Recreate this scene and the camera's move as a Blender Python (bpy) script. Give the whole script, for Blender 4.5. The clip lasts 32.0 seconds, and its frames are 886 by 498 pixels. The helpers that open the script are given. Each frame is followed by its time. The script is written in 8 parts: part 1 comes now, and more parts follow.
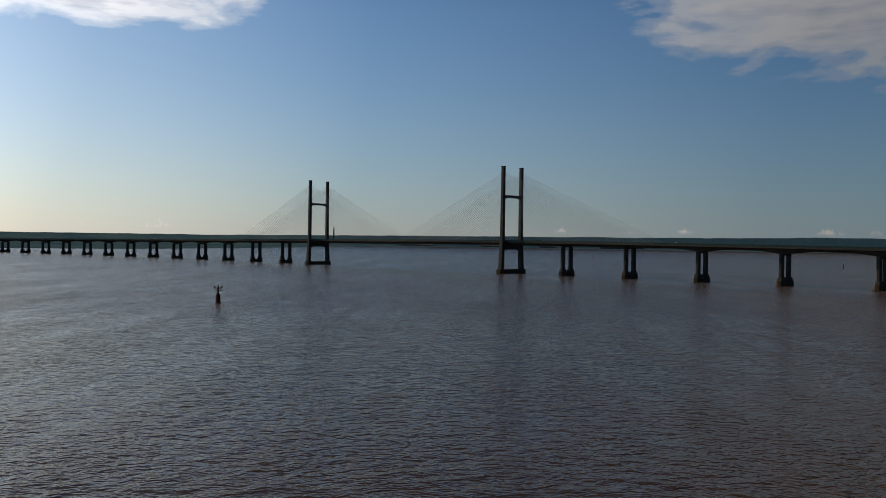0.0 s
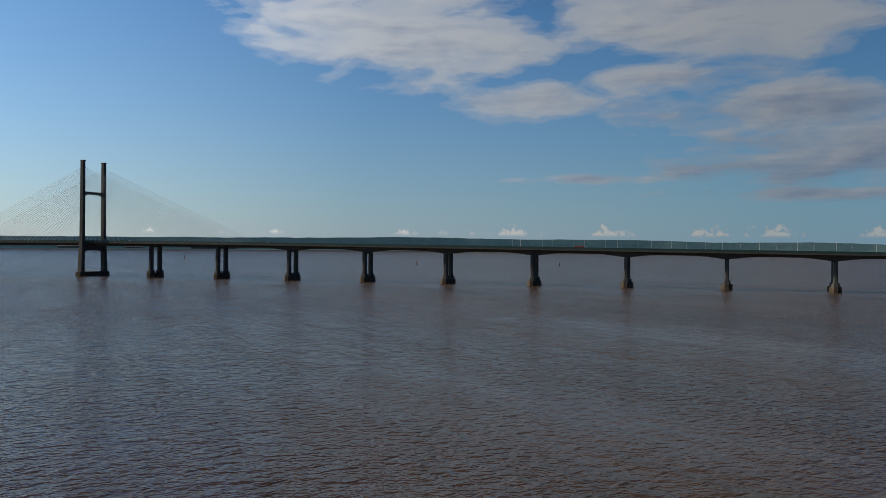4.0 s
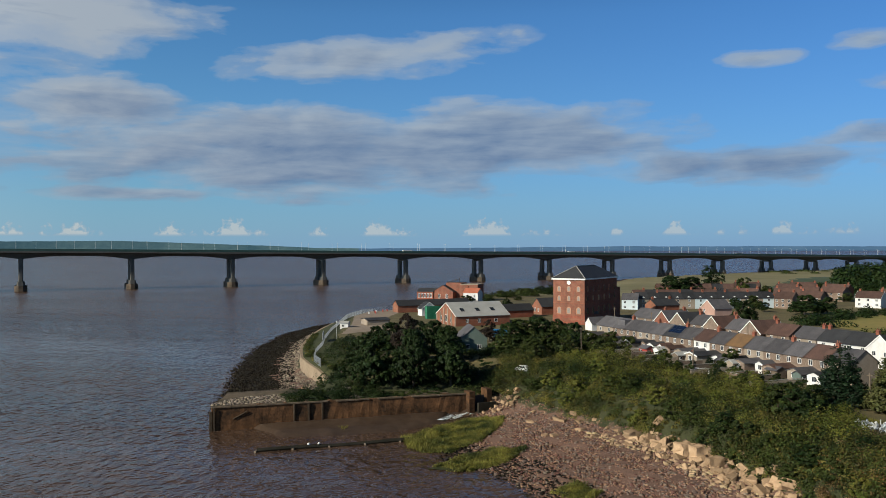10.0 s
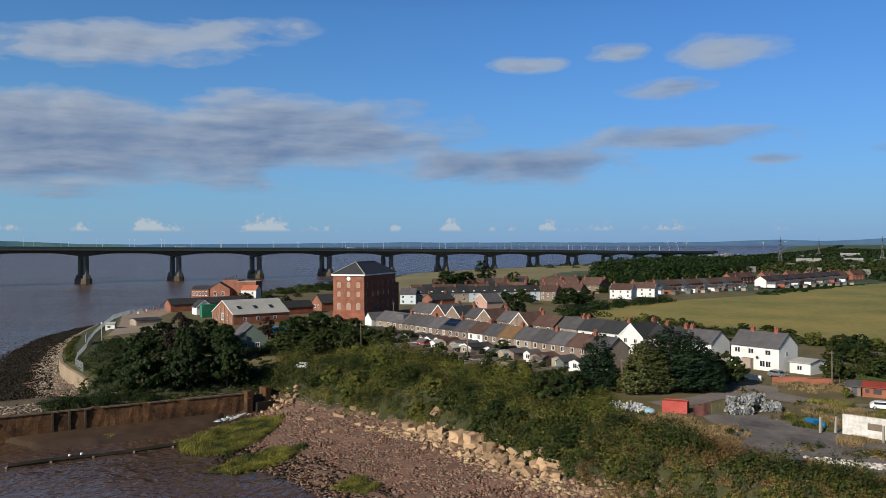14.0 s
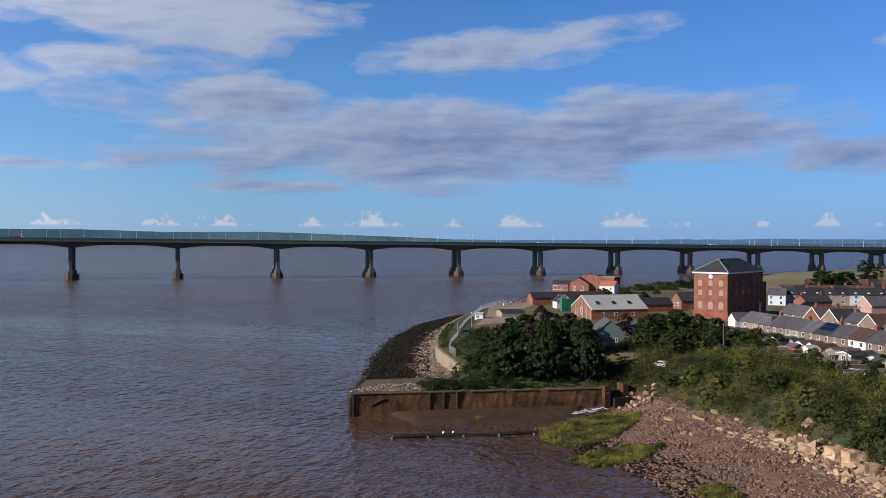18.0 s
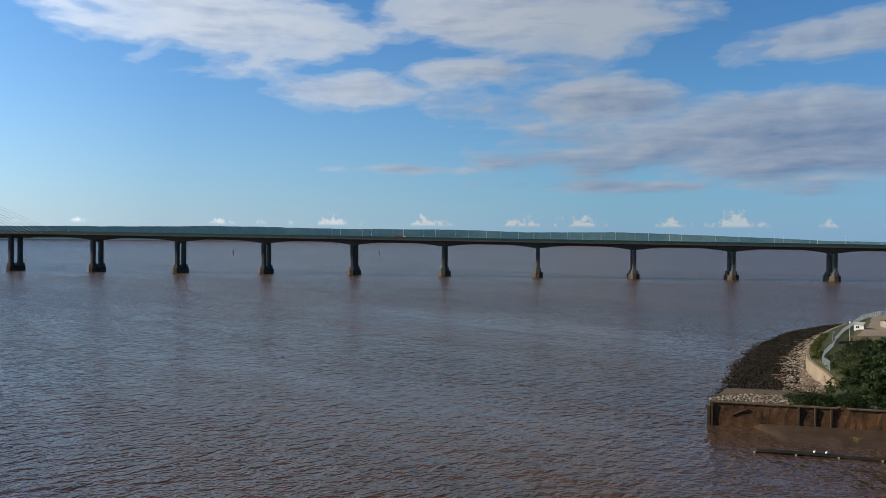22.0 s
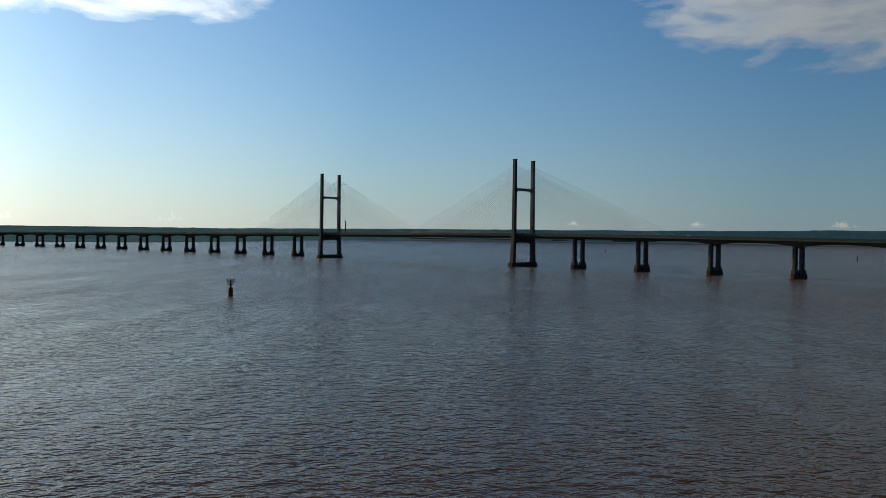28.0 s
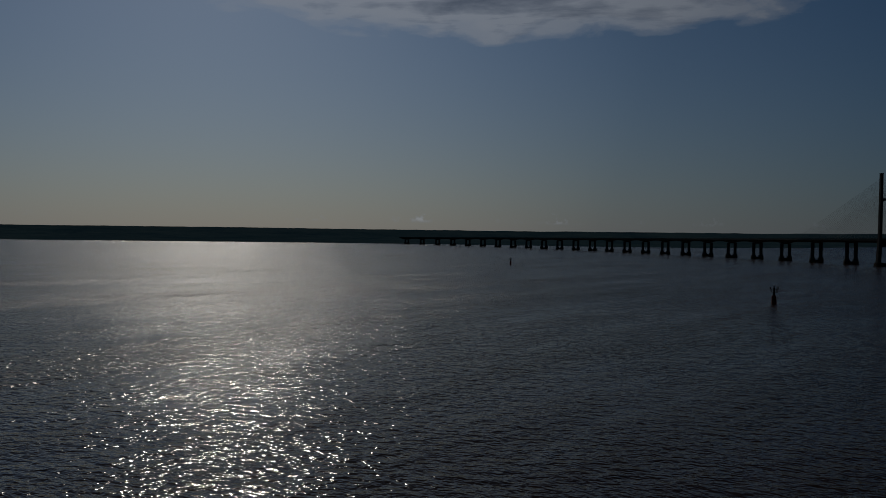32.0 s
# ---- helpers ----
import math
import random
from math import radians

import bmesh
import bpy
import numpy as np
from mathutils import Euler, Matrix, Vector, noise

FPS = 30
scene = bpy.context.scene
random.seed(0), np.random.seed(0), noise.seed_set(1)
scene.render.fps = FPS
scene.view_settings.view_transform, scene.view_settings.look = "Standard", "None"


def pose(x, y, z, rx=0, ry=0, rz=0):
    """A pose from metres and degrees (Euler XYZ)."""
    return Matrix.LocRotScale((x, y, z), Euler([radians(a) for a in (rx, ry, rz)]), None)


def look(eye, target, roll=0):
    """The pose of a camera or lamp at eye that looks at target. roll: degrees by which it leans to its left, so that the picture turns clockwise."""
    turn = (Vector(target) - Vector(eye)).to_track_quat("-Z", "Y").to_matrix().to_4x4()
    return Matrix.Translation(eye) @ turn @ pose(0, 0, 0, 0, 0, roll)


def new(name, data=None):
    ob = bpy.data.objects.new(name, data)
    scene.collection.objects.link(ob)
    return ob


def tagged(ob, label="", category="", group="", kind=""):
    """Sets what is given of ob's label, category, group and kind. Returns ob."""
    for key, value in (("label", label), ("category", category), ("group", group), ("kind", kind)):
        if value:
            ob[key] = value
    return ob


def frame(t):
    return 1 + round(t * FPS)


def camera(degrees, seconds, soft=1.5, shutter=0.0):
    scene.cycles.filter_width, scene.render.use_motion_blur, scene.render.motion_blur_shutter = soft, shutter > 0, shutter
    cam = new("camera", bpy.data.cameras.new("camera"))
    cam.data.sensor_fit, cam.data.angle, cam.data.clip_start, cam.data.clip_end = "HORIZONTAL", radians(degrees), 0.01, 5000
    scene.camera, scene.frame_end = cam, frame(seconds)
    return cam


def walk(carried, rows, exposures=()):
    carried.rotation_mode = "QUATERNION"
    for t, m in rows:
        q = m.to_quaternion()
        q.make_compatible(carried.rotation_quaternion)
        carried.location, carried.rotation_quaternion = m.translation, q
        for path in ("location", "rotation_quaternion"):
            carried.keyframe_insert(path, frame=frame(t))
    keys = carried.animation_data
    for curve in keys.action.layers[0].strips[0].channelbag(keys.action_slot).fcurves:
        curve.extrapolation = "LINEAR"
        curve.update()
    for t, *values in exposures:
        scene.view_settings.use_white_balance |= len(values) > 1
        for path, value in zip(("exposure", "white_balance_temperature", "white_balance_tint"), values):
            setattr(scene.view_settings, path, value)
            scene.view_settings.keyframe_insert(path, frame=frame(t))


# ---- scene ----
cam = camera(55.2, 32.0, soft=0.75)

PATH = [
    (0.0, pose(0, 0, 39.1, 89.681, -0.840, 0.001)),
    (0.5, pose(0, 0, 39.1, 89.731, -0.799, -2.610)),
    (1.0, pose(0, 0, 39.1, 89.784, -0.753, -6.081)),
    (1.5, pose(0, 0, 39.1, 89.815, -0.704, -9.523)),
    (2.0, pose(0, 0, 39.1, 89.844, -0.647, -12.908)),
    (2.5, pose(0, 0, 39.1, 89.874, -0.591, -16.334)),
    (4.5, pose(0, 0, 39.1, 89.982, -0.380, -30.808)),
    (5.0, pose(0, 0, 39.1, 90.004, -0.327, -34.659)),
    (5.5, pose(0, 0, 39.1, 90.030, -0.266, -38.739)),
    (6.0, pose(0, 0, 39.1, 90.054, -0.219, -42.862)),
    (6.5, pose(0, 0, 39.1, 90.042, -0.156, -46.035)),
    (7.0, pose(0, 0, 39.1, 90.009, -0.094, -49.313)),
    (7.5, pose(0, 0, 39.1, 89.984, -0.046, -52.750)),
    (8.0, pose(0, 0, 39.1, 89.997, 0.003, -56.493)),
    (8.5, pose(0, 0, 39.1, 90.017, 0.039, -59.761)),
    (9.0, pose(0, 0, 39.1, 90.013, 0.085, -63.121)),
    (9.5, pose(0, 0, 39.1, 89.999, 0.110, -67.389)),
    (10.0, pose(0, 0, 39.1, 89.973, 0.139, -72.082)),
    (10.5, pose(0, 0, 39.1, 89.944, 0.166, -76.552)),
    (11.0, pose(0, 0, 39.1, 89.921, 0.197, -81.143)),
    (11.5, pose(0, 0, 39.1, 89.878, 0.233, -85.629)),
    (12.0, pose(0, 0, 39.1, 89.846, 0.266, -90.117)),
    (12.5, pose(0, 0, 39.1, 89.806, 0.256, -91.903)),
    (13.0, pose(0, 0, 39.1, 89.763, 0.228, -91.682)),
    (13.5, pose(0, 0, 39.1, 89.720, 0.192, -90.229)),
    (14.0, pose(0, 0, 39.1, 89.673, 0.141, -86.881)),
    (14.5, pose(0, 0, 39.1, 89.623, 0.092, -83.445)),
    (16.5, pose(0, 0, 39.1, 89.487, 0.018, -71.965)),
    (17.0, pose(0, 0, 39.1, 89.451, -0.009, -69.009)),
    (17.5, pose(0, 0, 39.1, 89.436, -0.051, -65.987)),
    (18.0, pose(0, 0, 39.1, 89.414, -0.114, -62.983)),
    (18.5, pose(0, 0, 39.1, 89.401, -0.186, -59.750)),
    (19.0, pose(0, 0, 39.1, 89.394, -0.257, -56.596)),
    (19.5, pose(0, 0, 39.1, 89.402, -0.306, -53.539)),
    (20.0, pose(0, 0, 39.1, 89.394, -0.343, -50.401)),
    (20.5, pose(0, 0, 39.1, 89.380, -0.366, -47.755)),
    (21.0, pose(0, 0, 39.1, 89.356, -0.390, -44.886)),
    (21.5, pose(0, 0, 39.1, 89.344, -0.412, -42.128)),
    (22.0, pose(0, 0, 39.1, 89.332, -0.436, -39.204)),
    (22.5, pose(0, 0, 39.1, 89.289, -0.453, -36.059)),
    (23.0, pose(0, 0, 39.1, 89.241, -0.468, -32.707)),
    (23.5, pose(0, 0, 39.1, 89.250, -0.487, -29.504)),
    (24.0, pose(0, 0, 39.1, 89.257, -0.521, -26.229)),
    (24.5, pose(0, 0, 39.1, 89.252, -0.564, -23.032)),
    (26.5, pose(0, 0, 39.1, 89.249, -0.683, -10.185)),
    (27.0, pose(0, 0, 39.1, 89.242, -0.711, -6.617)),
    (27.5, pose(0, 0, 39.1, 89.227, -0.738, -2.989)),
    (28.0, pose(0, 0, 39.1, 89.211, -0.761, 0.784)),
    (28.5, pose(0, 0, 39.1, 89.195, -0.774, 4.680)),
    (29.0, pose(0, 0, 39.1, 89.180, -0.793, 8.604)),
    (29.5, pose(0, 0, 39.1, 89.189, -0.811, 12.497)),
    (30.0, pose(0, 0, 39.1, 89.197, -0.833, 16.362)),
    (30.5, pose(0, 0, 39.1, 89.178, -0.863, 21.094)),
    (31.0, pose(0, 0, 39.1, 89.157, -0.885, 26.034)),
    (31.5, pose(0, 0, 39.1, 89.127, -0.897, 31.191)),
    (32.0, pose(0, 0, 39.1, 89.068, -0.890, 36.230)),
]
EXPOSURES = [(0.0, -0.67, 6950, 12), (1.0, -0.58, 6900, 12), (2.0, -0.34, 6850, 11), (2.5, -0.21, 6800, 11), (4.5, 0.1, 6450, 8), (6.0, 0.41, 6350, 5), (7.0, 0.58, 6250, 4), (9.0, 0.57, 6200, 5), (10.5, 0.6, 6080, 6), (12.5, 0.63, 6120, 8), (14.0, 0.62, 6120, 10), (17.0, 0.67, 5900, 16), (19.0, 0.72, 5750, 18), (21.0, 0.71, 6020, 12), (23.0, 0.46, 6150, 6), (24.5, 0.25, 6280, 4), (26.5, 0.01, 6450, 4), (28.0, -0.34, 6500, 4), (29.0, -0.7, 6500, 7), (30.5, -1.61, 6350, 10), (31.0, -1.95, 6250, 10), (31.5, -2.35, 6150, 10), (31.75, -2.85, 6050, 10), (32.0, -3.4, 5950, 10)]
walk(cam, PATH, EXPOSURES)

# ---- daylight: a low morning sun over the estuary, blue sky with bands of cloud ----
SUN_AZ, SUN_EL = 51.7, 27.0


def toward(az, el):
    a, e = radians(az), radians(el)
    return Vector((-math.sin(a) * math.cos(e), math.cos(a) * math.cos(e), math.sin(e)))


sun_data = bpy.data.lights.new("sun", "SUN")
sun_data.energy, sun_data.angle, sun_data.color = 5.0, radians(0.53), (1.0, 0.88, 0.7)
sun = new("sun", sun_data)
sun.matrix_world = look((0, 0, 300), Vector((0, 0, 300)) - toward(SUN_AZ, SUN_EL))


class Nodes:
    """Short writing for shader nodes."""

    def __init__(self, tree):
        self.tree = tree
        tree.nodes.clear()

    def add(self, kind, inputs=None, **settings):
        n = self.tree.nodes.new("ShaderNode" + kind)
        for k, v in settings.items():
            setattr(n, k, v)
        for k, v in (inputs or {}).items():
            self.put(v, n.inputs[k])
        return n

    def put(self, v, socket):
        if isinstance(v, bpy.types.NodeSocket):
            self.tree.links.new(v, socket)
        elif isinstance(v, bpy.types.Node):
            self.tree.links.new(v.outputs[0], socket)
        else:
            socket.default_value = v

    def math(self, op, a, b=None, clamp=False):
        n = self.add("Math", operation=op, use_clamp=clamp)
        self.put(a, n.inputs[0])
        if b is not None:
            self.put(b, n.inputs[1])
        return n.outputs[0]

    def mix(self, fac, a, b):
        n = self.add("Mix", data_type="RGBA")
        self.put(fac, n.inputs[0]), self.put(a, n.inputs[6]), self.put(b, n.inputs[7])
        return n.outputs[2]

    def ramp(self, fac, stops, interpolation="LINEAR"):
        n = self.add("ValToRGB", {0: fac})
        n.color_ramp.interpolation = interpolation
        while len(n.color_ramp.elements) < len(stops):
            n.color_ramp.elements.new(0.5)
        for e, (p, c) in zip(n.color_ramp.elements, stops):
            e.position = p
            e.color = (c, c, c, 1) if isinstance(c, (int, float)) else (*c, 1)
        return n.outputs[0]

    def noise(self, vector, scale, detail=4, rough=0.55, distortion=0.0):
        return self.add("TexNoise", {"Vector": vector, "Scale": scale, "Detail": detail, "Roughness": rough, "Distortion": distortion}).outputs[0]


world = bpy.data.worlds.new("sky")
scene.world = world
world.use_nodes = True
W = Nodes(world.node_tree)
sky = W.add("TexSky", sky_type="NISHITA", sun_disc=False, sun_elevation=radians(SUN_EL), sun_rotation=radians(-SUN_AZ), altitude=40, air_density=1.0, dust_density=0.35, ozone_density=2.4)

# cloud banks, each by azimuth, elevation, half-width, half-height (degrees), slope and weight
CLOUDS = [
    (-24.0, 14.3, 12.0, 4.0, 0.10, 1.0), (-32.5, 9.9, 5.5, 1.7, -0.05, 0.8), (-45.0, 14.6, 13.0, 3.0, 0.0, 1.0), (-42.0, 11.3, 8.0, 1.5, 0.0, 0.7), (-36.0, 19.5, 22.0, 4.0, 0.0, 1.0),
    (-50.0, 8.8, 12.0, 2.2, 0.0, 0.8), (-63.0, 6.4, 22.0, 3.4, 0.0, 1.15), (-46.0, 5.4, 9.0, 0.9, 0.0, 0.5), (-76.0, 7.2, 14.0, 2.9, 0.0, 1.3), (-92.0, 5.3, 9.5, 1.5, 0.02, 0.95),
    (-67.0, 12.7, 11.0, 1.7, -0.10, 0.9), (-105.0, 12.3, 4.6, 1.2, 0.0, 0.8), (-99.0, 12.4, 2.4, 0.7, 0.0, 0.6), (-92.5, 11.9, 2.6, 0.6, 0.0, 0.6), (-102.7, 10.0, 4.4, 0.7, 0.0, 0.6),
    (-101.5, 6.8, 8.0, 0.9, 0.0, 0.75), (-107.6, 5.4, 2.0, 0.4, 0.0, 0.5), (-116.0, 5.7, 2.2, 0.7, 0.0, 0.6), (31.5, 15.6, 21.0, 2.9, 0.0, 1.3),
    (-37.0, 4.7, 6.0, 0.4, 0.0, 0.5), (-53.0, 3.6, 11.0, 0.55, 0.0, 0.6),
]
xyz = W.add("SeparateXYZ", {0: W.add("TexCoord").outputs["Generated"]}).outputs
azimuth = W.math("MULTIPLY", W.math("ARCTAN2", W.math("MULTIPLY", xyz[0], -1.0), xyz[1]), 57.2958)
elevation = W.math("MULTIPLY", W.math("ARCSINE", xyz[2]), 57.2958)
# sea haze low in the sky, paler towards the sun
glow = W.add("VectorMath", {0: W.add("TexCoord").outputs["Generated"], 1: toward(SUN_AZ, 12.0)}, operation="DOT_PRODUCT").outputs["Value"]
lift = W.math("POWER", 2.718, W.math("DIVIDE", W.math("MAXIMUM", elevation, 0.0), -6.5))
side = W.math("ADD", W.math("MULTIPLY", glow, 0.5), 0.5)
tint = W.ramp(side, [(0.05, (0.1, 0.187, 0.3)), (0.4, (0.117, 0.22, 0.3)), (0.65, (0.15, 0.28, 0.39)), (0.85, (0.26, 0.4, 0.51)), (0.94, (0.42, 0.53, 0.62)), (1.0, (0.68, 0.77, 0.86))])
tint = W.add("VectorMath", {0: tint, "Scale": 5.0}, operation="SCALE").outputs[0]
blue = W.add("Mix", {0: 1.0, 6: sky.outputs[0], 7: tint}, data_type="RGBA", blend_type="MULTIPLY").outputs[2]
haze = W.ramp(side, [(0.05, (0.064, 0.1, 0.163)), (0.4, (0.074, 0.116, 0.163)), (0.65, (0.135, 0.158, 0.187)), (0.85, (0.25, 0.255, 0.267)), (0.94, (0.43, 0.42, 0.415)), (1.0, (0.8, 0.735, 0.65))])
haze = W.add("VectorMath", {0: haze, "Scale": 50.0}, operation="SCALE").outputs[0]
blue = W.mix(W.math("MULTIPLY", lift, 0.8), blue, haze)
# the sky deepens towards the zenith
deep = W.ramp(W.math("DIVIDE", elevation, 90.0), [(0.17, 1.0), (0.3, 0.4), (0.6, 0.18)])
blue = W.add("VectorMath", {0: blue, "Scale": deep}, operation="SCALE").outputs[0]
place = W.add("CombineXYZ", {0: W.math("MULTIPLY", azimuth, 0.17), 1: W.math("ADD", W.math("MULTIPLY", elevation, 0.5), W.math("MULTIPLY", azimuth, 0.012))}).outputs[0]
shifted = W.add("VectorMath", {0: place, 1: (0.13, 0.16, 0.0)}, operation="ADD").outputs[0]
billow = W.noise(place, 1.0, 7, 0.52, 0.2)
billow_sunward = W.noise(shifted, 1.0, 5, 0.52, 0.2)
ragged = W.math("MULTIPLY", W.math("SUBTRACT", billow, 0.5), 1.9)
field = None
for az0, el0, ra, re, slope, weight in CLOUDS:
    da = W.math("SUBTRACT", azimuth, az0)
    de = W.math("SUBTRACT", W.math("SUBTRACT", elevation, el0), W.math("MULTIPLY", da, slope))
    u, v = W.math("DIVIDE", da, ra), W.math("DIVIDE", de, re)
    one = W.math("SUBTRACT", weight, W.math("MULTIPLY", W.math("SQRT", W.math("ADD", W.math("MULTIPLY", u, u), W.math("MULTIPLY", v, v))), weight))
    field = one if field is None else W.math("MAXIMUM", field, one)
# heaped clouds low over the far shore: flat feet, towers of uneven height
along = W.add("CombineXYZ", {0: W.math("MULTIPLY", azimuth, 0.3)}).outputs[0]
heap_place = W.add("CombineXYZ", {0: azimuth, 1: elevation}).outputs[0]
tower = W.math("MULTIPLY", W.math("MAXIMUM", W.math("SUBTRACT", W.noise(along, 1.0, 3, 0.5), 0.46), 0.0), 9.0)
lumps = W.math("MULTIPLY", W.math("SUBTRACT", W.noise(heap_place, 2.3, 4, 0.55, 0.2), 0.5), 2.3)
foot = W.math("SUBTRACT", elevation, 0.8)
up = W.math("MULTIPLY", foot, 5.0, True)
window = W.ramp(W.math("ADD", W.math("MULTIPLY", azimuth, 0.005), 0.6), [(0.0, 0.0), (0.14, 0.9), (0.31, 1.0), (0.36, 0.8), (0.44, 0.5), (0.6, 0.12), (0.68, 0.22), (0.8, 0.3), (0.9, 0.1)])
puff = W.math("MULTIPLY", W.math("SUBTRACT", W.math("ADD", W.math("MINIMUM", W.math("MULTIPLY", tower, window), 1.1), lumps), foot), 2.2, True)
puff = W.math("MULTIPLY", puff, W.math("MULTIPLY", up, W.math("MULTIPLY", W.math("MULTIPLY", tower, window), 2.5, True)))
soft = W.math("ADD", field, W.math("MULTIPLY", ragged, W.math("ADD", W.math("MULTIPLY", field, 4.0), 1.0, True)))
cover = W.ramp(soft, [(-0.0, 0.0), (0.16, 0.3), (0.38, 0.78), (0.75, 0.97)], "EASE")
cover = W.math("MAXIMUM", cover, W.math("MULTIPLY", puff, 0.8))
# thick middles are grey, thin rims and sunward folds white
fold = W.math("MULTIPLY", W.math("SUBTRACT", billow, billow_sunward), 1.7)
low = W.math("MULTIPLY", W.math("SUBTRACT", 9.5, elevation), 0.05)
streaks = W.noise(W.add("CombineXYZ", {0: W.math("MULTIPLY", azimuth, 0.12), 1: W.math("ADD", elevation, W.math("MULTIPLY", azimuth, 0.015))}).outputs[0], 0.8, 6, 0.6, 0.6)
thick = W.math("ADD", W.math("SUBTRACT", W.math("MULTIPLY", soft, 0.42), fold), W.math("ADD", low, W.math("MULTIPLY", W.math("SUBTRACT", streaks, 0.5), 1.3)))
thick = W.ramp(thick, [(-0.0, 0.0), (0.9, 1.0)])
thick = W.math("MULTIPLY", thick, W.math("SUBTRACT", 1.0, puff, True))
cloud = W.mix(thick, (5.9, 6.6, 7.8, 1), (2.2, 3.25, 5.4, 1))
shade = W.math("MULTIPLY", W.math("SUBTRACT", lumps, W.math("MULTIPLY", foot, 0.5)), 0.5, True)
cloud = W.mix(puff, cloud, W.mix(shade, (8.2, 8.6, 8.8, 1), (5.2, 6.0, 7.0, 1)))
# against the sun the thick cloud is dark and only its rim shines
backlit = W.math("MULTIPLY", W.ramp(side, [(0.8, 0.0), (0.93, 1.0)]), W.math("MULTIPLY", thick, 0.72))
cloud = W.add("VectorMath", {0: cloud, "Scale": W.math("SUBTRACT", 1.0, backlit)}, operation="SCALE").outputs[0]
lit = W.math("MULTIPLY", W.ramp(side, [(0.05, 0.1), (0.45, 0.11), (0.65, 0.17), (0.85, 0.32), (1.0, 0.8)]), 9.0)
cloud = W.add("VectorMath", {0: cloud, "Scale": lit}, operation="SCALE").outputs[0]
warm = W.ramp(side, [(0.1, (0.9, 0.96, 1.0)), (0.5, (1.0, 0.95, 0.88)), (1.0, (1.0, 0.95, 0.88))])
cloud = W.add("Mix", {0: 1.0, 6: cloud, 7: warm}, data_type="RGBA", blend_type="MULTIPLY").outputs[2]
bg = W.add("Background", {"Color": W.mix(cover, blue, cloud), "Strength": 0.045})
W.add("OutputWorld", {"Surface": bg})


# ---- materials ----
COLOUR_SCALE = 0.7  # scales every base colour down, so that shade comes out deeper


def material(name, c1, c2, scale=1.0, rough=0.8, bump=0.0, bump_scale=None, fine=None, metal=0.0, vary=0.0, coords="Object", spec=0.18, island=0.0):
    """A surface of two tones at two scales, with fine relief. vary: change from object to object; island: from piece to piece."""
    c1, c2 = [COLOUR_SCALE * q for q in c1], [COLOUR_SCALE * q for q in c2]
    m = bpy.data.materials.new(name)
    m.use_nodes = True
    N = Nodes(m.node_tree)
    if coords == "World":
        v = N.add("NewGeometry").outputs["Position"]
    else:
        v = N.add("TexCoord").outputs["Object"]
    big = N.noise(v, scale, 3, 0.6)
    small = N.noise(v, fine or scale * 9, 4, 0.65)
    f = N.math("ADD", N.math("MULTIPLY", big, 0.6), N.math("MULTIPLY", small, 0.4))
    f = N.ramp(f, [(0.34, 0.0), (0.66, 1.0)])
    col = N.mix(f, (*c1, 1), (*c2, 1))
    if vary:
        r = N.add("ObjectInfo").outputs["Random"]
        k = N.math("ADD", N.math("MULTIPLY", r, 2 * vary), 1 - vary)
        col = N.add("HueSaturation", {"Color": col, "Value": k}).outputs[0]
    if island:
        r = N.add("NewGeometry").outputs["Random Per Island"]
        k = N.math("ADD", N.math("MULTIPLY", r, 2 * island), 1 - island)
        h = N.math("ADD", N.math("MULTIPLY", r, 0.05), 0.475)
        col = N.add("HueSaturation", {"Color": col, "Value": k, "Hue": h}).outputs[0]
    p = N.add("BsdfPrincipled", {"Base Color": col, "Roughness": rough, "Metallic": metal, "Specular IOR Level": spec})
    if bump:
        b = N.add("Bump", {"Height": N.noise(v, bump_scale or scale * 12, 3), "Strength": bump, "Distance": 0.1})
        N.put(b.outputs[0], p.inputs["Normal"])
    N.add("OutputMaterial", {"Surface": p})
    return m


CONCRETE = material("pale_concrete", (0.27, 0.25, 0.22), (0.36, 0.34, 0.3), 0.15, 0.85, 0.3, 2.0, coords="World")
# bridge concrete is darkened in colour for the shaded side it shows
PIER = material("darkened_concrete", (0.07, 0.07, 0.066), (0.14, 0.135, 0.122), 0.12, 0.85, 0.3, 2.0, coords="World")
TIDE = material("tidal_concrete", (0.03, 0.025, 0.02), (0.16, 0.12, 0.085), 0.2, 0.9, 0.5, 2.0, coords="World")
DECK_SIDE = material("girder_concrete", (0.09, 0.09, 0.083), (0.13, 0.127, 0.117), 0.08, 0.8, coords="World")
BARRIER = material("wind_barrier", (0.035, 0.075, 0.065), (0.06, 0.11, 0.095), 0.1, 0.5, coords="World")
TARMAC = material("tarmac", (0.045, 0.045, 0.045), (0.07, 0.068, 0.065), 0.3, 0.9, coords="World")
CABLE = material("cable_sheath", (0.55, 0.57, 0.56), (0.6, 0.62, 0.6), 0.5, 0.45)
GALV = material("galvanised_steel", (0.36, 0.38, 0.39), (0.48, 0.5, 0.5), 0.8, 0.5, metal=0.6)
STEEL_DARK = material("dark_painted_steel", (0.03, 0.03, 0.03), (0.06, 0.05, 0.05), 0.8, 0.6)
BUOY_RED = material("weathered_red_paint", (0.16, 0.03, 0.02), (0.25, 0.06, 0.04), 0.8, 0.6)


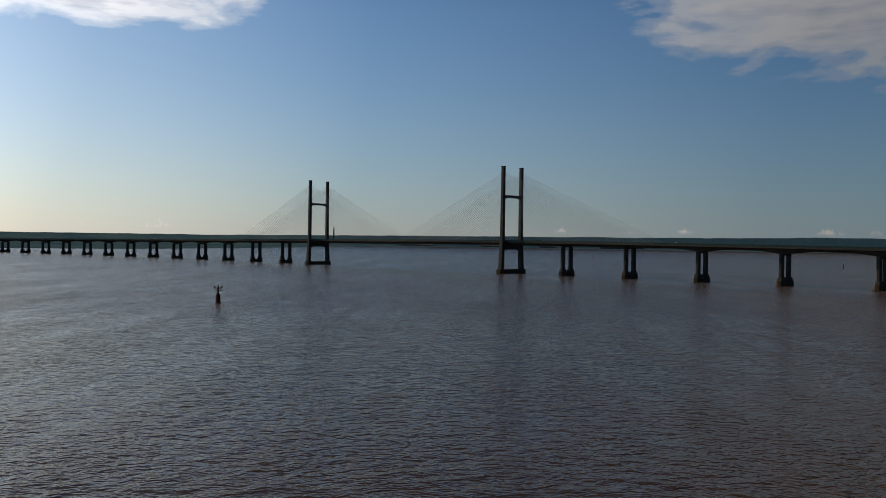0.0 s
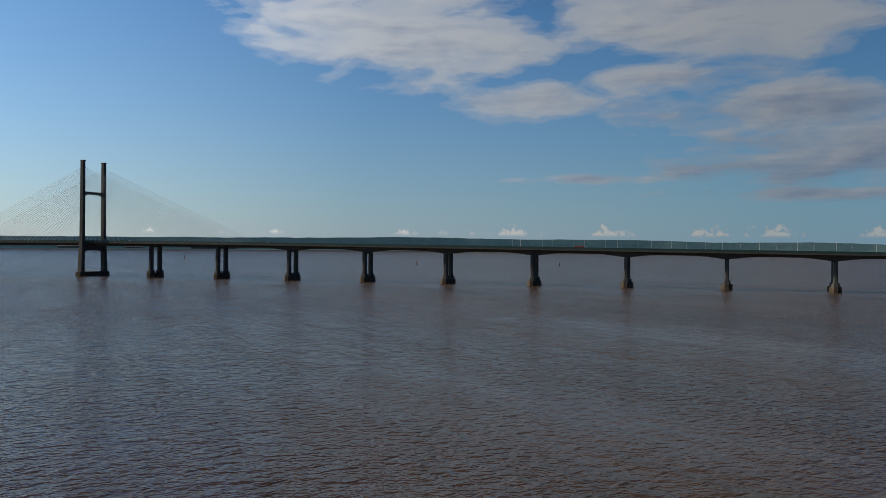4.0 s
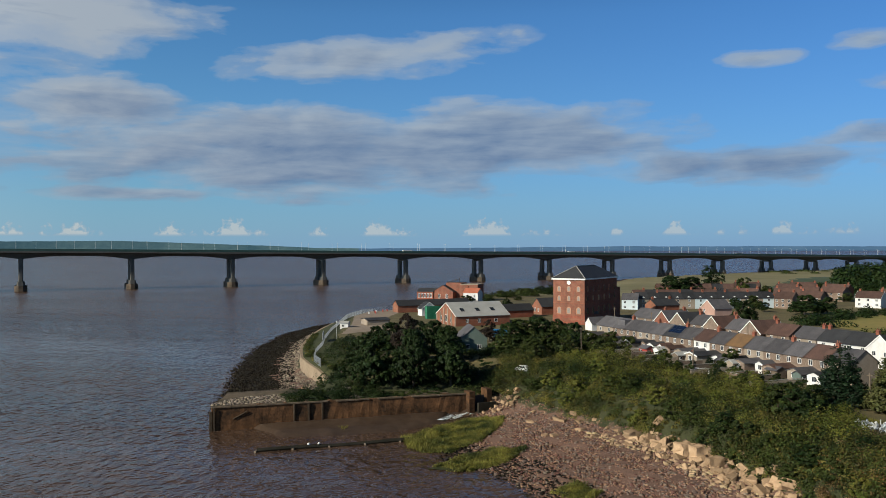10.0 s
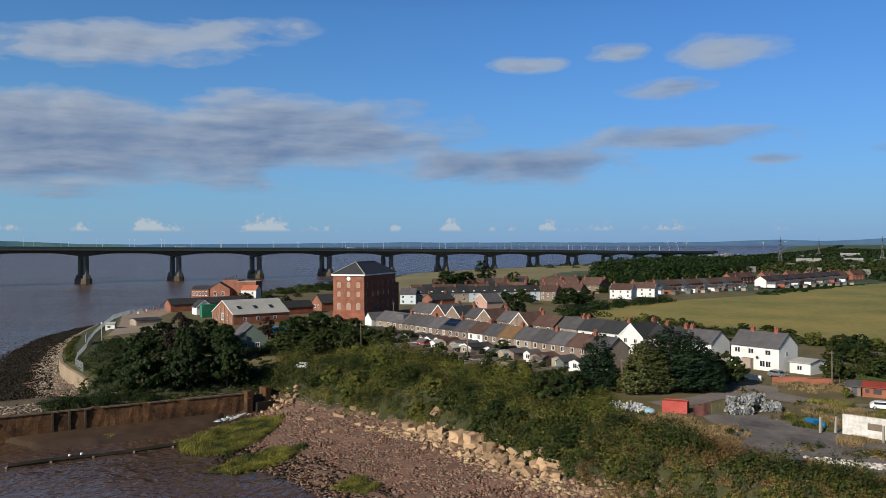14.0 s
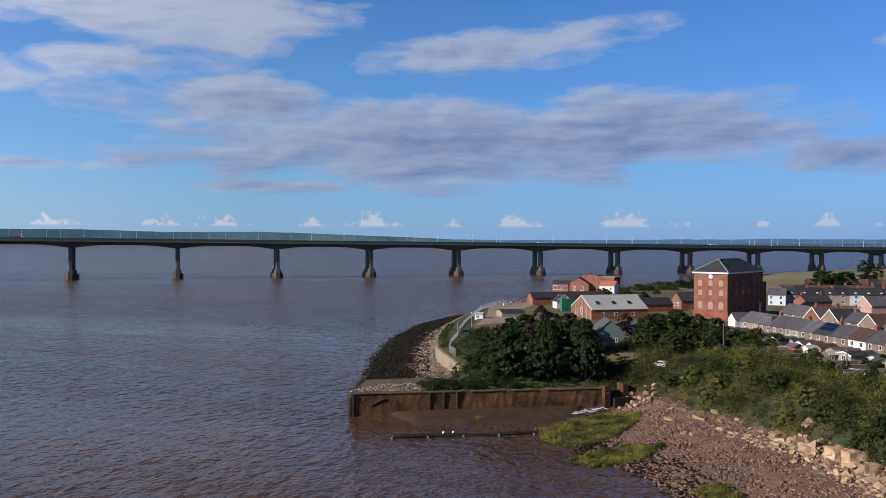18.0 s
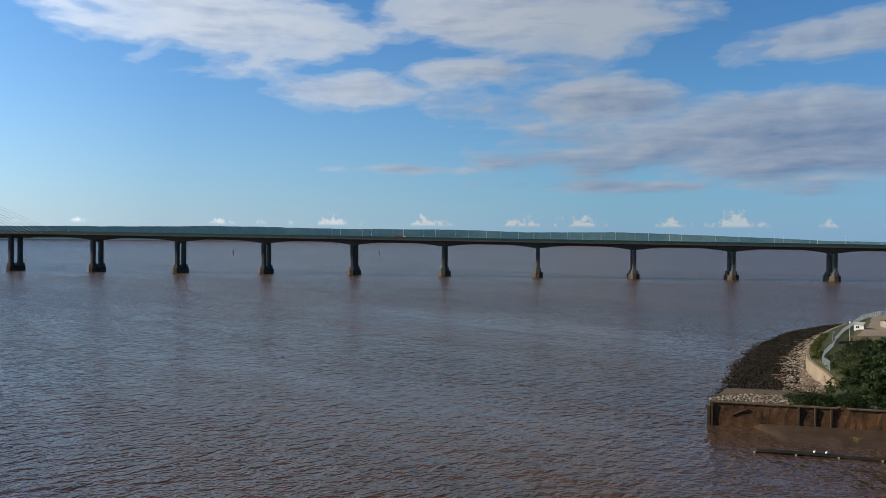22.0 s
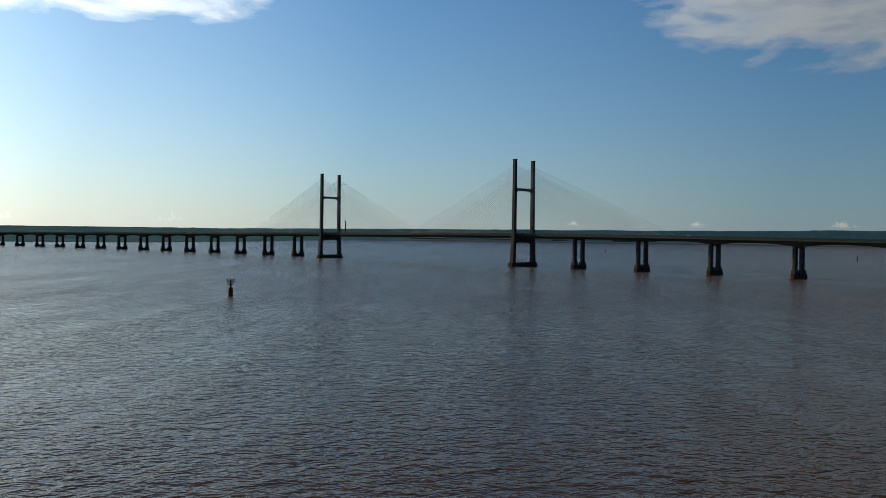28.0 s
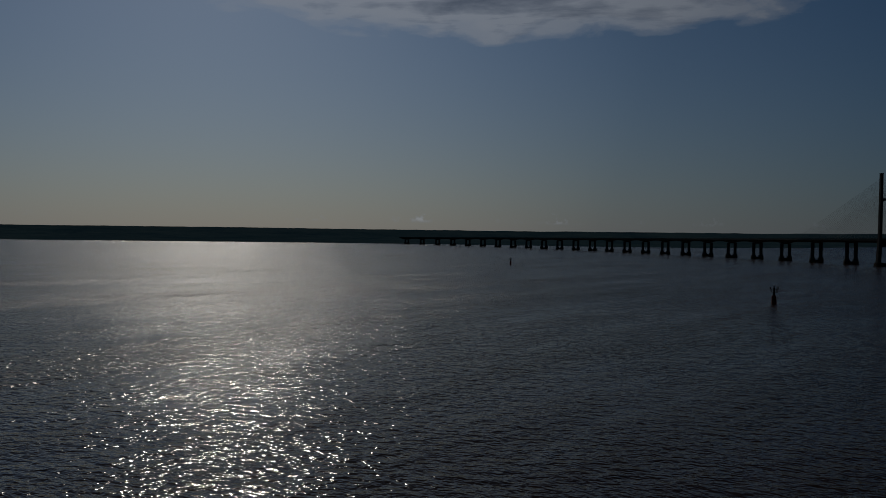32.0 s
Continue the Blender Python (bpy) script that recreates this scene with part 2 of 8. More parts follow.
def water_material():
    m = bpy.data.materials.new("silty_water")
    m.use_nodes = True
    N = Nodes(m.node_tree)
    v = N.add("NewGeometry").outputs["Position"]
    streak = N.add("Mapping", {"Vector": v, "Rotation": (0, 0, radians(47)), "Scale": (1.0, 0.16, 1.0)}).outputs[0]
    big = N.math("ADD", N.math("MULTIPLY", N.noise(streak, 0.012, 5, 0.6), 0.6), N.math("MULTIPLY", N.noise(streak, 0.09, 4, 0.6), 0.4))
    col = N.mix(N.ramp(big, [(0.35, 0.0), (0.65, 1.0)]), (0.044, 0.027, 0.0185, 1), (0.072, 0.047, 0.034, 1))
    waves = N.add("Mapping", {"Vector": v, "Rotation": (0, 0, radians(-30)), "Scale": (0.75, 1.0, 1.0)}).outputs[0]
    calm = N.ramp(N.noise(streak, 0.016, 4, 0.6), [(0.32, 0.4), (0.68, 1.0)])
    chop = N.math("ADD", N.math("MULTIPLY", N.noise(waves, 0.45, 1, 0.5, 0.4), 2.2), N.math("MULTIPLY", N.noise(waves, 1.15, 1, 0.5), 0.9))
    swell = N.math("ADD", N.math("MULTIPLY", N.noise(waves, 0.2, 2, 0.5), 1.8), N.math("MULTIPLY", N.noise(waves, 0.05, 3, 0.6), 3.0))
    h = N.math("MULTIPLY", N.math("ADD", chop, swell), calm)
    b = N.add("Bump", {"Height": h, "Strength": 1.0, "Distance": 0.32})
    # far out the wavelets are too small to tell apart, but each still tilts the light
    away = N.add("VectorMath", {0: v}, operation="LENGTH").outputs["Value"]
    out = N.math("DIVIDE", N.math("SUBTRACT", away, 110.0), 420.0, True)
    tilt = N.add("TexNoise", {"Vector": waves, "Scale": 0.8, "Detail": 3.0, "Roughness": 0.6}).outputs["Color"]
    tilt = N.add("VectorMath", {0: N.add("VectorMath", {0: tilt, 1: (0.5, 0.5, 0.5)}, operation="SUBTRACT").outputs[0], 1: (1.0, 1.0, 0.0)}, operation="MULTIPLY").outputs[0]
    tilt = N.add("VectorMath", {0: tilt, "Scale": N.math("MULTIPLY", N.math("MULTIPLY", out, calm), 3.0)}, operation="SCALE").outputs[0]
    facet = N.add("VectorMath", {0: N.add("VectorMath", {0: b.outputs[0], 1: tilt}, operation="ADD").outputs[0]}, operation="NORMALIZE").outputs[0]
    rough = N.math("ADD", N.math("ADD", N.math("MULTIPLY", calm, 0.03), 0.06), N.math("MULTIPLY", out, 0.17))
    lines = N.math("ADD", N.math("MULTIPLY", N.noise(streak, 0.02, 5, 0.65), 0.5), N.math("MULTIPLY", N.noise(N.add("Mapping", {"Vector": v, "Rotation": (0, 0, radians(22)), "Scale": (1.0, 0.22, 1.0)}).outputs[0], 0.06, 4, 0.65), 0.5))
    sheen = N.ramp(lines, [(0.36, 0.16), (0.5, 0.38), (0.64, 0.9)])
    p = N.add("BsdfPrincipled", {"Base Color": col, "Roughness": rough, "IOR": 1.255, "Specular IOR Level": sheen, "Normal": facet})
    N.add("OutputMaterial", {"Surface": p})
    return m


WATER = water_material()


# ---- building blocks ----
def from_arrays(name, verts, faces, mat, parent=None, label="", smooth=False):
    me = bpy.data.meshes.new(name)
    me.from_pydata(verts, [], faces)
    for m in mat if isinstance(mat, (list, tuple)) else (mat,):
        me.materials.append(m)
    if smooth:
        me.shade_smooth()
    ob = new(name, me)
    if parent:
        ob.parent = parent
    if label:
        ob["label"] = label
    return ob


def part(name, bm, mat, parent=None, label="", smooth=False):
    me = bpy.data.meshes.new(name)
    bmesh.ops.recalc_face_normals(bm, faces=bm.faces)
    bm.to_mesh(me)
    bm.free()
    me.materials.append(mat)
    if smooth:
        me.shade_smooth()
    ob = new(name, me)
    if parent:
        ob.parent = parent
    if label:
        ob["label"] = label
    return ob


def share(ob, m, parent=None):
    """Another object on the same mesh, at the pose m."""
    o = ob.copy()
    scene.collection.objects.link(o)
    o.parent = parent if parent else ob.parent
    o.matrix_basis = m
    return o


def empty(name, m, label="", category="", group="", kind=""):
    ob = new(name)
    ob.empty_display_size = 0.2
    ob.matrix_basis = m
    return tagged(ob, label, category, group, kind)


def box(bm, x0, x1, y0, y1, z0, z1, taper=0.0):
    """A block; taper draws its top in."""
    vs = []
    for z, k in ((z0, 0.0), (z1, taper)):
        vs.append([bm.verts.new(p) for p in ((x0 + k, y0 + k, z), (x1 - k, y0 + k, z), (x1 - k, y1 - k, z), (x0 + k, y1 - k, z))])
    a, b = vs
    bm.faces.new(a[::-1]), bm.faces.new(b)
    for i in range(4):
        bm.faces.new((a[i], a[(i + 1) % 4], b[(i + 1) % 4], b[i]))
    return bm


def prism(bm, outline, z0, z1, shrink=1.0):
    """An upright prism over an outline, its top scaled about the origin."""
    a = [bm.verts.new((x, y, z0)) for x, y in outline]
    b = [bm.verts.new((x * shrink, y * shrink, z1)) for x, y in outline]
    bm.faces.new(a[::-1]), bm.faces.new(b)
    for i in range(len(a)):
        j = (i + 1) % len(a)
        bm.faces.new((a[i], a[j], b[j], b[i]))
    return bm


def chamfered(wx, wy, c):
    x, y = wx / 2, wy / 2
    return [(-x + c, -y), (x - c, -y), (x, -y + c), (x, y - c), (x - c, y), (-x + c, y), (-x, y - c), (-x, -y + c)]


def rod(bm, p, q, r, sides=5, r2=None):
    p, q = Vector(p), Vector(q)
    d = (q - p).normalized()
    a = d.orthogonal().normalized()
    b = d.cross(a)
    rings = []
    for c, k in ((p, r), (q, r if r2 is None else r2)):
        rings.append([bm.verts.new(c + k * (math.cos(2 * math.pi * i / sides) * a + math.sin(2 * math.pi * i / sides) * b)) for i in range(sides)])
    for i in range(sides):
        j = (i + 1) % sides
        bm.faces.new((rings[0][i], rings[0][j], rings[1][j], rings[1][i]))
    bm.faces.new(rings[0][::-1]), bm.faces.new(rings[1])
    return bm


# ---- the estuary: one sheet of water to the far shores ----
def rise(r, az):
    """The sheet lifts towards the open estuary, where the far shore is many miles off."""
    k = min(max((r - 2900) / 1900, 0), 1)
    a = min(max((26 - az) / 16, 0), 1) if az > -150 else 1
    return 27.0 * k * k * a * a * (3 - 2 * a)


rings = [2, 40, 90, 150, 250, 400, 600, 850, 1150, 1500, 1900, 2300, 2700, 2900] + list(range(3000, 4900, 100))
verts, faces = [], []
SEG = 120
for r in rings:
    for i in range(SEG):
        a = 2 * math.pi * i / SEG
        az = (math.degrees(a) + 180) % 360 - 180
        verts.append((-r * math.sin(a), r * math.cos(a), rise(r, az)))
for k in range(len(rings) - 1):
    for i in range(SEG):
        j = (i + 1) % SEG
        faces.append((k * SEG + i, k * SEG + j, (k + 1) * SEG + j, (k + 1) * SEG + i))
faces.append(tuple(range(SEG))[::-1])
water = tagged(from_arrays("water", verts, faces, WATER, smooth=True), "wide brown silty estuary water with small wind ripples", "water", kind="structure")

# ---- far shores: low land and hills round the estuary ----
# haze is painted on the hills: bluish base colours and a weak glow
FAR_LAND = material("far_land_painted_haze", (0.008, 0.024, 0.03), (0.075, 0.105, 0.09), 0.004, 0.95, fine=0.03, coords="World", spec=0.0)
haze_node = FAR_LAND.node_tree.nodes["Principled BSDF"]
haze_node.inputs["Emission Color"].default_value = (0.26, 0.54, 0.72, 1)  # a faint blue glow paints the haze of miles of air before the hills
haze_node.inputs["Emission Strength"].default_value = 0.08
# bluer base and stronger glow paint thicker haze on the hills inland
FAR_BLUE = material("far_hills_painted_haze", (0.008, 0.016, 0.03), (0.03, 0.045, 0.06), 0.004, 0.95, fine=0.03, coords="World", spec=0.0)
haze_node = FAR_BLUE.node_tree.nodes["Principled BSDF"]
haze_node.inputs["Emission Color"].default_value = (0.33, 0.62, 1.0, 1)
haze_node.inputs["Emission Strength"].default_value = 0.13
HILL_EL = [(80, 0.25), (64, 0.24), (50, 0.32), (34, 0.34), (21, 0.4), (14, 0.42), (3, 0.55), (-8, 0.6), (-19, 0.66), (-24, 0.75), (-32, 0.65), (-40, 0.64), (-45, 0.5), (-51, 0.54), (-56, 0.38), (-60, 0.24), (-64, 0.05), (-70, 0.03), (-85, 0.12), (-100, 0.08), (-105, 0.12), (-108.5, 0.24), (-111, 0.14), (-113, 0.2), (-115, 0.34), (-116.5, 0.26), (-118.5, 0.5), (-126, 0.4)]
SHORE_R = [(80, 3450), (64, 3400), (50, 3500), (34, 3650), (20, 3750), (12, 4100), (5, 4650), (-3, 4700), (-126, 4700)]


def table(rows, x):
    return float(np.interp(-x, [-r[0] for r in rows], [r[1] for r in rows]))


verts, faces, nrow = [], [], 7
AZS = [80 - 0.4 * i for i in range(516)]
for i, az in enumerate(AZS):
    sr = table(SHORE_R, az)
    n = noise.noise(Vector((az * 0.35, 3, 0))) + 0.6 * noise.noise(Vector((az * 1.3, 7, 0))) + 0.5 * noise.noise(Vector((az * 4.1, 9, 0)))
    top = 39.1 + 4820 * math.tan(radians(table(HILL_EL, az) + 0.035 * n))
    w = rise(sr, az)
    for r, z in ((sr - 30, w - 2), (sr, w + 1.5), (sr + 35, w + 4 + n), (sr + (4820 - sr) * 0.4, w + (top - w) * 0.16), (sr + (4820 - sr) * 0.7, w + (top - w) * (0.5 + 0.12 * n)), (4780, top - 4), (4820, top)):
        a = radians(az)
        verts.append((-r * math.sin(a), r * math.cos(a), z))
for i in range(len(AZS) - 1):
    for k in range(nrow - 1):
        faces.append((i * nrow + k, i * nrow + k + 1, (i + 1) * nrow + k + 1, (i + 1) * nrow + k))
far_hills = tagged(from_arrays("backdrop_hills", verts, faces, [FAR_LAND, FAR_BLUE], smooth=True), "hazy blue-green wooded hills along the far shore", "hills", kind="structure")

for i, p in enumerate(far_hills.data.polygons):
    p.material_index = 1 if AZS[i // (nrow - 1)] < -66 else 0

# ---- the bridge: its line in plan, and the height of its deck ----
SPAN = 98.12
STEP = 10.0
LINE = {}
for sign in (1, -1):
    px, py, hd, s = 96.4, 1193.0, -2.3755, 0.0
    LINE[0] = (px, py, hd)
    for i in range(1, 300):
        u = s / 1000
        hd += sign * (-0.0342 + 0.0937 * u - 0.0211 * u * u) * STEP / 1000
        px += -math.sin(hd) * STEP * sign
        py += math.cos(hd) * STEP * sign
        s += STEP * sign
        LINE[round(s / STEP)] = (px, py, hd)


def on_line(s):
    k = math.floor(s / STEP)
    f = s / STEP - k
    a, b = LINE[k], LINE[k + 1]
    return tuple(a[i] + (b[i] - a[i]) * f for i in range(3))


CREST = [(-2900, 28), (-2230, 34.5), (-1500, 39.5), (-1000, 42), (-456, 45.0), (-150, 46.2), (0, 46.2), (190, 45.4), (390, 43.6), (590, 41.8), (790, 39.9), (1000, 38), (1180, 36.4), (1370, 34.6), (1670, 31.2), (1950, 27.6), (2300, 24), (2990, 20)]


def deck_top(s):
    """Height of the top of the wind barrier."""
    v = 0.0
    for o in (-90, -45, 0, 45, 90):
        v += float(np.interp(s + o, [c[0] for c in CREST], [c[1] for c in CREST]))
    return v / 5


def at_line(s, z=0.0):
    x, y, h = on_line(s)
    return Matrix.Translation((x, y, z)) @ Matrix.Rotation(h, 4, "Z")  # local y runs along the bridge


bridge = empty("cable_stayed_bridge", Matrix.Identity(4), "long concrete cable-stayed road bridge with twin H-shaped towers across the estuary", "bridge")
piers_s = [i * SPAN for i in range(1, 25)] + [-456 - i * SPAN for i in range(1, 25)]


def girder_depth(s):
    if -456 - 2.5 * SPAN < s < 2.5 * SPAN:
        return 4.0
    base = s if s > 0 else -456 - s
    f = abs(((base / SPAN) + 0.5) % 1 - 0.5) * 2
    return 3.7 + 3.3 * max(0, 1 - f / 0.62) ** 1.5


def deck_part(name, s0, s1, section, mat, step=SPAN / 12, label=""):
    """Sweeps a cross-section along the bridge; section(s) gives its outline as offset and depth under the barrier's top."""
    n = max(2, round((s1 - s0) / step))
    verts, faces, m = [], [], 0
    for i in range(n + 1):
        s = s0 + (s1 - s0) * i / n
        x, y, h = on_line(s)
        z = deck_top(s)
        out = section(s)
        m = len(out)
        for o, d in out:
            verts.append((x + o * math.cos(h), y + o * math.sin(h), z - d))
    for i in range(n):
        for k in range(m):
            j = (k + 1) % m
            faces.append((i * m + k, i * m + j, (i + 1) * m + j, (i + 1) * m + k))
    faces.append(tuple(range(m))), faces.append(tuple(range(n * m, n * m + m))[::-1])
    return from_arrays(name, verts, faces, mat, bridge, label)


def girder_section(s):
    d = girder_depth(s)
    return [(-16.5, 3.0), (16.5, 3.0), (16.5, 3.7), (9.5, 4.4), (6.5, 3.0 + d), (-6.5, 3.0 + d), (-9.5, 4.4), (-16.5, 3.7)]


EDGES = [-2840] + sorted(piers_s + [0, -456])[1:-1] + [2330]
for a, b in zip(EDGES, EDGES[1:]):
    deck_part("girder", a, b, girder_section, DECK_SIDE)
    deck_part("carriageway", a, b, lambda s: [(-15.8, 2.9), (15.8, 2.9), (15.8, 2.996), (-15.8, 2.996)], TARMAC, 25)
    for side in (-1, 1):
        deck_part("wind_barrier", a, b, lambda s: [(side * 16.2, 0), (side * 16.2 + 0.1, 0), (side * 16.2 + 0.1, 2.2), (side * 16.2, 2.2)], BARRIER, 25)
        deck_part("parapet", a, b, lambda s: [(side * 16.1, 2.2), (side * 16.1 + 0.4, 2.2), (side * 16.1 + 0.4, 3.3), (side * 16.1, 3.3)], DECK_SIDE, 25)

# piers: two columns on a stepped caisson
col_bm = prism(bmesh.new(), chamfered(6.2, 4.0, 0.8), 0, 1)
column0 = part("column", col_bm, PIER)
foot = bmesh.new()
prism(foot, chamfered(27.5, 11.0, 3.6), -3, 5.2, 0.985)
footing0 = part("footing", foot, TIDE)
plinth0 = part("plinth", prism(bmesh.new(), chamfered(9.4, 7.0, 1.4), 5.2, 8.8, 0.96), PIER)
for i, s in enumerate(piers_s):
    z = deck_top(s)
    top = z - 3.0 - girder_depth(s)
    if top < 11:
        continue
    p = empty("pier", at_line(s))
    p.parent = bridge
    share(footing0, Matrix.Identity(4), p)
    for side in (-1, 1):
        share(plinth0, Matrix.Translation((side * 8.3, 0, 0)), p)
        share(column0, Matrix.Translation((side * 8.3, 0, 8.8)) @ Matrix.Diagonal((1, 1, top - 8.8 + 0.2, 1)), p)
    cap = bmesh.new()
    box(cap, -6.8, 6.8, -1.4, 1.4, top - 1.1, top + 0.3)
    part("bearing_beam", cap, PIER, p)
for o in (column0, footing0, plinth0):
    bpy.data.objects.remove(o)

# the two towers
for s in (0, -456):
    t = empty("tower", at_line(s))
    t.parent = bridge
    f = bmesh.new()
    prism(f, chamfered(54, 15, 4), -3, 5.5, 0.985)
    part("footing", f, TIDE, t)
    dz = deck_top(s)
    for side in (-1, 1):
        b = bmesh.new()
        # legs lean in slightly below the deck
        outl = chamfered(5.0, 6.4, 0.9)
        rows = [(5.5, 21.0, 1.25), (30, 20.0, 1.12), (dz, 19.3, 1.0), (110, 19.0, 0.92), (148.3, 19.0, 0.86)]
        prev = None
        for z, o, k in rows:
            ring = [b.verts.new((side * o + x * k, y * k, z)) for x, y in outl]
            if prev:
                for i in range(8):
                    j = (i + 1) % 8
                    b.faces.new((prev[i], prev[j], ring[j], ring[i]))
            else:
                b.faces.new(ring[::-1])
            prev = ring
        b.faces.new(prev)
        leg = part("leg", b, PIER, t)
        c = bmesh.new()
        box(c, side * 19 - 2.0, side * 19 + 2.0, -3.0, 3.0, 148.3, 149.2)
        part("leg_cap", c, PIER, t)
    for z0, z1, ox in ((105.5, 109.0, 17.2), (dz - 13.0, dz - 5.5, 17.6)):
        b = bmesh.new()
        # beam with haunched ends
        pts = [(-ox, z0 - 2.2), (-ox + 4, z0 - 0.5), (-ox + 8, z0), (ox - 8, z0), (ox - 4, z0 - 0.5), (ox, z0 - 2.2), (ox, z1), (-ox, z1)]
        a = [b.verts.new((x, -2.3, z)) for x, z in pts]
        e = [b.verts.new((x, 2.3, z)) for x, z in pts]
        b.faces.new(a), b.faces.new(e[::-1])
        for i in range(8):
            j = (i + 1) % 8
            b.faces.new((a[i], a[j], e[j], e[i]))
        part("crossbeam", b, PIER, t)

# stay cables: two planes of thirty on each side of each tower
for s in (0, -456):
    for direction in (-1, 1):
        reach = 226 if (s == 0) == (direction == -1) else 240
        for side in (-1, 1):
            for k in range(30):
                so = s + direction * (12 + (reach - 12) * (k / 29))
                x, y, h = on_line(so)
                low = Vector((x + side * 16.8 * math.cos(h), y + side * 16.8 * math.sin(h), deck_top(so) - 3))
                high = at_line(s) @ Vector((side * 18.7, direction * 2.6, 82 + 58 * (k / 29) ** 0.75))
                part("stay_cable", rod(bmesh.new(), low, high, 0.12, 4), CABLE, bridge)

# lamp columns along the landward viaduct
lamp = bmesh.new()
rod(lamp, (0, 0, 0), (0, 0, 11), 0.16, 5, 0.1)
rod(lamp, (0, 0, 11), (1.2, 0, 11.2), 0.08, 4)
box(lamp, 1.0, 1.9, -0.18, 0.18, 11.1, 11.3)
lamp0 = part("lamp_column", lamp, material("pale_lamp_paint", (0.5, 0.52, 0.53), (0.62, 0.63, 0.63), 0.8, 0.5), bridge)
for k in range(48):
    s = 560 + k * 34
    if s > 2300:
        break
    for side in (-1, 1):
        share(lamp0, at_line(s + (17 if side > 0 else 0), deck_top(s) - 3) @ Matrix.Translation((side * 15.4, 0, 0)) @ Matrix.Rotation(0 if side < 0 else math.pi, 4, "Z"), bridge)
bpy.data.objects.remove(lamp0)


# ---- the land: beach, bank and plain as one sheet ----
SHORE = [(40, -60), (75, -22), (100, 4), (118, 18), (134, 31), (142, 38), (146, 46), (156, 54), (166, 58), (178, 57), (188.5, 54), (191.5, 57.5), (181, 72), (168, 89), (159, 103), (180, 118), (200, 127), (240, 149), (292, 172), (347, 189), (386, 194), (422, 191), (455, 180), (500, 168), (566, 160), (640, 145), (760, 130), (900, 124), (1073, 118), (1250, 40), (1460, -64), (1700, -240), (2100, -520), (3000, -950), (4800, -1700)]
TOE = [(55, -78), (90, -46), (105, -34), (118, -23), (129, -14), (139, -6), (146, -2), (159, 7), (169, 18), (179, 28), (187, 38), (196, 46), (199, 53), (194, 60), (184, 75), (176, 92), (192, 98), (203, 99), (211, 106), (232, 122), (254, 133), (283, 144), (338, 160), (372, 165), (420, 162), (470, 150), (520, 145), (566, 146), (640, 132), (760, 116), (900, 108), (1073, 98), (1250, 10), (1460, -100), (1700, -290), (2100, -580), (3000, -1020), (4800, -1800)]
BROW = [(62, -92), (84, -62), (97, -47), (109, -34), (120, -24), (134, -18), (147, -10), (160, 0), (172, 9), (184, 20), (195, 32), (206, 42), (214, 52), (218, 64), (216, 78), (214, 92), (228, 108), (243, 113), (279, 128), (337, 150), (362, 154), (378, 148), (420, 146), (460, 138), (520, 130), (566, 128), (640, 110), (760, 90), (900, 70), (1073, 40), (1250, -60), (1460, -190), (1700, -400), (2100, -700), (3000, -1150), (4800, -1950)]
CLOSE = [(4800, -4800), (0, -4800), (0, -400)]


def signed(poly, P):
    """Distance of points to a polygon's outline, positive inside."""
    poly = np.array(poly + CLOSE, float)
    a, b = poly, np.roll(poly, -1, 0)
    best = np.full(len(P), 1e9)
    inside = np.zeros(len(P), bool)
    for p, q in zip(a, b):
        d = q - p
        t = np.clip(((P - p) @ d) / (d @ d), 0, 1)
        best = np.minimum(best, np.hypot(*(P - p - t[:, None] * d).T))
        if p[1] != q[1]:
            cross = ((p[1] > P[:, 1]) != (q[1] > P[:, 1])) & (P[:, 0] < (q[0] - p[0]) * (P[:, 1] - p[1]) / (q[1] - p[1]) + p[0])
            inside ^= cross
    return np.where(inside, best, -best)


def land_height(P):
    P = np.asarray(P, float)
    d0, d1, d2 = signed(SHORE, P), signed(TOE, P), signed(BROW, P)
    far = np.hypot(P[:, 0], P[:, 1])
    # plain at ten metres, sinking towards the marsh along the far shore
    plain = np.where(P[:, 0] > 520, np.maximum(10 - (P[:, 0] - 520) / 60, 4.5), 10.0)
    toe = np.where(P[:, 0] > 520, 2.0, 3.0)
    z = np.where(d2 > 0, plain,
        np.where(d1 > 0, toe + (plain - toe) * np.clip(d1 / np.maximum(d1 - d2, 0.01), 0, 1) ** 0.8,
        np.where(d0 > 0, -0.15 + (toe + 0.15) * np.clip(d0 / np.maximum(d0 - d1, 0.01), 0, 1) ** 1.15, -0.15 + np.maximum(d0, -12) * 0.12)))
    # far land rises with the sheet of the estuary
    k = np.clip((far - 2900) / 1900, 0, 1)
    return z + 27.0 * k * k


MUD = material("estuary_mud", (0.045, 0.03, 0.021), (0.085, 0.058, 0.04), 0.12, 0.4, 0.12, 1.5, coords="World")
WEED = material("weeded_stones", (0.008, 0.007, 0.005), (0.028, 0.023, 0.017), 0.4, 0.85, 0.8, 2.5, fine=3.0, coords="World", spec=0.06)
SOIL = material("rough_grass_and_soil", (0.02, 0.028, 0.01), (0.065, 0.065, 0.026), 0.12, 0.95, 0.6, 3.0, fine=1.2, coords="World")
PLAIN = material("far_farmland", (0.03, 0.058, 0.035), (0.09, 0.11, 0.058), 0.004, 0.95, fine=0.03, coords="World")
SAND = material("salt_marsh", (0.14, 0.13, 0.06), (0.25, 0.22, 0.12), 0.006, 0.95, fine=0.04, coords="World")


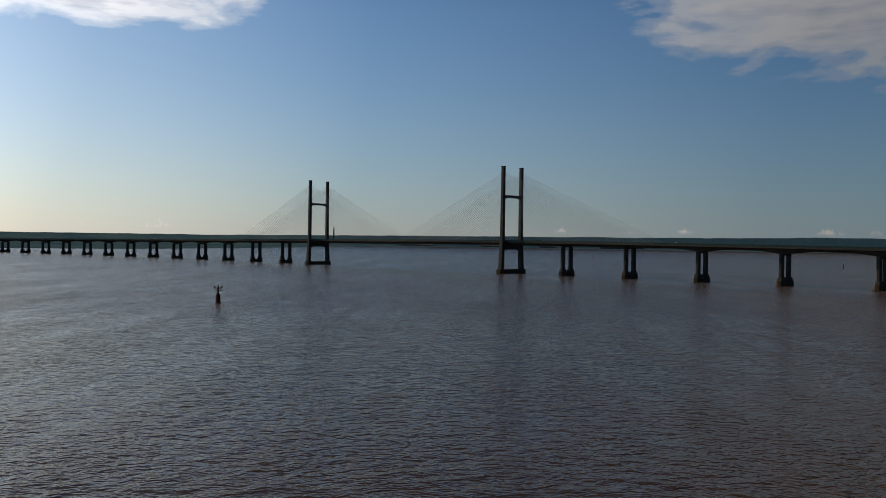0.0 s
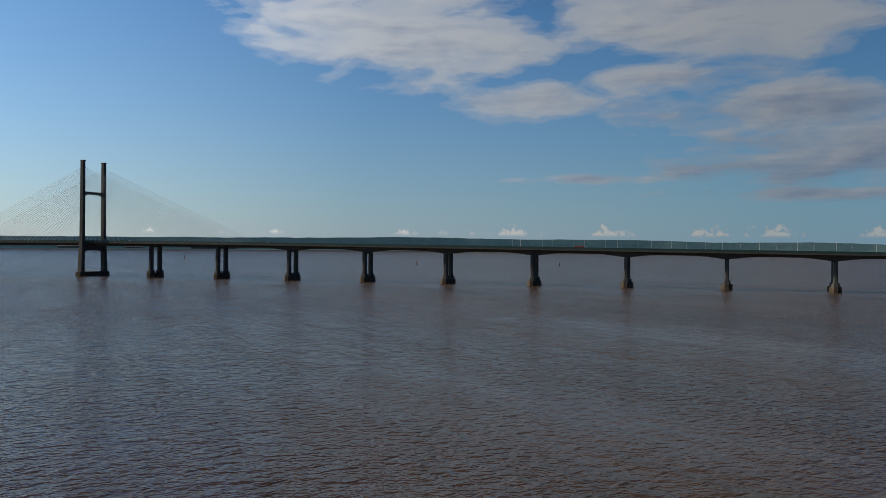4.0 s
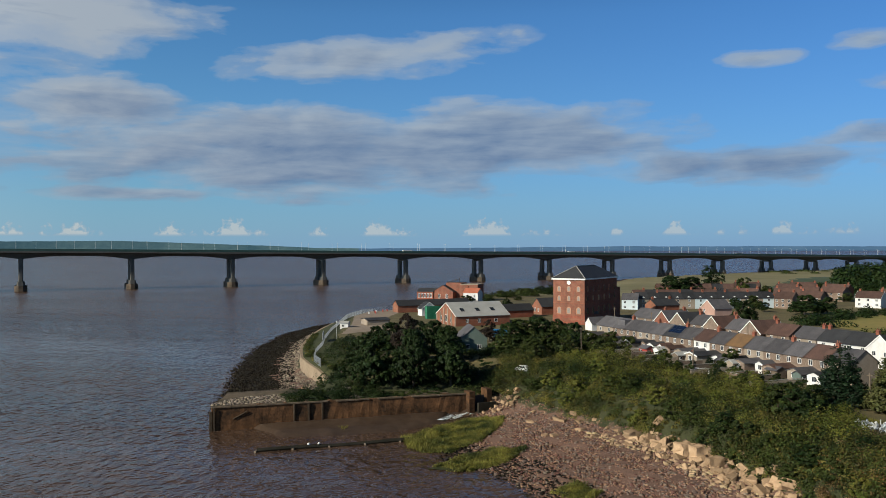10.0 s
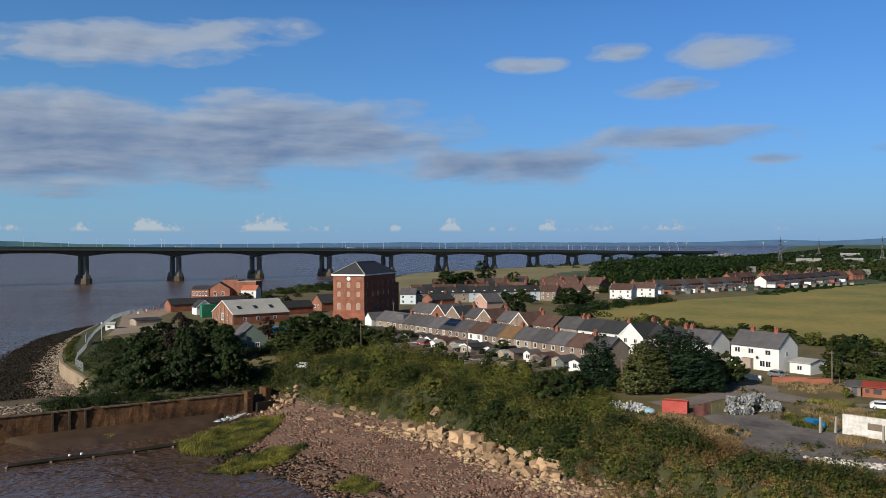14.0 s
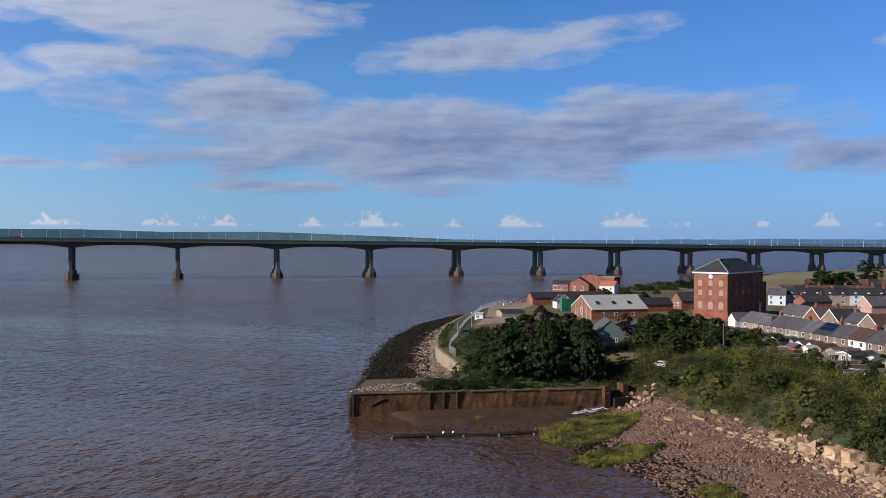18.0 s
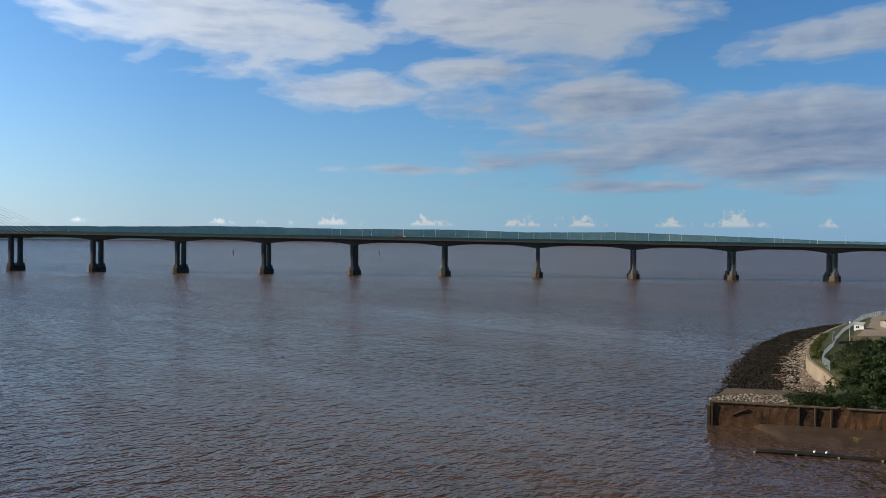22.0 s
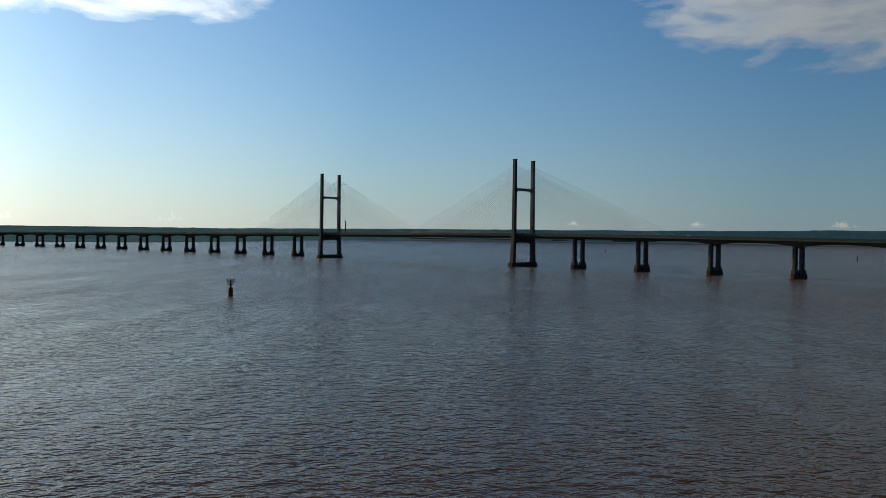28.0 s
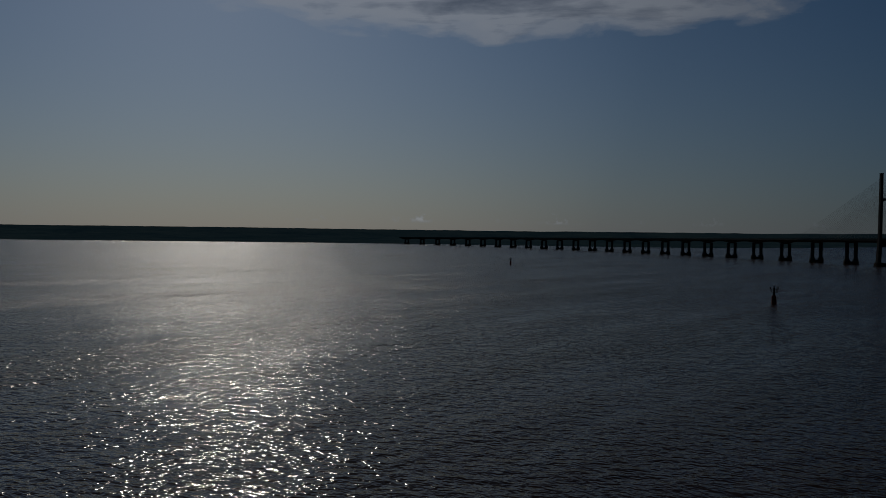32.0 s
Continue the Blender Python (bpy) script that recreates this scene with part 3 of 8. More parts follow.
def shore_material():
    """Shingle, grassy soil and mud, running into one another along ragged lines."""
    m = bpy.data.materials.new("shore_ground")
    m.use_nodes = True
    N = Nodes(m.node_tree)
    v = N.add("NewGeometry").outputs["Position"]
    ragged = N.math("MULTIPLY", N.math("SUBTRACT", N.noise(v, 0.35, 5, 0.65), 0.5), 7.0)
    speck = N.ramp(N.noise(v, 2.6, 5, 0.7), [(0.3, 0.0), (0.7, 1.0)])
    patch = N.ramp(N.noise(v, 0.14, 4, 0.6), [(0.35, 0.0), (0.65, 1.0)])
    both = N.math("ADD", N.math("MULTIPLY", speck, 0.6), N.math("MULTIPLY", patch, 0.4))
    shingle = N.mix(both, (0.05, 0.03, 0.022, 1), (0.17, 0.1, 0.072, 1))
    # soil colour is set darker beneath the bank scrub than on open ground
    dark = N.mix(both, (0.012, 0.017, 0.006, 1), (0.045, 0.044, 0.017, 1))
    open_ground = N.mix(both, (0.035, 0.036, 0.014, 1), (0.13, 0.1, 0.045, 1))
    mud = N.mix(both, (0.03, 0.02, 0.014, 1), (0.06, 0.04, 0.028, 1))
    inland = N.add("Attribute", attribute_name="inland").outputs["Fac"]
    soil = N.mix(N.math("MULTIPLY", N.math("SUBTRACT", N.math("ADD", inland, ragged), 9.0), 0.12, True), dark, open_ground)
    silt = N.add("Attribute", attribute_name="silt").outputs["Fac"]
    bank = N.math("MULTIPLY", N.math("ADD", inland, N.math("ADD", ragged, 0.6)), 1.2, True)
    wet = N.math("MULTIPLY", N.math("ADD", silt, N.math("MULTIPLY", ragged, 0.8)), 0.7, True)
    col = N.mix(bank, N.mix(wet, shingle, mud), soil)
    rough = N.math("SUBTRACT", 0.95, N.math("MULTIPLY", N.math("MULTIPLY", wet, N.math("SUBTRACT", 1.0, bank)), 0.5))
    p = N.add("BsdfPrincipled", {"Base Color": col, "Roughness": rough, "Specular IOR Level": 0.25})
    b = N.add("Bump", {"Height": N.noise(v, 2.2, 4), "Strength": 0.5, "Distance": 0.15})
    N.put(b.outputs[0], p.inputs["Normal"])
    N.add("OutputMaterial", {"Surface": p})
    return m


SHORE_GROUND = shore_material()


def spaced(a, lo, hi, b, step, grow=1.18):
    """Even steps from lo to hi, growing steps out to a and b."""
    mid = list(np.arange(lo, hi + 0.01, step))
    out, s = [], step
    v = hi
    while v < b:
        s *= grow
        v += s
        out.append(min(v, b))
    left, s, v = [], step, lo
    while v > a:
        s *= grow
        v -= s
        left.append(max(v, a))
    return np.array(left[::-1] + mid + out)


gx, gy = spaced(20, 66, 300, 4780, 2.0, 1.06), spaced(-4700, -96, 196, 330, 2.0, 1.08)
GX, GY = np.meshgrid(gx, gy)
GP = np.stack([GX.ravel(), GY.ravel()], 1)
jitter = np.random.RandomState(3).normal(0, 1, len(GP))
GZ = land_height(GP)
g0, g1, g2 = signed(SHORE, GP), signed(TOE, GP), signed(BROW, GP)
GZ = GZ + np.where((g0 > 1) & (g2 < 0), 0.16 * jitter, 0)
nx, ny = len(gx), len(gy)
idx = np.arange(nx * ny).reshape(ny, nx)
quads = np.stack([idx[:-1, :-1], idx[:-1, 1:], idx[1:, 1:], idx[1:, :-1]], -1).reshape(-1, 4)
quads = quads[(g0[quads].max(1) > -14) & (np.hypot(*GP[quads[:, 0]].T) < 4760)]
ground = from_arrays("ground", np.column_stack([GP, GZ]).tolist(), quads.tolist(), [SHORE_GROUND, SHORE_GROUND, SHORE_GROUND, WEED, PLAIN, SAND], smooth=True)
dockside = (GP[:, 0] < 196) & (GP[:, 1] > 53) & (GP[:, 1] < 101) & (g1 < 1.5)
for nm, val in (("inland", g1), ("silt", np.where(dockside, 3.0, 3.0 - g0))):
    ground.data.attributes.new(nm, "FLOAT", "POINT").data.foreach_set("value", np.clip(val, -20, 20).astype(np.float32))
cp = GP[quads].mean(1)
c0, c1, c2 = g0[quads].mean(1) + 0.8 * jitter[quads[:, 0]], g1[quads].mean(1), g2[quads].mean(1)
zone = np.where(c1 > 0.5, 1, 0)
zone = np.where((c1 <= 0.5) & (c0 < 3) | (c1 < 1.5) & (cp[:, 0] < 196) & (cp[:, 1] > 53) & (cp[:, 1] < 101), 2, zone)
north = (cp[:, 1] > 95) & (c1 <= 0.5)
zone = np.where(north & (c0 < 13), 3, zone)
zone = np.where((cp[:, 0] > 520) & (c1 > 0), 5, zone)
zone = np.where((cp[:, 0] > 520) & (c2 > 130), 4, zone)
zone = np.where((cp[:, 0] > 290) & (cp[:, 1] < -250), 4, zone)
ground.data.polygons.foreach_set("material_index", zone.astype(np.int32))
tagged(ground, "coastal ground with shingle beach, scrubby bank and level plain", "ground", kind="structure")


def ground_z(x, y):
    return float(land_height([(x, y)])[0])


def sheet(name, pts, mat, label, category, z=10.04, kind="structure", ragged=0.0, seed=1):
    """A flat patch laid on the plain, its rim broken up where it is ragged."""
    rnd = random.Random(seed)
    rim = []
    for (x0, y0), (x1, y1) in zip(pts, pts[1:] + pts[:1]):
        n = max(1, int(math.hypot(x1 - x0, y1 - y0) / 3)) if ragged else 1
        for i in range(n):
            f = i / n
            rim.append((x0 + (x1 - x0) * f + rnd.uniform(-ragged, ragged), y0 + (y1 - y0) * f + rnd.uniform(-ragged, ragged)))
    bm = bmesh.new()
    f = bm.faces.new([bm.verts.new((x, y, z)) for x, y in rim])
    bmesh.ops.triangulate(bm, faces=[f])
    ob = part(name, bm, mat)
    if ob.data.polygons[0].normal.z < 0:
        ob.data.flip_normals()
    return tagged(ob, label, category, kind=kind)


FIELD = material("dry_pasture", (0.11, 0.135, 0.034), (0.31, 0.235, 0.07), 0.025, 0.95, 0.5, 0.6, fine=0.3, coords="World")
LAWN = material("mown_grass", (0.05, 0.09, 0.02), (0.08, 0.12, 0.03), 0.05, 0.95, fine=0.6, coords="World")
LANE = material("worn_lane", (0.15, 0.13, 0.115), (0.22, 0.195, 0.17), 0.1, 0.9, fine=0.8, coords="World")
YARD = material("cracked_asphalt", (0.075, 0.069, 0.07), (0.21, 0.185, 0.172), 0.13, 0.9, 0.4, 2.0, fine=0.7, coords="World")
DUST = material("dusty_concrete", (0.22, 0.17, 0.13), (0.32, 0.26, 0.2), 0.06, 0.95, fine=0.5, coords="World")
DRYGRASS = material("dry_grass", (0.12, 0.085, 0.04), (0.28, 0.195, 0.1), 0.3, 0.95, fine=2.0, coords="World", island=0.3)
sheet("field", [(352, -34), (319, -52), (288, -70), (272, -86), (240, -120), (250, -190), (420, -470), (700, -520), (648, -366), (626, -278), (560, -215), (486, -152), (432, -89), (400, -62)], FIELD, "broad sun-dried pasture field behind the terraces", "field")
sheet("lawn", [(186, -78), (215, -95), (222, -125), (190, -112), (176, -90)], LAWN, "green paddock grass beside the pylon", "grass", 10.07, ragged=0.6)
sheet("yard", [(150, -36), (146, -40), (146, -50), (140, -52), (134, -56), (127, -56), (121, -60), (116, -66), (104, -62), (106, -50), (111, -42), (116, -34), (122, -34), (128, -38), (138, -36)], YARD, "cracked dark asphalt yard with weeds at its rim", "yard", 10.05, ragged=0.7)
sheet("lane", [(182, -52), (174, -58), (168, -56), (158, -62), (154, -78), (150, -96), (142, -94), (147, -76), (152, -60), (160, -52), (164, -47), (155, -38), (152, -31), (157, -29), (162, -38), (170, -45)], LANE, "worn grey lane past the white house", "road", 10.1, ragged=0.25)
sheet("wharf", [(264, 122), (300, 134), (336, 149), (362, 153), (376, 147), (364, 138), (340, 134), (318, 128), (300, 118), (285, 112)], DUST, "dusty pale concrete wharf yard inside the fence", "yard", 10.05, ragged=0.4)


# ---- foliage ----
def quick_mesh(name, verts, loops, size, mat):
    """A mesh of many like faces (size corners each) from arrays."""
    me = bpy.data.meshes.new(name)
    n = len(loops) // size
    me.vertices.add(len(verts))
    me.vertices.foreach_set("co", np.ascontiguousarray(verts, np.float32).ravel())
    me.loops.add(len(loops))
    me.loops.foreach_set("vertex_index", np.ascontiguousarray(loops, np.int32))
    me.polygons.add(n)
    me.polygons.foreach_set("loop_start", np.arange(0, len(loops), size, dtype=np.int32))
    me.update(calc_edges=True)
    me.materials.append(mat)
    return me


def leaf_quads(centres, outward, size, rng, up=0.35):
    """A small bent leaf spray at each centre, turned roughly outward."""
    n = len(centres)
    nor = outward * 1.2 + rng.normal(0, 0.5, (n, 3)) + np.array([0, 0, up])
    nor /= np.linalg.norm(nor, axis=1)[:, None] + 1e-9
    a = np.cross(nor, rng.normal(0, 1, (n, 3)))
    a /= np.linalg.norm(a, axis=1)[:, None] + 1e-9
    b = np.cross(nor, a)
    s = (size * rng.uniform(0.6, 1.3, n))[:, None]
    v = np.stack([centres - a * s - b * s * 0.3, centres + b * s * 0.75 - nor * s * 0.2, centres + a * s + b * s * 0.2, centres - b * s * 0.75 - nor * s * 0.15], 1)
    return v.reshape(-1, 3), np.arange(4 * n)


def leaf_material(name, c1, c2, island=0.35, vary=0.15):
    c1, c2 = [0.62 * q for q in c1], [0.62 * q for q in c2]
    m = bpy.data.materials.new(name)
    m.use_nodes = True
    N = Nodes(m.node_tree)
    pos = N.add("NewGeometry")
    big = N.ramp(N.noise(pos.outputs["Position"], 0.22, 3, 0.6), [(0.35, 0.0), (0.65, 1.0)])
    col = N.mix(big, (*c1, 1), (*c2, 1))
    r = pos.outputs["Random Per Island"]
    o = N.add("ObjectInfo").outputs["Random"]
    k = N.math("ADD", N.math("ADD", N.math("MULTIPLY", r, 2 * island), 1 - island - vary), N.math("MULTIPLY", o, 2 * vary))
    col = N.add("HueSaturation", {"Color": col, "Value": k, "Hue": N.math("ADD", N.math("MULTIPLY", r, 0.04), 0.48)}).outputs[0]
    p = N.add("BsdfPrincipled", {"Base Color": col, "Roughness": 0.6, "Specular IOR Level": 0.12})
    t = N.add("BsdfTranslucent", {"Color": col})
    N.add("OutputMaterial", {"Surface": N.add("MixShader", {0: 0.16, 1: p.outputs[0], 2: t.outputs[0]})})
    return m


LEAF = leaf_material("broad_leaves", (0.027, 0.041, 0.01), (0.06, 0.074, 0.016))
LEAF_DARK = leaf_material("dark_leaves", (0.011, 0.024, 0.006), (0.03, 0.048, 0.011))
LEAF_LIGHT = leaf_material("sunny_leaves", (0.07, 0.09, 0.015), (0.17, 0.165, 0.03), 0.22)
LEAF_COPPER = leaf_material("copper_leaves", (0.02, 0.014, 0.012), (0.035, 0.024, 0.016))
NEEDLE = leaf_material("conifer_needles", (0.008, 0.02, 0.009), (0.018, 0.036, 0.014))
OLIVE = leaf_material("olive_needles", (0.06, 0.075, 0.022), (0.12, 0.12, 0.04))
BRAMBLE = leaf_material("bramble_leaves", (0.034, 0.038, 0.012), (0.17, 0.145, 0.032), 0.22, 0.0)
BARK = material("bark", (0.05, 0.04, 0.03), (0.1, 0.08, 0.06), 2.0, 0.9, 0.5)


def crown_mesh(name, seed, shape, clumps, per, leaf, mat):
    """Leaf sprays in clumps through a crown one unit high, with gaps between."""
    rng = np.random.RandomState(seed)
    cs = []
    lobes = []
    for i in range(11):
        a, r, z = i * 2.4 + rng.uniform(0, 0.7), (0.25 if i < 7 else 0.1) * rng.uniform(0.8, 1.15), (0.32 if i < 7 else 0.68) + rng.uniform(-0.1, 0.1)
        lobes.append(np.array([r * math.cos(a), r * math.sin(a), z, rng.uniform(0.15, 0.24)]))
    while len(cs) < clumps:
        p = rng.uniform(-1, 1, 3)
        p[2] = rng.uniform(0, 1)
        if shape == "round":
            lobe = lobes[rng.randint(len(lobes))]
            q = rng.normal(0, 1, 3)
            q *= lobe[3] * rng.uniform(0.75, 1.05) / np.linalg.norm(q)
            p = lobe[:3] + q * np.array([1, 1, 0.85])
            if p[2] > 0.06 and min(np.linalg.norm((p - o[:3]) / np.array([1, 1, 0.85])) / o[3] for o in lobes) > 0.74:
                cs.append((p[0], p[1], p[2], rng.uniform(0.035, 0.075)))
        elif shape == "cone":
            w = 0.27 * (1 - p[2]) ** 0.75 + 0.02
            if p[2] > 0.08 and 0.5 * w < math.hypot(p[0], p[1]) < w * (1 + 0.25 * noise.noise(Vector(p * 4 + seed))):
                cs.append((p[0], p[1], p[2], 0.055))
        else:
            w = 0.13 + 0.04 * math.sin(p[2] * 3)
            if p[2] > 0.1 and math.hypot(p[0], p[1]) < w:
                cs.append((p[0], p[1], p[2], 0.06))
    cs = np.array(cs)
    k = np.repeat(np.arange(clumps), per)
    d = rng.normal(0, 1, (len(k), 3))
    d /= np.linalg.norm(d, axis=1)[:, None]
    pts = cs[k, :3] + d * (cs[k, 3] * rng.uniform(0.5, 1.1, len(k)))[:, None] * np.array([1, 1, 0.8])
    mid = np.array([0, 0, 0.5])
    out = pts - mid
    out /= np.linalg.norm(out, axis=1)[:, None] + 1e-6
    v, l = leaf_quads(pts, out * 0.6 + d * 0.7, leaf, rng)
    return quick_mesh(name, v, l, 4, mat)


def trunk_mesh(name, seed, shape):
    bm = bmesh.new()
    rnd = random.Random(seed)
    top = 0.62 if shape == "round" else 0.93
    rod(bm, (0, 0, -0.03), (rnd.uniform(-0.02, 0.02), rnd.uniform(-0.02, 0.02), top), 0.028, 6, 0.008)
    if shape == "round":
        for i in range(7):
            a = i * 2.4 + rnd.random()
            z = 0.22 + 0.05 * i
            rod(bm, (0, 0, z), (0.26 * math.cos(a), 0.26 * math.sin(a), z + 0.22), 0.013, 5, 0.004)
    me = bpy.data.meshes.new(name)
    bm.to_mesh(me)
    bm.free()
    me.materials.append(BARK)
    return me


TREES = {}
for key, shape, mat, clumps, per, leaf, count in (("broad", "round", LEAF, 200, 40, 0.0235, 4), ("dark", "round", LEAF_DARK, 200, 40, 0.0235, 4), ("light", "round", LEAF_LIGHT, 190, 40, 0.0235, 3), ("copper", "round", LEAF_COPPER, 200, 40, 0.022, 1), ("conifer", "cone", NEEDLE, 300, 26, 0.015, 2), ("olive", "cone", OLIVE, 300, 26, 0.015, 1), ("poplar", "column", LEAF_DARK, 90, 22, 0.022, 1)):
    TREES[key] = [(crown_mesh("crown", 11 * i + len(key), shape, clumps, per, leaf, mat), trunk_mesh("trunk", i, shape)) for i in range(count)]
SMALL = {key: [(crown_mesh("crown", 5 * i + len(key) + 70, "round", 90, 30, 0.037, mat), trunk_mesh("trunk", i + 9, "round")) for i in range(4)] for key, mat in (("broad", LEAF), ("dark", LEAF_DARK), ("light", LEAF_LIGHT))}
TREE_LABEL = {"broad": "leafy green broadleaf tree in full summer leaf", "dark": "dense dark green broadleaf tree beside the shore", "light": "bright yellow-green young broadleaf tree", "copper": "dark copper-leaved tree beside the wharf", "conifer": "tall dense dark green conifer", "olive": "olive-green feathery conifer beside the lane", "poplar": "slim upright dark poplar behind the terraces"}


def tree(kind, x, y, h, wide=1.0, sink=0.0):
    rnd = random.Random(int(x * 7 + y * 13))
    crown, trunk = rnd.choice(SMALL[kind] if h < 5.6 and kind in SMALL else TREES[kind])
    z = ground_z(x, y) - sink
    name = {"conifer": "conifer", "olive": "conifer", "poplar": "poplar"}.get(kind, "tree")
    t = empty(name, Matrix.Translation((x, y, z)) @ Matrix.Rotation(rnd.uniform(0, 6.28), 4, "Z") @ Matrix.Diagonal((h * wide, h * wide, h, 1)), TREE_LABEL[kind], "tree", "trees of the village")
    for nm, me in (("crown", crown), ("trunk", trunk)):
        o = new(nm, me)
        o.parent = t
    return t


for kind, rows in {
    "dark": [(192.5, 80, 12.6, 0.78), (195.2, 70.8, 13.6, 0.72), (199, 62.5, 13.4, 0.72), (204.5, 88, 10.4, 0.85), (208.5, 76, 10.6, 0.85), (213.5, 67.5, 10.2, 0.85), (224, 71, 8.4, 0.9), (228, 90, 8.6, 0.95), (237, 80, 8.6, 0.95), (241, 100, 6.0, 1.0), (247, 88, 7.6, 0.95), (243.2, 57.8, 7.8, 1.1), (256.8, 51.8, 9.1, 1.1), (254.7, 41.3, 7.5, 1.1), (330, -9.6, 10.6, 0.9), (398.4, -36.1, 9.5, 1.4), (405, -46, 8.0, 1.3), (519.4, 24.4, 14.0, 1.5), (530, 16, 13, 1.3), (207.4, -111, 9.8, 1.1), (221, -93.4, 6.5, 1.1), (175, 42 - 88, 5, 1.1)],
    "broad": [(249, 55.1, 8.9, 1.1), (257.8, 46.9, 8.4, 1.1), (242.6, 34.5, 6.2, 1.2), (238.1, 29.9, 5.6, 1.2), (228.3, 55.8, 6.4, 1.2), (229.8, 49.3, 5.6, 1.2), (240.5, 46.9, 6.2, 1.2), (236.7, 39.9, 5.8, 1.2), (215, -3.2, 5.2, 1.1), (235, 4.5, 3.8, 1.1), (159.6, -10.7, 6.4, 1.35), (164, -15, 5.5, 1.2), (207.1, -104.6, 8.0, 1.0), (231.9, -93.3, 5.5, 1.2), (519.8, -14.4, 12.5, 0.9), (250, 30, 5.5, 1.1), (228, 40, 5.4, 1.2), (222, 46, 5.0, 1.2), (176.4, -48.6, 8.4, 0.9), (186, -74, 5.5, 1.0), (201, -118, 7.5, 1.1), (197, -98, 5.0, 1.1), (245, 24, 4.5, 1.2)],
    "light": [(245.3, -91.9, 4.2, 1.2), (233, -104, 4.0, 1.2), (163, -67.0, 2.4, 1.0), (149.5, -69.5, 2.2, 0.9), (218, 34, 4.0, 1.4), (210, 27, 3.6, 1.5)],
    "copper": [(219, 81, 12.0, 0.72), (256.2, 67.6, 7.3, 0.9)],
    "conifer": [(170.6, -21.6, 11.6, 1.45), (171.8, -36.6, 13.0, 1.7), (170.5, -40.2, 12.0, 1.6), (174.5, -43.0, 9.5, 1.5), (173.5, -33.0, 11.5, 1.5), (169.5, -43.5, 8.5, 1.5), (222, -8, 4.0, 1.5)],
    "olive": [(167.4, -29.8, 10.8, 1.6), (168.2, -32.4, 9.2, 1.6)],
    "poplar": [(540, 4.9, 18.4, 1.2), (540, -1.3, 14, 1.2)],
}.items():
    for x, y, h, w in rows:
        tree(kind, x, y, h * (1.02 if kind in ("dark", "broad") else 1.0), w * (1.2 if kind in ("dark", "broad", "copper") else 1.08))


def scatter(n, inside, box4, seed):
    """Random places within a box where inside(points) holds."""
    rng = np.random.RandomState(seed)
    got = np.zeros((0, 2))
    while len(got) < n:
        p = np.column_stack([rng.uniform(box4[0], box4[1], n * 2), rng.uniform(box4[2], box4[3], n * 2)])
        got = np.vstack([got, p[inside(p)]])
    return got[:n], rng


def thicket(name, places, radii, heights, per, leaf, mat, label, category, seed, sink=0.3, floor=None):
    """Low growth without number: mounds of leaf sprays as one object."""
    rng = np.random.RandomState(seed)
    z = land_height(places)
    if floor is not None:
        z = np.maximum(z, floor)
    k = np.repeat(np.arange(len(places)), per)
    d = rng.normal(0, 1, (len(k), 3))
    d[:, 2] = np.abs(d[:, 2])
    d /= np.linalg.norm(d, axis=1)[:, None]
    r = rng.uniform(0.65, 1.05, len(k))[:, None]
    pts = np.column_stack([places[k], z[k] - sink]) + d * r * np.column_stack([radii[k], radii[k], heights[k]])
    v, l = leaf_quads(pts, d, leaf, rng)
    return tagged(new(name, quick_mesh(name, v, l, 4, mat)), label, category, kind="stuff")


def on_bank(p):
    return (signed(TOE, p) > 0.8) & (signed(BROW, p) < 6) & (p[:, 1] < 54)


def bank_top(p):
    s = signed(BROW, p)
    return (s > -2) & (s < 30) & (p[:, 1] < 50) & (p[:, 1] > -22 + 0.0 * p[:, 0]) & (p[:, 0] < 225 + p[:, 1] * 0.3) & ((p[:, 0] - 272) * 0.629 - (p[:, 1] - 36.5) * 0.777 < -19)


def dock_bank(p):
    s = signed(TOE, p)
    return (s > 1.5) & (s < 34) & (p[:, 1] > 54) & (p[:, 1] < 104 + 0.2 * (p[:, 0] - 200)) & (p[:, 0] > 196 - (p[:, 1] - 60) * 0.1)


def apron(p):
    u = (p[:, 0] - 158.6) * 0.606 - (p[:, 1] - 104.2) * 0.795
    w = (p[:, 0] - 158.6) * 0.795 + (p[:, 1] - 104.2) * 0.606
    return (u > 17) & (u < 55) & (w > 1.2) & (w < 13 + 0.05 * u)


def steep(p):
    return (signed(TOE, p) > -0.3) & (signed(BROW, p) < 1.2) & (p[:, 1] < 2)


def shoulder(p):
    a, b = (p[:, 0] - 196) * 0.83 + (p[:, 1] - 28) * 0.56, (p[:, 1] - 28) * 0.83 - (p[:, 0] - 196) * 0.56
    return (a / 19) ** 2 + (b / 8) ** 2 < 1


def yard_rim(p):
    s = signed(BROW, p)
    return (s > -6) & (s < 9) & (p[:, 1] < -14)


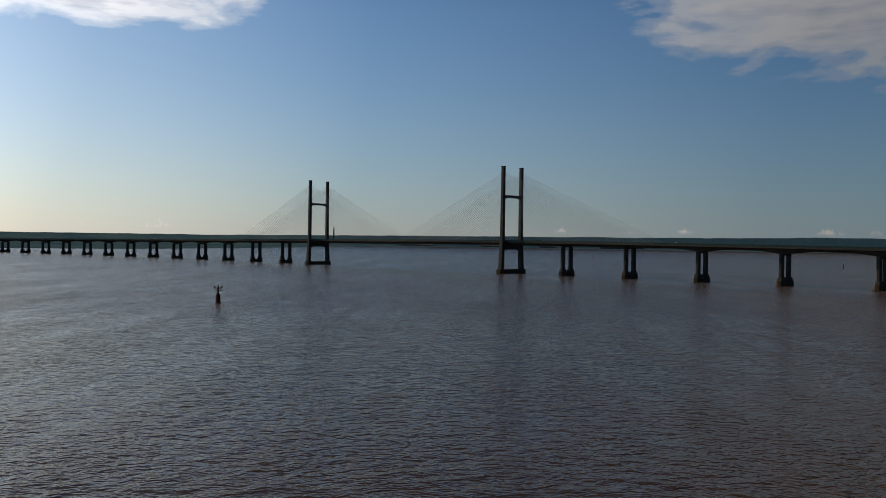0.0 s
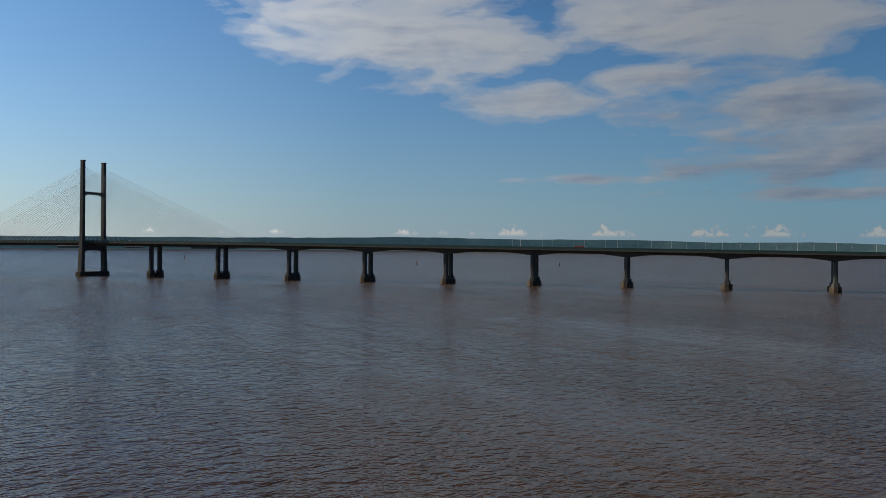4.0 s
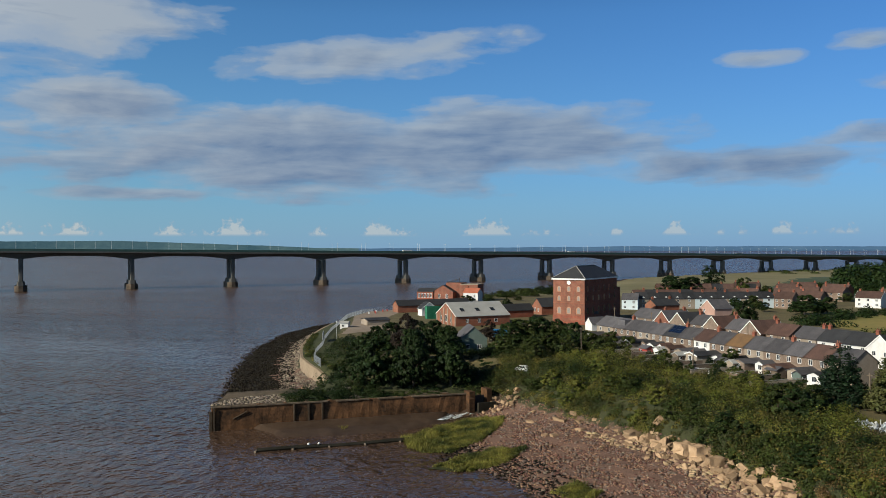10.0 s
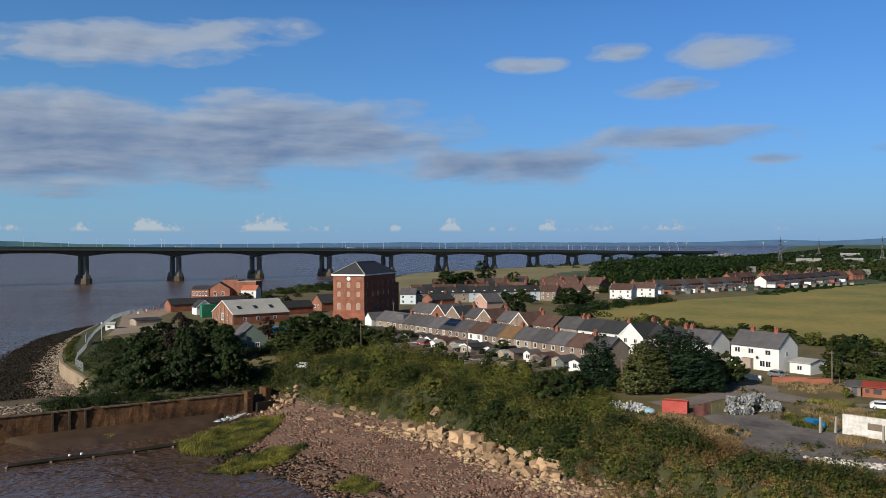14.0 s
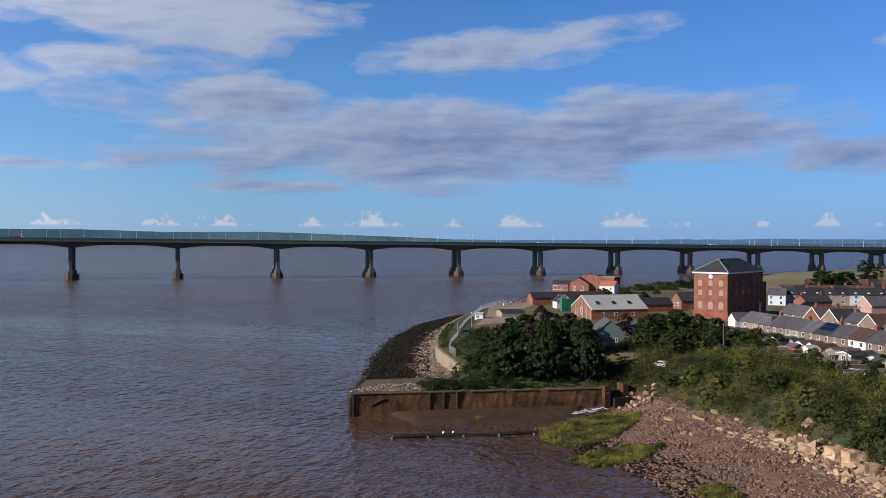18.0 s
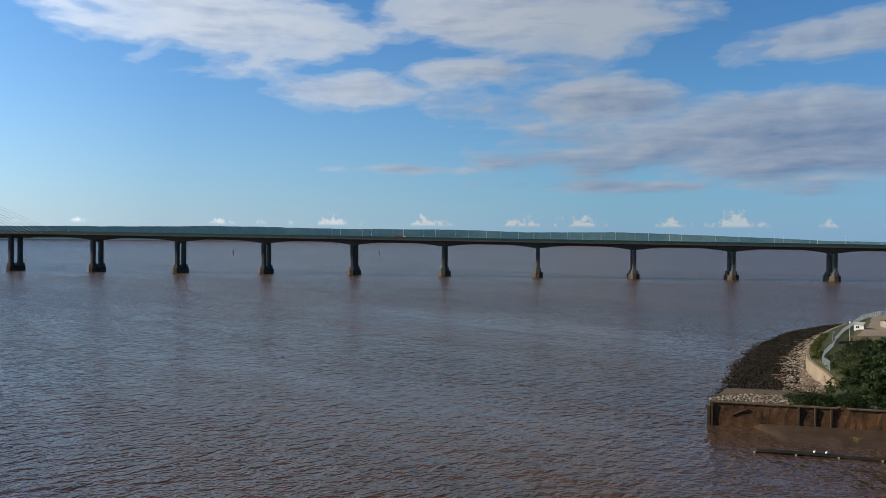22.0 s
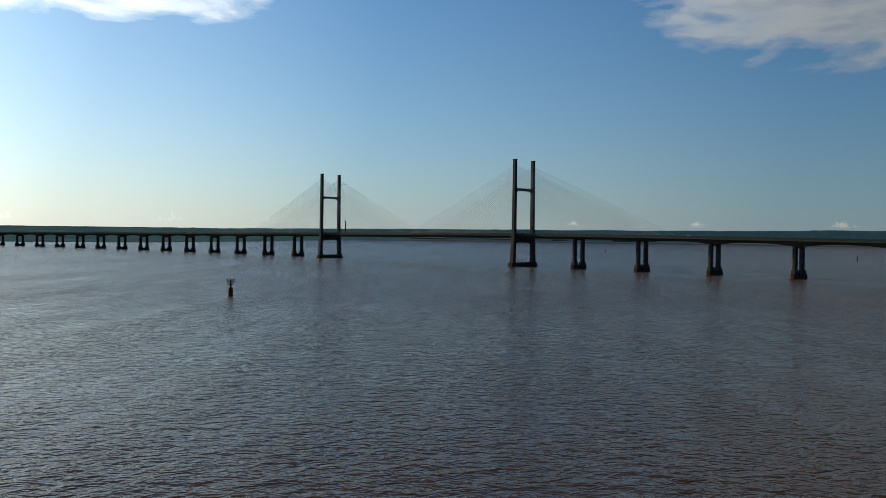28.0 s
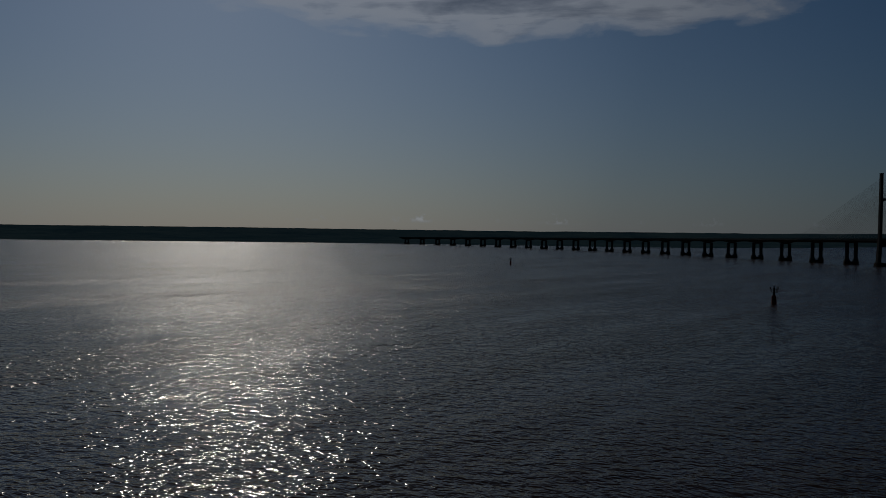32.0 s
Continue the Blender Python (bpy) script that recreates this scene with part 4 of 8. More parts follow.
for n, inside, bx, rr, hh, per, leaf, mat, nm, lab, seed in (
    (900, on_bank, (60, 225, -80, 58), (0.9, 2.1), (0.9, 2.2), 150, 0.15, BRAMBLE, "bramble_scrub", "sunlit bramble and ivy scrub covering the bank", 1),
    (640, on_bank, (60, 225, -80, 58), (0.9, 2.2), (1.0, 2.8), 150, 0.15, LEAF, "green_scrub", "green bushes and saplings on the bank", 2),
    (560, bank_top, (120, 235, -30, 56), (1.2, 2.6), (0.9, 2.0), 150, 0.15, BRAMBLE, "bramble_scrub", "tangled brambles on the top of the bank", 3),
    (420, bank_top, (120, 235, -30, 56), (1.2, 2.6), (1.0, 2.6), 150, 0.15, LEAF_DARK, "dark_scrub", "dark green bushes behind the bank", 4),
    (210, shoulder, (172, 220, 8, 50), (1.3, 2.6), (1.8, 3.4), 190, 0.15, LEAF_LIGHT, "light_scrub", "tall sunlit yellow-green bushes on the shoulder of the bank", 15),
    (460, bank_top, (120, 235, -30, 56), (1.1, 2.3), (0.9, 2.4), 150, 0.15, LEAF_LIGHT, "light_scrub", "bright yellow-green bushes in the scrub", 5),
    (210, apron, (165, 205, 55, 108), (0.8, 1.8), (0.6, 2.0), 140, 0.16, LEAF_DARK, "dark_scrub", "dark undergrowth spilling over the old dock wall", 18),
    (120, apron, (165, 205, 55, 108), (0.6, 1.2), (0.4, 1.2), 90, 0.17, LEAF, "bramble_scrub", "low brambles along the top of the dock wall", 19),
    (430, dock_bank, (190, 250, 54, 112), (1.2, 2.6), (1.0, 2.6), 95, 0.21, LEAF_DARK, "dark_scrub", "dark undergrowth below the trees behind the dock wall", 8),
    (170, dock_bank, (190, 250, 54, 112), (1.0, 2.0), (0.6, 1.6), 95, 0.21, LEAF, "green_scrub", "green bushes and long grass behind the dock wall", 9),
    (520, on_bank, (60, 150, -80, 6), (0.9, 1.8), (0.9, 2.2), 95, 0.21, LEAF, "green_scrub", "ivy and thorn scrub on the steep face of the bank", 12),
    (420, steep, (60, 152, -80, 4), (0.7, 1.3), (0.7, 1.5), 95, 0.2, LEAF, "green_scrub", "ivy hanging down the steep face of the bank", 13),
    (260, steep, (60, 152, -80, 4), (0.7, 1.2), (0.7, 1.4), 95, 0.18, BRAMBLE, "bramble_scrub", "brambles hanging down the steep face of the bank", 14),
    (420, yard_rim, (60, 150, -92, -14), (0.8, 1.8), (0.6, 1.5), 170, 0.11, BRAMBLE, "green_scrub", "dense green undergrowth along the edge of the yard", 6),
    (900, yard_rim, (60, 150, -92, -14), (0.8, 1.7), (0.6, 1.7), 150, 0.11, leaf_material("russet_leaves", (0.1, 0.066, 0.025), (0.24, 0.14, 0.054), 0.12, 0.0), "russet_scrub", "russet dying bracken along the edge of the yard", 7),
):
    places, rng = scatter(n, inside, bx, seed)
    lump = np.array([noise.noise(Vector((x * 0.085, y * 0.085, seed * 3.7))) + 0.5 * noise.noise(Vector((x * 0.2, y * 0.2, seed * 1.7))) for x, y in places])
    thicket(nm, places, rng.uniform(*rr, n) * np.clip(1 + 0.8 * lump, 0.5, 1.6), rng.uniform(*hh, n) * np.clip(1 + 2.2 * lump, 0.25, 2.2), per, leaf, mat, lab, "undergrowth", seed, floor=4.7 if inside is apron else None)

# taller bushes standing out of the scrub
for kind, x, y, h, w in (('dark', 155.8, -13.0, 6.5, 1.25), ('broad', 154.5, -9.8, 5, 1.3), ('dark', 154.0, -15.9, 5, 1.3), ('light', 171.5, 10.9, 4, 1.5),
    ('light', 168.5, 14.6, 3.6, 1.3), ('broad', 181.7, 21.2, 4.5, 1.5), ('light', 187.2, 29.2, 4.5, 1.5), ('light', 193.7, 36.0, 4.5, 1.5),
    ('broad', 195.6, 40.8, 4, 1.5), ('broad', 159.8, 3.8, 4.5, 1.5), ('dark', 153.8, -1.0, 4.5, 1.4), ('broad', 148.5, -4.4, 4.5, 1.4),
    ('broad', 142.2, -8.0, 4.2, 1.4), ('dark', 135.7, -13.1, 3.8, 1.5), ('broad', 129.4, -16.4, 3.6, 1.5), ('broad', 165.3, 8.3, 4, 1.4),
    ('broad', 228.7, -3.0, 4.5, 1.3), ('broad', 212.0, 0.0, 3.4, 1.4), ('dark', 132.4, -19.9, 3, 1.5), ('light', 190.3, 24.7, 5, 1.4),
    ('broad', 180.3, 17.4, 4.5, 1.5), ('dark', 153.8, 1.6, 3.5, 1.6), ('broad', 145.9, -3.3, 3.2, 1.6), ('broad', 135.2, -10.3, 3.2, 1.6),
    ('broad', 203.5, 99, 3.6, 1.3), ('broad', 207, 96, 4.0, 1.2), ('dark', 199.5, 92, 4.2, 1.1), ('light', 213, 103, 2.6, 1.5), ('broad', 219, 105, 2.8, 1.5), ('broad', 187, 82.5, 2.6, 1.4), ('light', 125.2, -18.8, 3, 1.6), ('broad', 120.5, -22.1, 3, 1.6), ('light', 184.3, 31.2, 3, 1.6)):
    bush = tree(kind, x, y, h, w, sink=0.12 * h)
    tagged(bush, {"light": "sunlit yellow-green bush rising from the scrub", "broad": "rounded green bush rising from the scrub", "dark": "dark green bush rising from the scrub"}[kind], "bush", "bushes of the bank")
    bush.name = "bush"


# ---- buildings ----
def brick_material(name, c1, c2, mortar, scale=1.0):
    m = bpy.data.materials.new(name)
    m.use_nodes = True
    N = Nodes(m.node_tree)
    v = N.add("TexCoord").outputs["Object"]
    b = N.add("TexBrick", {"Vector": N.add("Mapping", {"Vector": v, "Rotation": (radians(90), 0, 0)}).outputs[0], "Color1": (*c1, 1), "Color2": (*c2, 1), "Mortar": (*mortar, 1), "Scale": 1.0, "Mortar Size": 0.012, "Brick Width": 0.225 * scale, "Row Height": 0.075 * scale})
    stain = N.ramp(N.noise(v, 0.35, 5, 0.65), [(0.35, 0.72), (0.65, 1.12)])
    col = N.add("HueSaturation", {"Color": b.outputs[0], "Value": stain}).outputs[0]
    p = N.add("BsdfPrincipled", {"Base Color": col, "Roughness": 0.88, "Specular IOR Level": 0.18})
    N.add("OutputMaterial", {"Surface": p})
    return m


BRICK = brick_material("red_brick", (0.22, 0.06, 0.034), (0.165, 0.046, 0.028), (0.15, 0.08, 0.055))
BRICK_ORANGE = brick_material("orange_brick", (0.24, 0.078, 0.042), (0.19, 0.06, 0.033), (0.16, 0.085, 0.055))
STONE = brick_material("rubble_stone", (0.17, 0.122, 0.09), (0.115, 0.083, 0.063), (0.18, 0.14, 0.11), 1.8)
WHITE = material("white_render", (0.58, 0.57, 0.545), (0.76, 0.75, 0.73), 0.4, 0.85, 0.1)
CREAM = material("cream_render", (0.24, 0.195, 0.15), (0.36, 0.3, 0.235), 0.4, 0.85, 0.1)
PALEBLUE = material("pale_blue_render", (0.5, 0.58, 0.6), (0.58, 0.65, 0.67), 0.4, 0.85)
GREYGREEN = material("grey_green_boarding", (0.09, 0.125, 0.11), (0.13, 0.165, 0.145), 0.4, 0.8)
PINK = material("pink_render", (0.4, 0.25, 0.2), (0.48, 0.31, 0.25), 0.4, 0.85)
SLATE = material("grey_slate", (0.06, 0.058, 0.064), (0.115, 0.108, 0.112), 0.35, 0.7, 0.4, 3.0, fine=4.0, vary=0.25)
SLATE_DARK = material("dark_slate", (0.026, 0.027, 0.03), (0.05, 0.05, 0.052), 0.35, 0.6, 0.4, 3.0, fine=4.0, vary=0.2)
TILE_BROWN = material("brown_tiles", (0.06, 0.036, 0.03), (0.11, 0.064, 0.05), 0.35, 0.8, 0.4, 3.0, fine=4.0, vary=0.25)
TILE_LICHEN = material("lichened_tiles", (0.12, 0.075, 0.042), (0.19, 0.11, 0.05), 0.5, 0.85, 0.4, 3.0, fine=4.0)
TILE_RED = material("red_tiles", (0.34, 0.1, 0.055), (0.42, 0.14, 0.08), 0.5, 0.8, 0.3, 3.0)
METAL_ROOF = material("pale_metal_roof", (0.3, 0.3, 0.285), (0.4, 0.395, 0.375), 0.25, 0.6, fine=1.5)
RUST_ROOF = material("rusty_red_sheet", (0.17, 0.03, 0.022), (0.25, 0.05, 0.035), 0.4, 0.6, 0.2)
TRIM = material("white_paint", (0.72, 0.72, 0.7), (0.8, 0.8, 0.78), 1.0, 0.5)
POT = material("terracotta", (0.2, 0.09, 0.055), (0.28, 0.125, 0.075), 2.0, 0.85)
GLASS = material("dark_window_glass", (0.02, 0.024, 0.03), (0.03, 0.036, 0.045), 1.0, 0.08)
GREEN_PAINT = material("green_container_paint", (0.03, 0.16, 0.09), (0.05, 0.22, 0.12), 0.5, 0.55)
BLUE_PAINT = material("blue_paint", (0.015, 0.12, 0.3), (0.02, 0.17, 0.38), 0.6, 0.35)
RED_PAINT = material("red_paint", (0.34, 0.045, 0.035), (0.46, 0.1, 0.08), 0.5, 0.6)
TIMBER = material("weathered_timber", (0.12, 0.09, 0.065), (0.2, 0.16, 0.12), 0.8, 0.9, 0.4)


def unit_frame():
    """A window frame one unit wide and high, in the plane y = 0, with a mullion."""
    bm = bmesh.new()
    t = 0.07
    for x0, x1, z0, z1 in ((0, 1, 0, t), (0, 1, 1 - t, 1), (0, t, t, 1 - t), (1 - t, 1, t, 1 - t), (0.47, 0.53, t, 1 - t)):
        box(bm, x0, x1, -0.05, 0.04, z0, z1)
    return bm


def unit_pane():
    bm = bmesh.new()
    box(bm, 0.07, 0.93, -0.012, 0.04, 0.07, 0.93)
    return bm


def mesh_of(bm, name, mat):
    me = bpy.data.meshes.new(name)
    bmesh.ops.recalc_face_normals(bm, faces=bm.faces)
    bm.to_mesh(me)
    bm.free()
    me.materials.append(mat)
    return me


def arch_outline(w, h, n=7):
    r = w / 2
    return [(-r, 0), (r, 0)] + [(r * math.cos(math.pi * i / n), h - r + r * math.sin(math.pi * i / n)) for i in range(n + 1)]


def slab_xz(bm, outline, y0, y1):
    a = [bm.verts.new((x, y0, z)) for x, z in outline]
    b = [bm.verts.new((x, y1, z)) for x, z in outline]
    bm.faces.new(a), bm.faces.new(b[::-1])
    for i in range(len(a)):
        j = (i + 1) % len(a)
        bm.faces.new((a[i], a[j], b[j], b[i]))
    return bm


FRAME_ME, PANE_ME = mesh_of(unit_frame(), "window_frame", TRIM), mesh_of(unit_pane(), "pane", GLASS)
ARCH_ME = mesh_of(slab_xz(bmesh.new(), arch_outline(1.9, 3.0), -0.08, 0.02), "stone_surround", material("orange_brick_surround", (0.42, 0.2, 0.12), (0.5, 0.27, 0.17), 0.6, 0.85))
ARCH_PANE = mesh_of(slab_xz(bmesh.new(), [(x, z + 0.25) for x, z in arch_outline(1.3, 2.5)], -0.11, 0.0), "pane", material("pale_blind_glass", (0.22, 0.19, 0.17), (0.34, 0.3, 0.26), 0.9, 0.25))
SHADE_PANE = mesh_of(slab_xz(bmesh.new(), [(x, z + 0.1) for x, z in arch_outline(1.75, 2.8)], -0.12, 0.0), "pane", GLASS)
DOOR_ME = mesh_of(box(bmesh.new(), 0, 0.95, -0.05, 0.05, 0, 2.05), "door", material("dark_door_paint", (0.05, 0.06, 0.07), (0.09, 0.09, 0.1), 0.8, 0.5))


def window(parent, side, x, z, w, h, L, W):
    """A framed window on a wall of a house: side f(ront), b(ack), l(eft gable), r(ight gable)."""
    m = {"f": Matrix.Translation((x, 0, z)), "b": Matrix.Translation((L - x, W, z)) @ Matrix.Rotation(math.pi, 4, "Z"), "l": Matrix.Translation((0, W - x, z)) @ Matrix.Rotation(-math.pi / 2, 4, "Z"), "r": Matrix.Translation((L, x, z)) @ Matrix.Rotation(math.pi / 2, 4, "Z")}[side]
    o = new("window", FRAME_ME)
    o.parent = parent
    o.matrix_basis = m @ Matrix.Diagonal((w, 1, h, 1))
    p = new("pane", PANE_ME)
    p.parent = o
    return o


def gable_walls(L, W, eave, ridge, apex=0.5):
    bm = bmesh.new()
    prof = [(0, 0), (W, 0), (W, eave), (W * apex, ridge), (0, eave)]
    a = [bm.verts.new((0, y, z)) for y, z in prof]
    b = [bm.verts.new((L, y, z)) for y, z in prof]
    bm.faces.new(a[::-1]), bm.faces.new(b)
    for i in range(5):
        j = (i + 1) % 5
        bm.faces.new((a[i], a[j], b[j], b[i]))
    return bm


def gable_roof(L, W, eave, ridge, over=0.35, thick=0.18, lift=0.03, ends=0.2):
    bm = bmesh.new()
    s = (ridge - eave) / (W / 2)
    prof = [(-over, eave - over * s), (W / 2, ridge), (W + over, eave - over * s)]
    for (y0, z0), (y1, z1) in zip(prof, prof[1:]):
        q = [bm.verts.new(p) for p in ((-ends, y0, z0 + lift), (L + ends, y0, z0 + lift), (L + ends, y1, z1 + lift), (-ends, y1, z1 + lift), (-ends, y0, z0 + lift + thick), (L + ends, y0, z0 + lift + thick), (L + ends, y1, z1 + lift + thick), (-ends, y1, z1 + lift + thick))]
        for f in ((3, 2, 1, 0), (4, 5, 6, 7), (0, 1, 5, 4), (1, 2, 6, 5), (2, 3, 7, 6), (3, 0, 4, 7)):
            bm.faces.new([q[i] for i in f])
    return bm


STACKS = {}


def chimney(parent, x, y, top, mat=None):
    mat = mat or BRICK
    if mat.name not in STACKS:
        bm = bmesh.new()
        box(bm, -0.45, 0.45, -0.36, 0.36, -1.5, 0.85)
        box(bm, -0.52, 0.52, -0.43, 0.43, 0.85, 1.02)
        STACKS[mat.name] = mesh_of(bm, "chimney", mat), mesh_of(rod(bmesh.new(), (0, 0, 1.02), (0, 0, 1.5), 0.15, 7, 0.12), "chimney_pot", POT)
    st, pot = STACKS[mat.name]
    c = new("chimney", st)
    c.parent = parent
    c.matrix_basis = Matrix.Translation((x, y, top))
    for dx in (-0.27, 0.27):
        o = new("chimney_pot", pot)
        o.parent = c
        o.matrix_basis = Matrix.Translation((dx, 0, 0))


def house(x, y, rz, L, W, eave, ridge, wall, roof, label, name="house", z=None, wins=(), stacks=(), doors=(), group="", fascia=False, category="house"):
    """A gabled house: x along its ridge, its front on y = 0."""
    z = ground_z(x, y) if z is None else z
    h = empty(name, pose(x, y, z, 0, 0, rz), label, category, group)
    part("wall", gable_walls(L, W, eave, ridge), wall, h)
    part("roof", gable_roof(L, W, eave, ridge), roof, h)
    if fascia:
        for gx in (-0.24, L + 0.18):
            bm = bmesh.new()
            s = (ridge - eave) / (W / 2)
            for y0, z0, y1, z1 in ((-0.35, eave - 0.35 * s, W / 2, ridge), (W / 2, ridge, W + 0.35, eave - 0.35 * s)):
                q = [bm.verts.new(p) for p in ((gx, y0, z0 - 0.1), (gx, y1, z1 - 0.1), (gx, y1, z1 + 0.22), (gx, y0, z0 + 0.22), (gx + 0.06, y0, z0 - 0.1), (gx + 0.06, y1, z1 - 0.1), (gx + 0.06, y1, z1 + 0.22), (gx + 0.06, y0, z0 + 0.22))]
                for f in ((0, 1, 2, 3), (7, 6, 5, 4), (0, 4, 5, 1), (1, 5, 6, 2), (2, 6, 7, 3), (3, 7, 4, 0)):
                    bm.faces.new([q[i] for i in f])
            part("bargeboard", bm, TRIM, h, "white painted bargeboard")
    for w in wins:
        window(h, *w, L, W)
    for cx in stacks:
        chimney(h, cx, W / 2, ridge)
    for dx in doors:
        o = new("door", DOOR_ME)
        o.parent = h
        o.matrix_basis = Matrix.Translation((dx, 0, 0.05))
    return h


def front_windows(L, eave, n=2, two=True):
    out = []
    for i in range(n):
        x = L * (i + 0.5) / n - 0.55
        if two:
            out.append(("f", x, eave - 1.75, 1.1, 1.25))
        out.append(("f", x, 0.9, 1.15, 1.35))
    return out


# the tall pumping house: red brick, arched windows in threes, hipped slate roof
RB_L, RB_W, RB_E = 33.0, 13.0, 17.1
pump = empty("pumping_house", pose(322.7, 47.9, 10, 0, 0, -15), "tall red brick pumping house with arched windows and hipped slate roof", "building")
part("wall", box(bmesh.new(), 0, RB_L, 0, RB_W, -0.5, RB_E), BRICK, pump)
part("plinth", box(bmesh.new(), -0.3, RB_L + 0.3, -0.3, RB_W + 0.3, -0.5, 3.4, 0.12), BRICK, pump)
part("string_course", box(bmesh.new(), -0.15, RB_L + 0.15, -0.15, RB_W + 0.15, 8.0, 8.25), BRICK_ORANGE, pump)
part("cornice", box(bmesh.new(), -0.55, RB_L + 0.55, -0.55, RB_W + 0.55, RB_E - 0.1, RB_E + 0.45), TRIM, pump, "white painted cornice")
hip = bmesh.new()
ev = [hip.verts.new(p) for p in ((-0.6, -0.6, RB_E + 0.45), (RB_L + 0.6, -0.6, RB_E + 0.45), (RB_L + 0.6, RB_W + 0.6, RB_E + 0.45), (-0.6, RB_W + 0.6, RB_E + 0.45))]
r0, r1 = hip.verts.new((6.8, RB_W / 2, 22.2)), hip.verts.new((RB_L - 6.8, RB_W / 2, 22.2))
for f in ((ev[0], ev[1], r1, r0), (ev[1], ev[2], r1), (ev[2], ev[3], r0, r1), (ev[3], ev[0], r0), (ev[3], ev[2], ev[1], ev[0])):
    hip.faces.new(f)
part("roof", hip, SLATE_DARK, pump)
ridge_bm = bmesh.new()
for a in (ev_co for ev_co in ((-0.6, -0.6), (-0.6, RB_W + 0.6))):
    rod(ridge_bm, (a[0], a[1], RB_E + 0.5), (6.8, RB_W / 2, 22.25), 0.14, 5)
rod(ridge_bm, (6.8, RB_W / 2, 22.25), (RB_L - 6.8, RB_W / 2, 22.25), 0.14, 5)
part("ridge_flashing", ridge_bm, METAL_ROOF, pump, "pale lead flashing")
for zz, sz in ((3.9, 0.95), (8.9, 0.72), (12.4, 0.78)):
    for k in range(3):
        o = new("arched_window", ARCH_ME)
        o.parent = pump
        o.matrix_basis = Matrix.Translation((0, RB_W * (k + 0.5) / 3 + 0.3 * (1 - k), zz)) @ Matrix.Rotation(-math.pi / 2, 4, "Z") @ Matrix.Diagonal((sz, 1, sz * 0.95, 1))
        q = new("pane", ARCH_PANE)
        q.parent = o
    # panes of the shaded long side get dark glass, painting its shade
    for k in range(6):
        o = new("arched_window", ARCH_ME)
        o.parent = pump
        o.matrix_basis = Matrix.Translation((RB_L * (k + 0.5) / 6, 0, zz)) @ Matrix.Diagonal((sz, 1, sz * 0.95, 1))
        q = new("pane", SHADE_PANE)
        q.parent = o
disc = rod(bmesh.new(), (-0.1, RB_W / 2, 15.9), (0.05, RB_W / 2, 15.9), 0.8, 14)
part("round_plaque", disc, TRIM, pump, "round white plaque")
part("annexe", box(bmesh.new(), 33.05, 38, 0.5, 8, -0.5, 13.0), BRICK, pump, "lower red brick annexe in shade")
part("dark_doorway", box(bmesh.new(), 9, 14, -0.06, 0.1, 0, 4.5), STEEL_DARK, pump)

# the workshop: brick gable, pale metal roof with rooflights
WL, WW, WE, WR = 22.4, 19.0, 3.7, 8.3
shop = house(302.2, 92.6, -49, WL, WW, WE, WR, BRICK_ORANGE, METAL_ROOF, "wide orange brick workshop with pale metal roof and rooflights", "workshop", category="building", fascia=True, wins=[("l", 4, 1.2, 1.4, 2.0), ("l", 8.6, 1.2, 1.8, 2.6), ("l", 13.5, 1.2, 1.4, 2.0), ("f", 4, 1.2, 1.2, 1.4), ("f", 9, 1.2, 1.2, 1.4), ("f", 16, 1.2, 1.2, 1.4)])
s = (WR - WE) / (WW / 2)
for k in range(3):
    bm = bmesh.new()
    y0, y1 = 2.9, 4.9
    x0 = 3.4 + 6.4 * k
    q = [bm.verts.new(p) for p in ((x0, y0, WE + y0 * s + 0.24), (x0 + 1.5, y0, WE + y0 * s + 0.24), (x0 + 1.5, y1, WE + y1 * s + 0.24), (x0, y1, WE + y1 * s + 0.24), (x0, y0, WE + y0 * s + 0.34), (x0 + 1.5, y0, WE + y0 * s + 0.34), (x0 + 1.5, y1, WE + y1 * s + 0.34), (x0, y1, WE + y1 * s + 0.34))]
    for f in ((3, 2, 1, 0), (4, 5, 6, 7), (0, 1, 5, 4), (1, 2, 6, 5), (2, 3, 7, 6), (3, 0, 4, 7)):
        bm.faces.new([q[i] for i in f])
    part("rooflight", bm, GLASS, shop)
for k in range(6):
    part("buttress", box(bmesh.new(), -0.25, 0, 0.4 + 3.55 * k, 0.9 + 3.55 * k, 0, 3.4 + min(k, 5 - k) * 1.5), CREAM, shop, "pale pier between brick panels")

# wharf buildings
house(359.8, 137.8, -49, 36, 7.3, 3.2, 5.4, BRICK_ORANGE, SLATE_DARK, "low orange brick shed with long dark roof on the wharf", "wharf_shed", category="shed")
house(350, 116, 41, 5, 7, 3.2, 5.8, WHITE, SLATE_DARK, "small dark-roofed gable with white bargeboards on the wharf shed", "porch_shed", category="shed", fascia=True)
hall = house(450.6, 161.2, -96, 10, 9, 5.0, 6.6, BRICK, SLATE_DARK, "red brick hall with arched windows beside the water", "brick_hall", category="building", z=10, wins=[("f", 0.8 + 1.8 * k, 1.6, 1.1, 2.4) for k in range(5)])
part("quay_wall", box(bmesh.new(), -0.6, 10.6, -0.5, 9.6, -9.5, -0.02), STONE, hall, "stone quay wall under the hall")
house(449, 139.5, -6, 12, 12, 5.2, 8.6, BRICK, SLATE_DARK, "gabled red brick engine house with dark windows", "engine_house", category="building", wins=[("l", 3, 1.4, 1.4, 2.4), ("l", 7.6, 1.4, 1.4, 2.4)])
ruin = empty("derelict_tower", pose(452, 127, 8, 0, 0, -6), "derelict red brick tower with broken roof frame", "building")
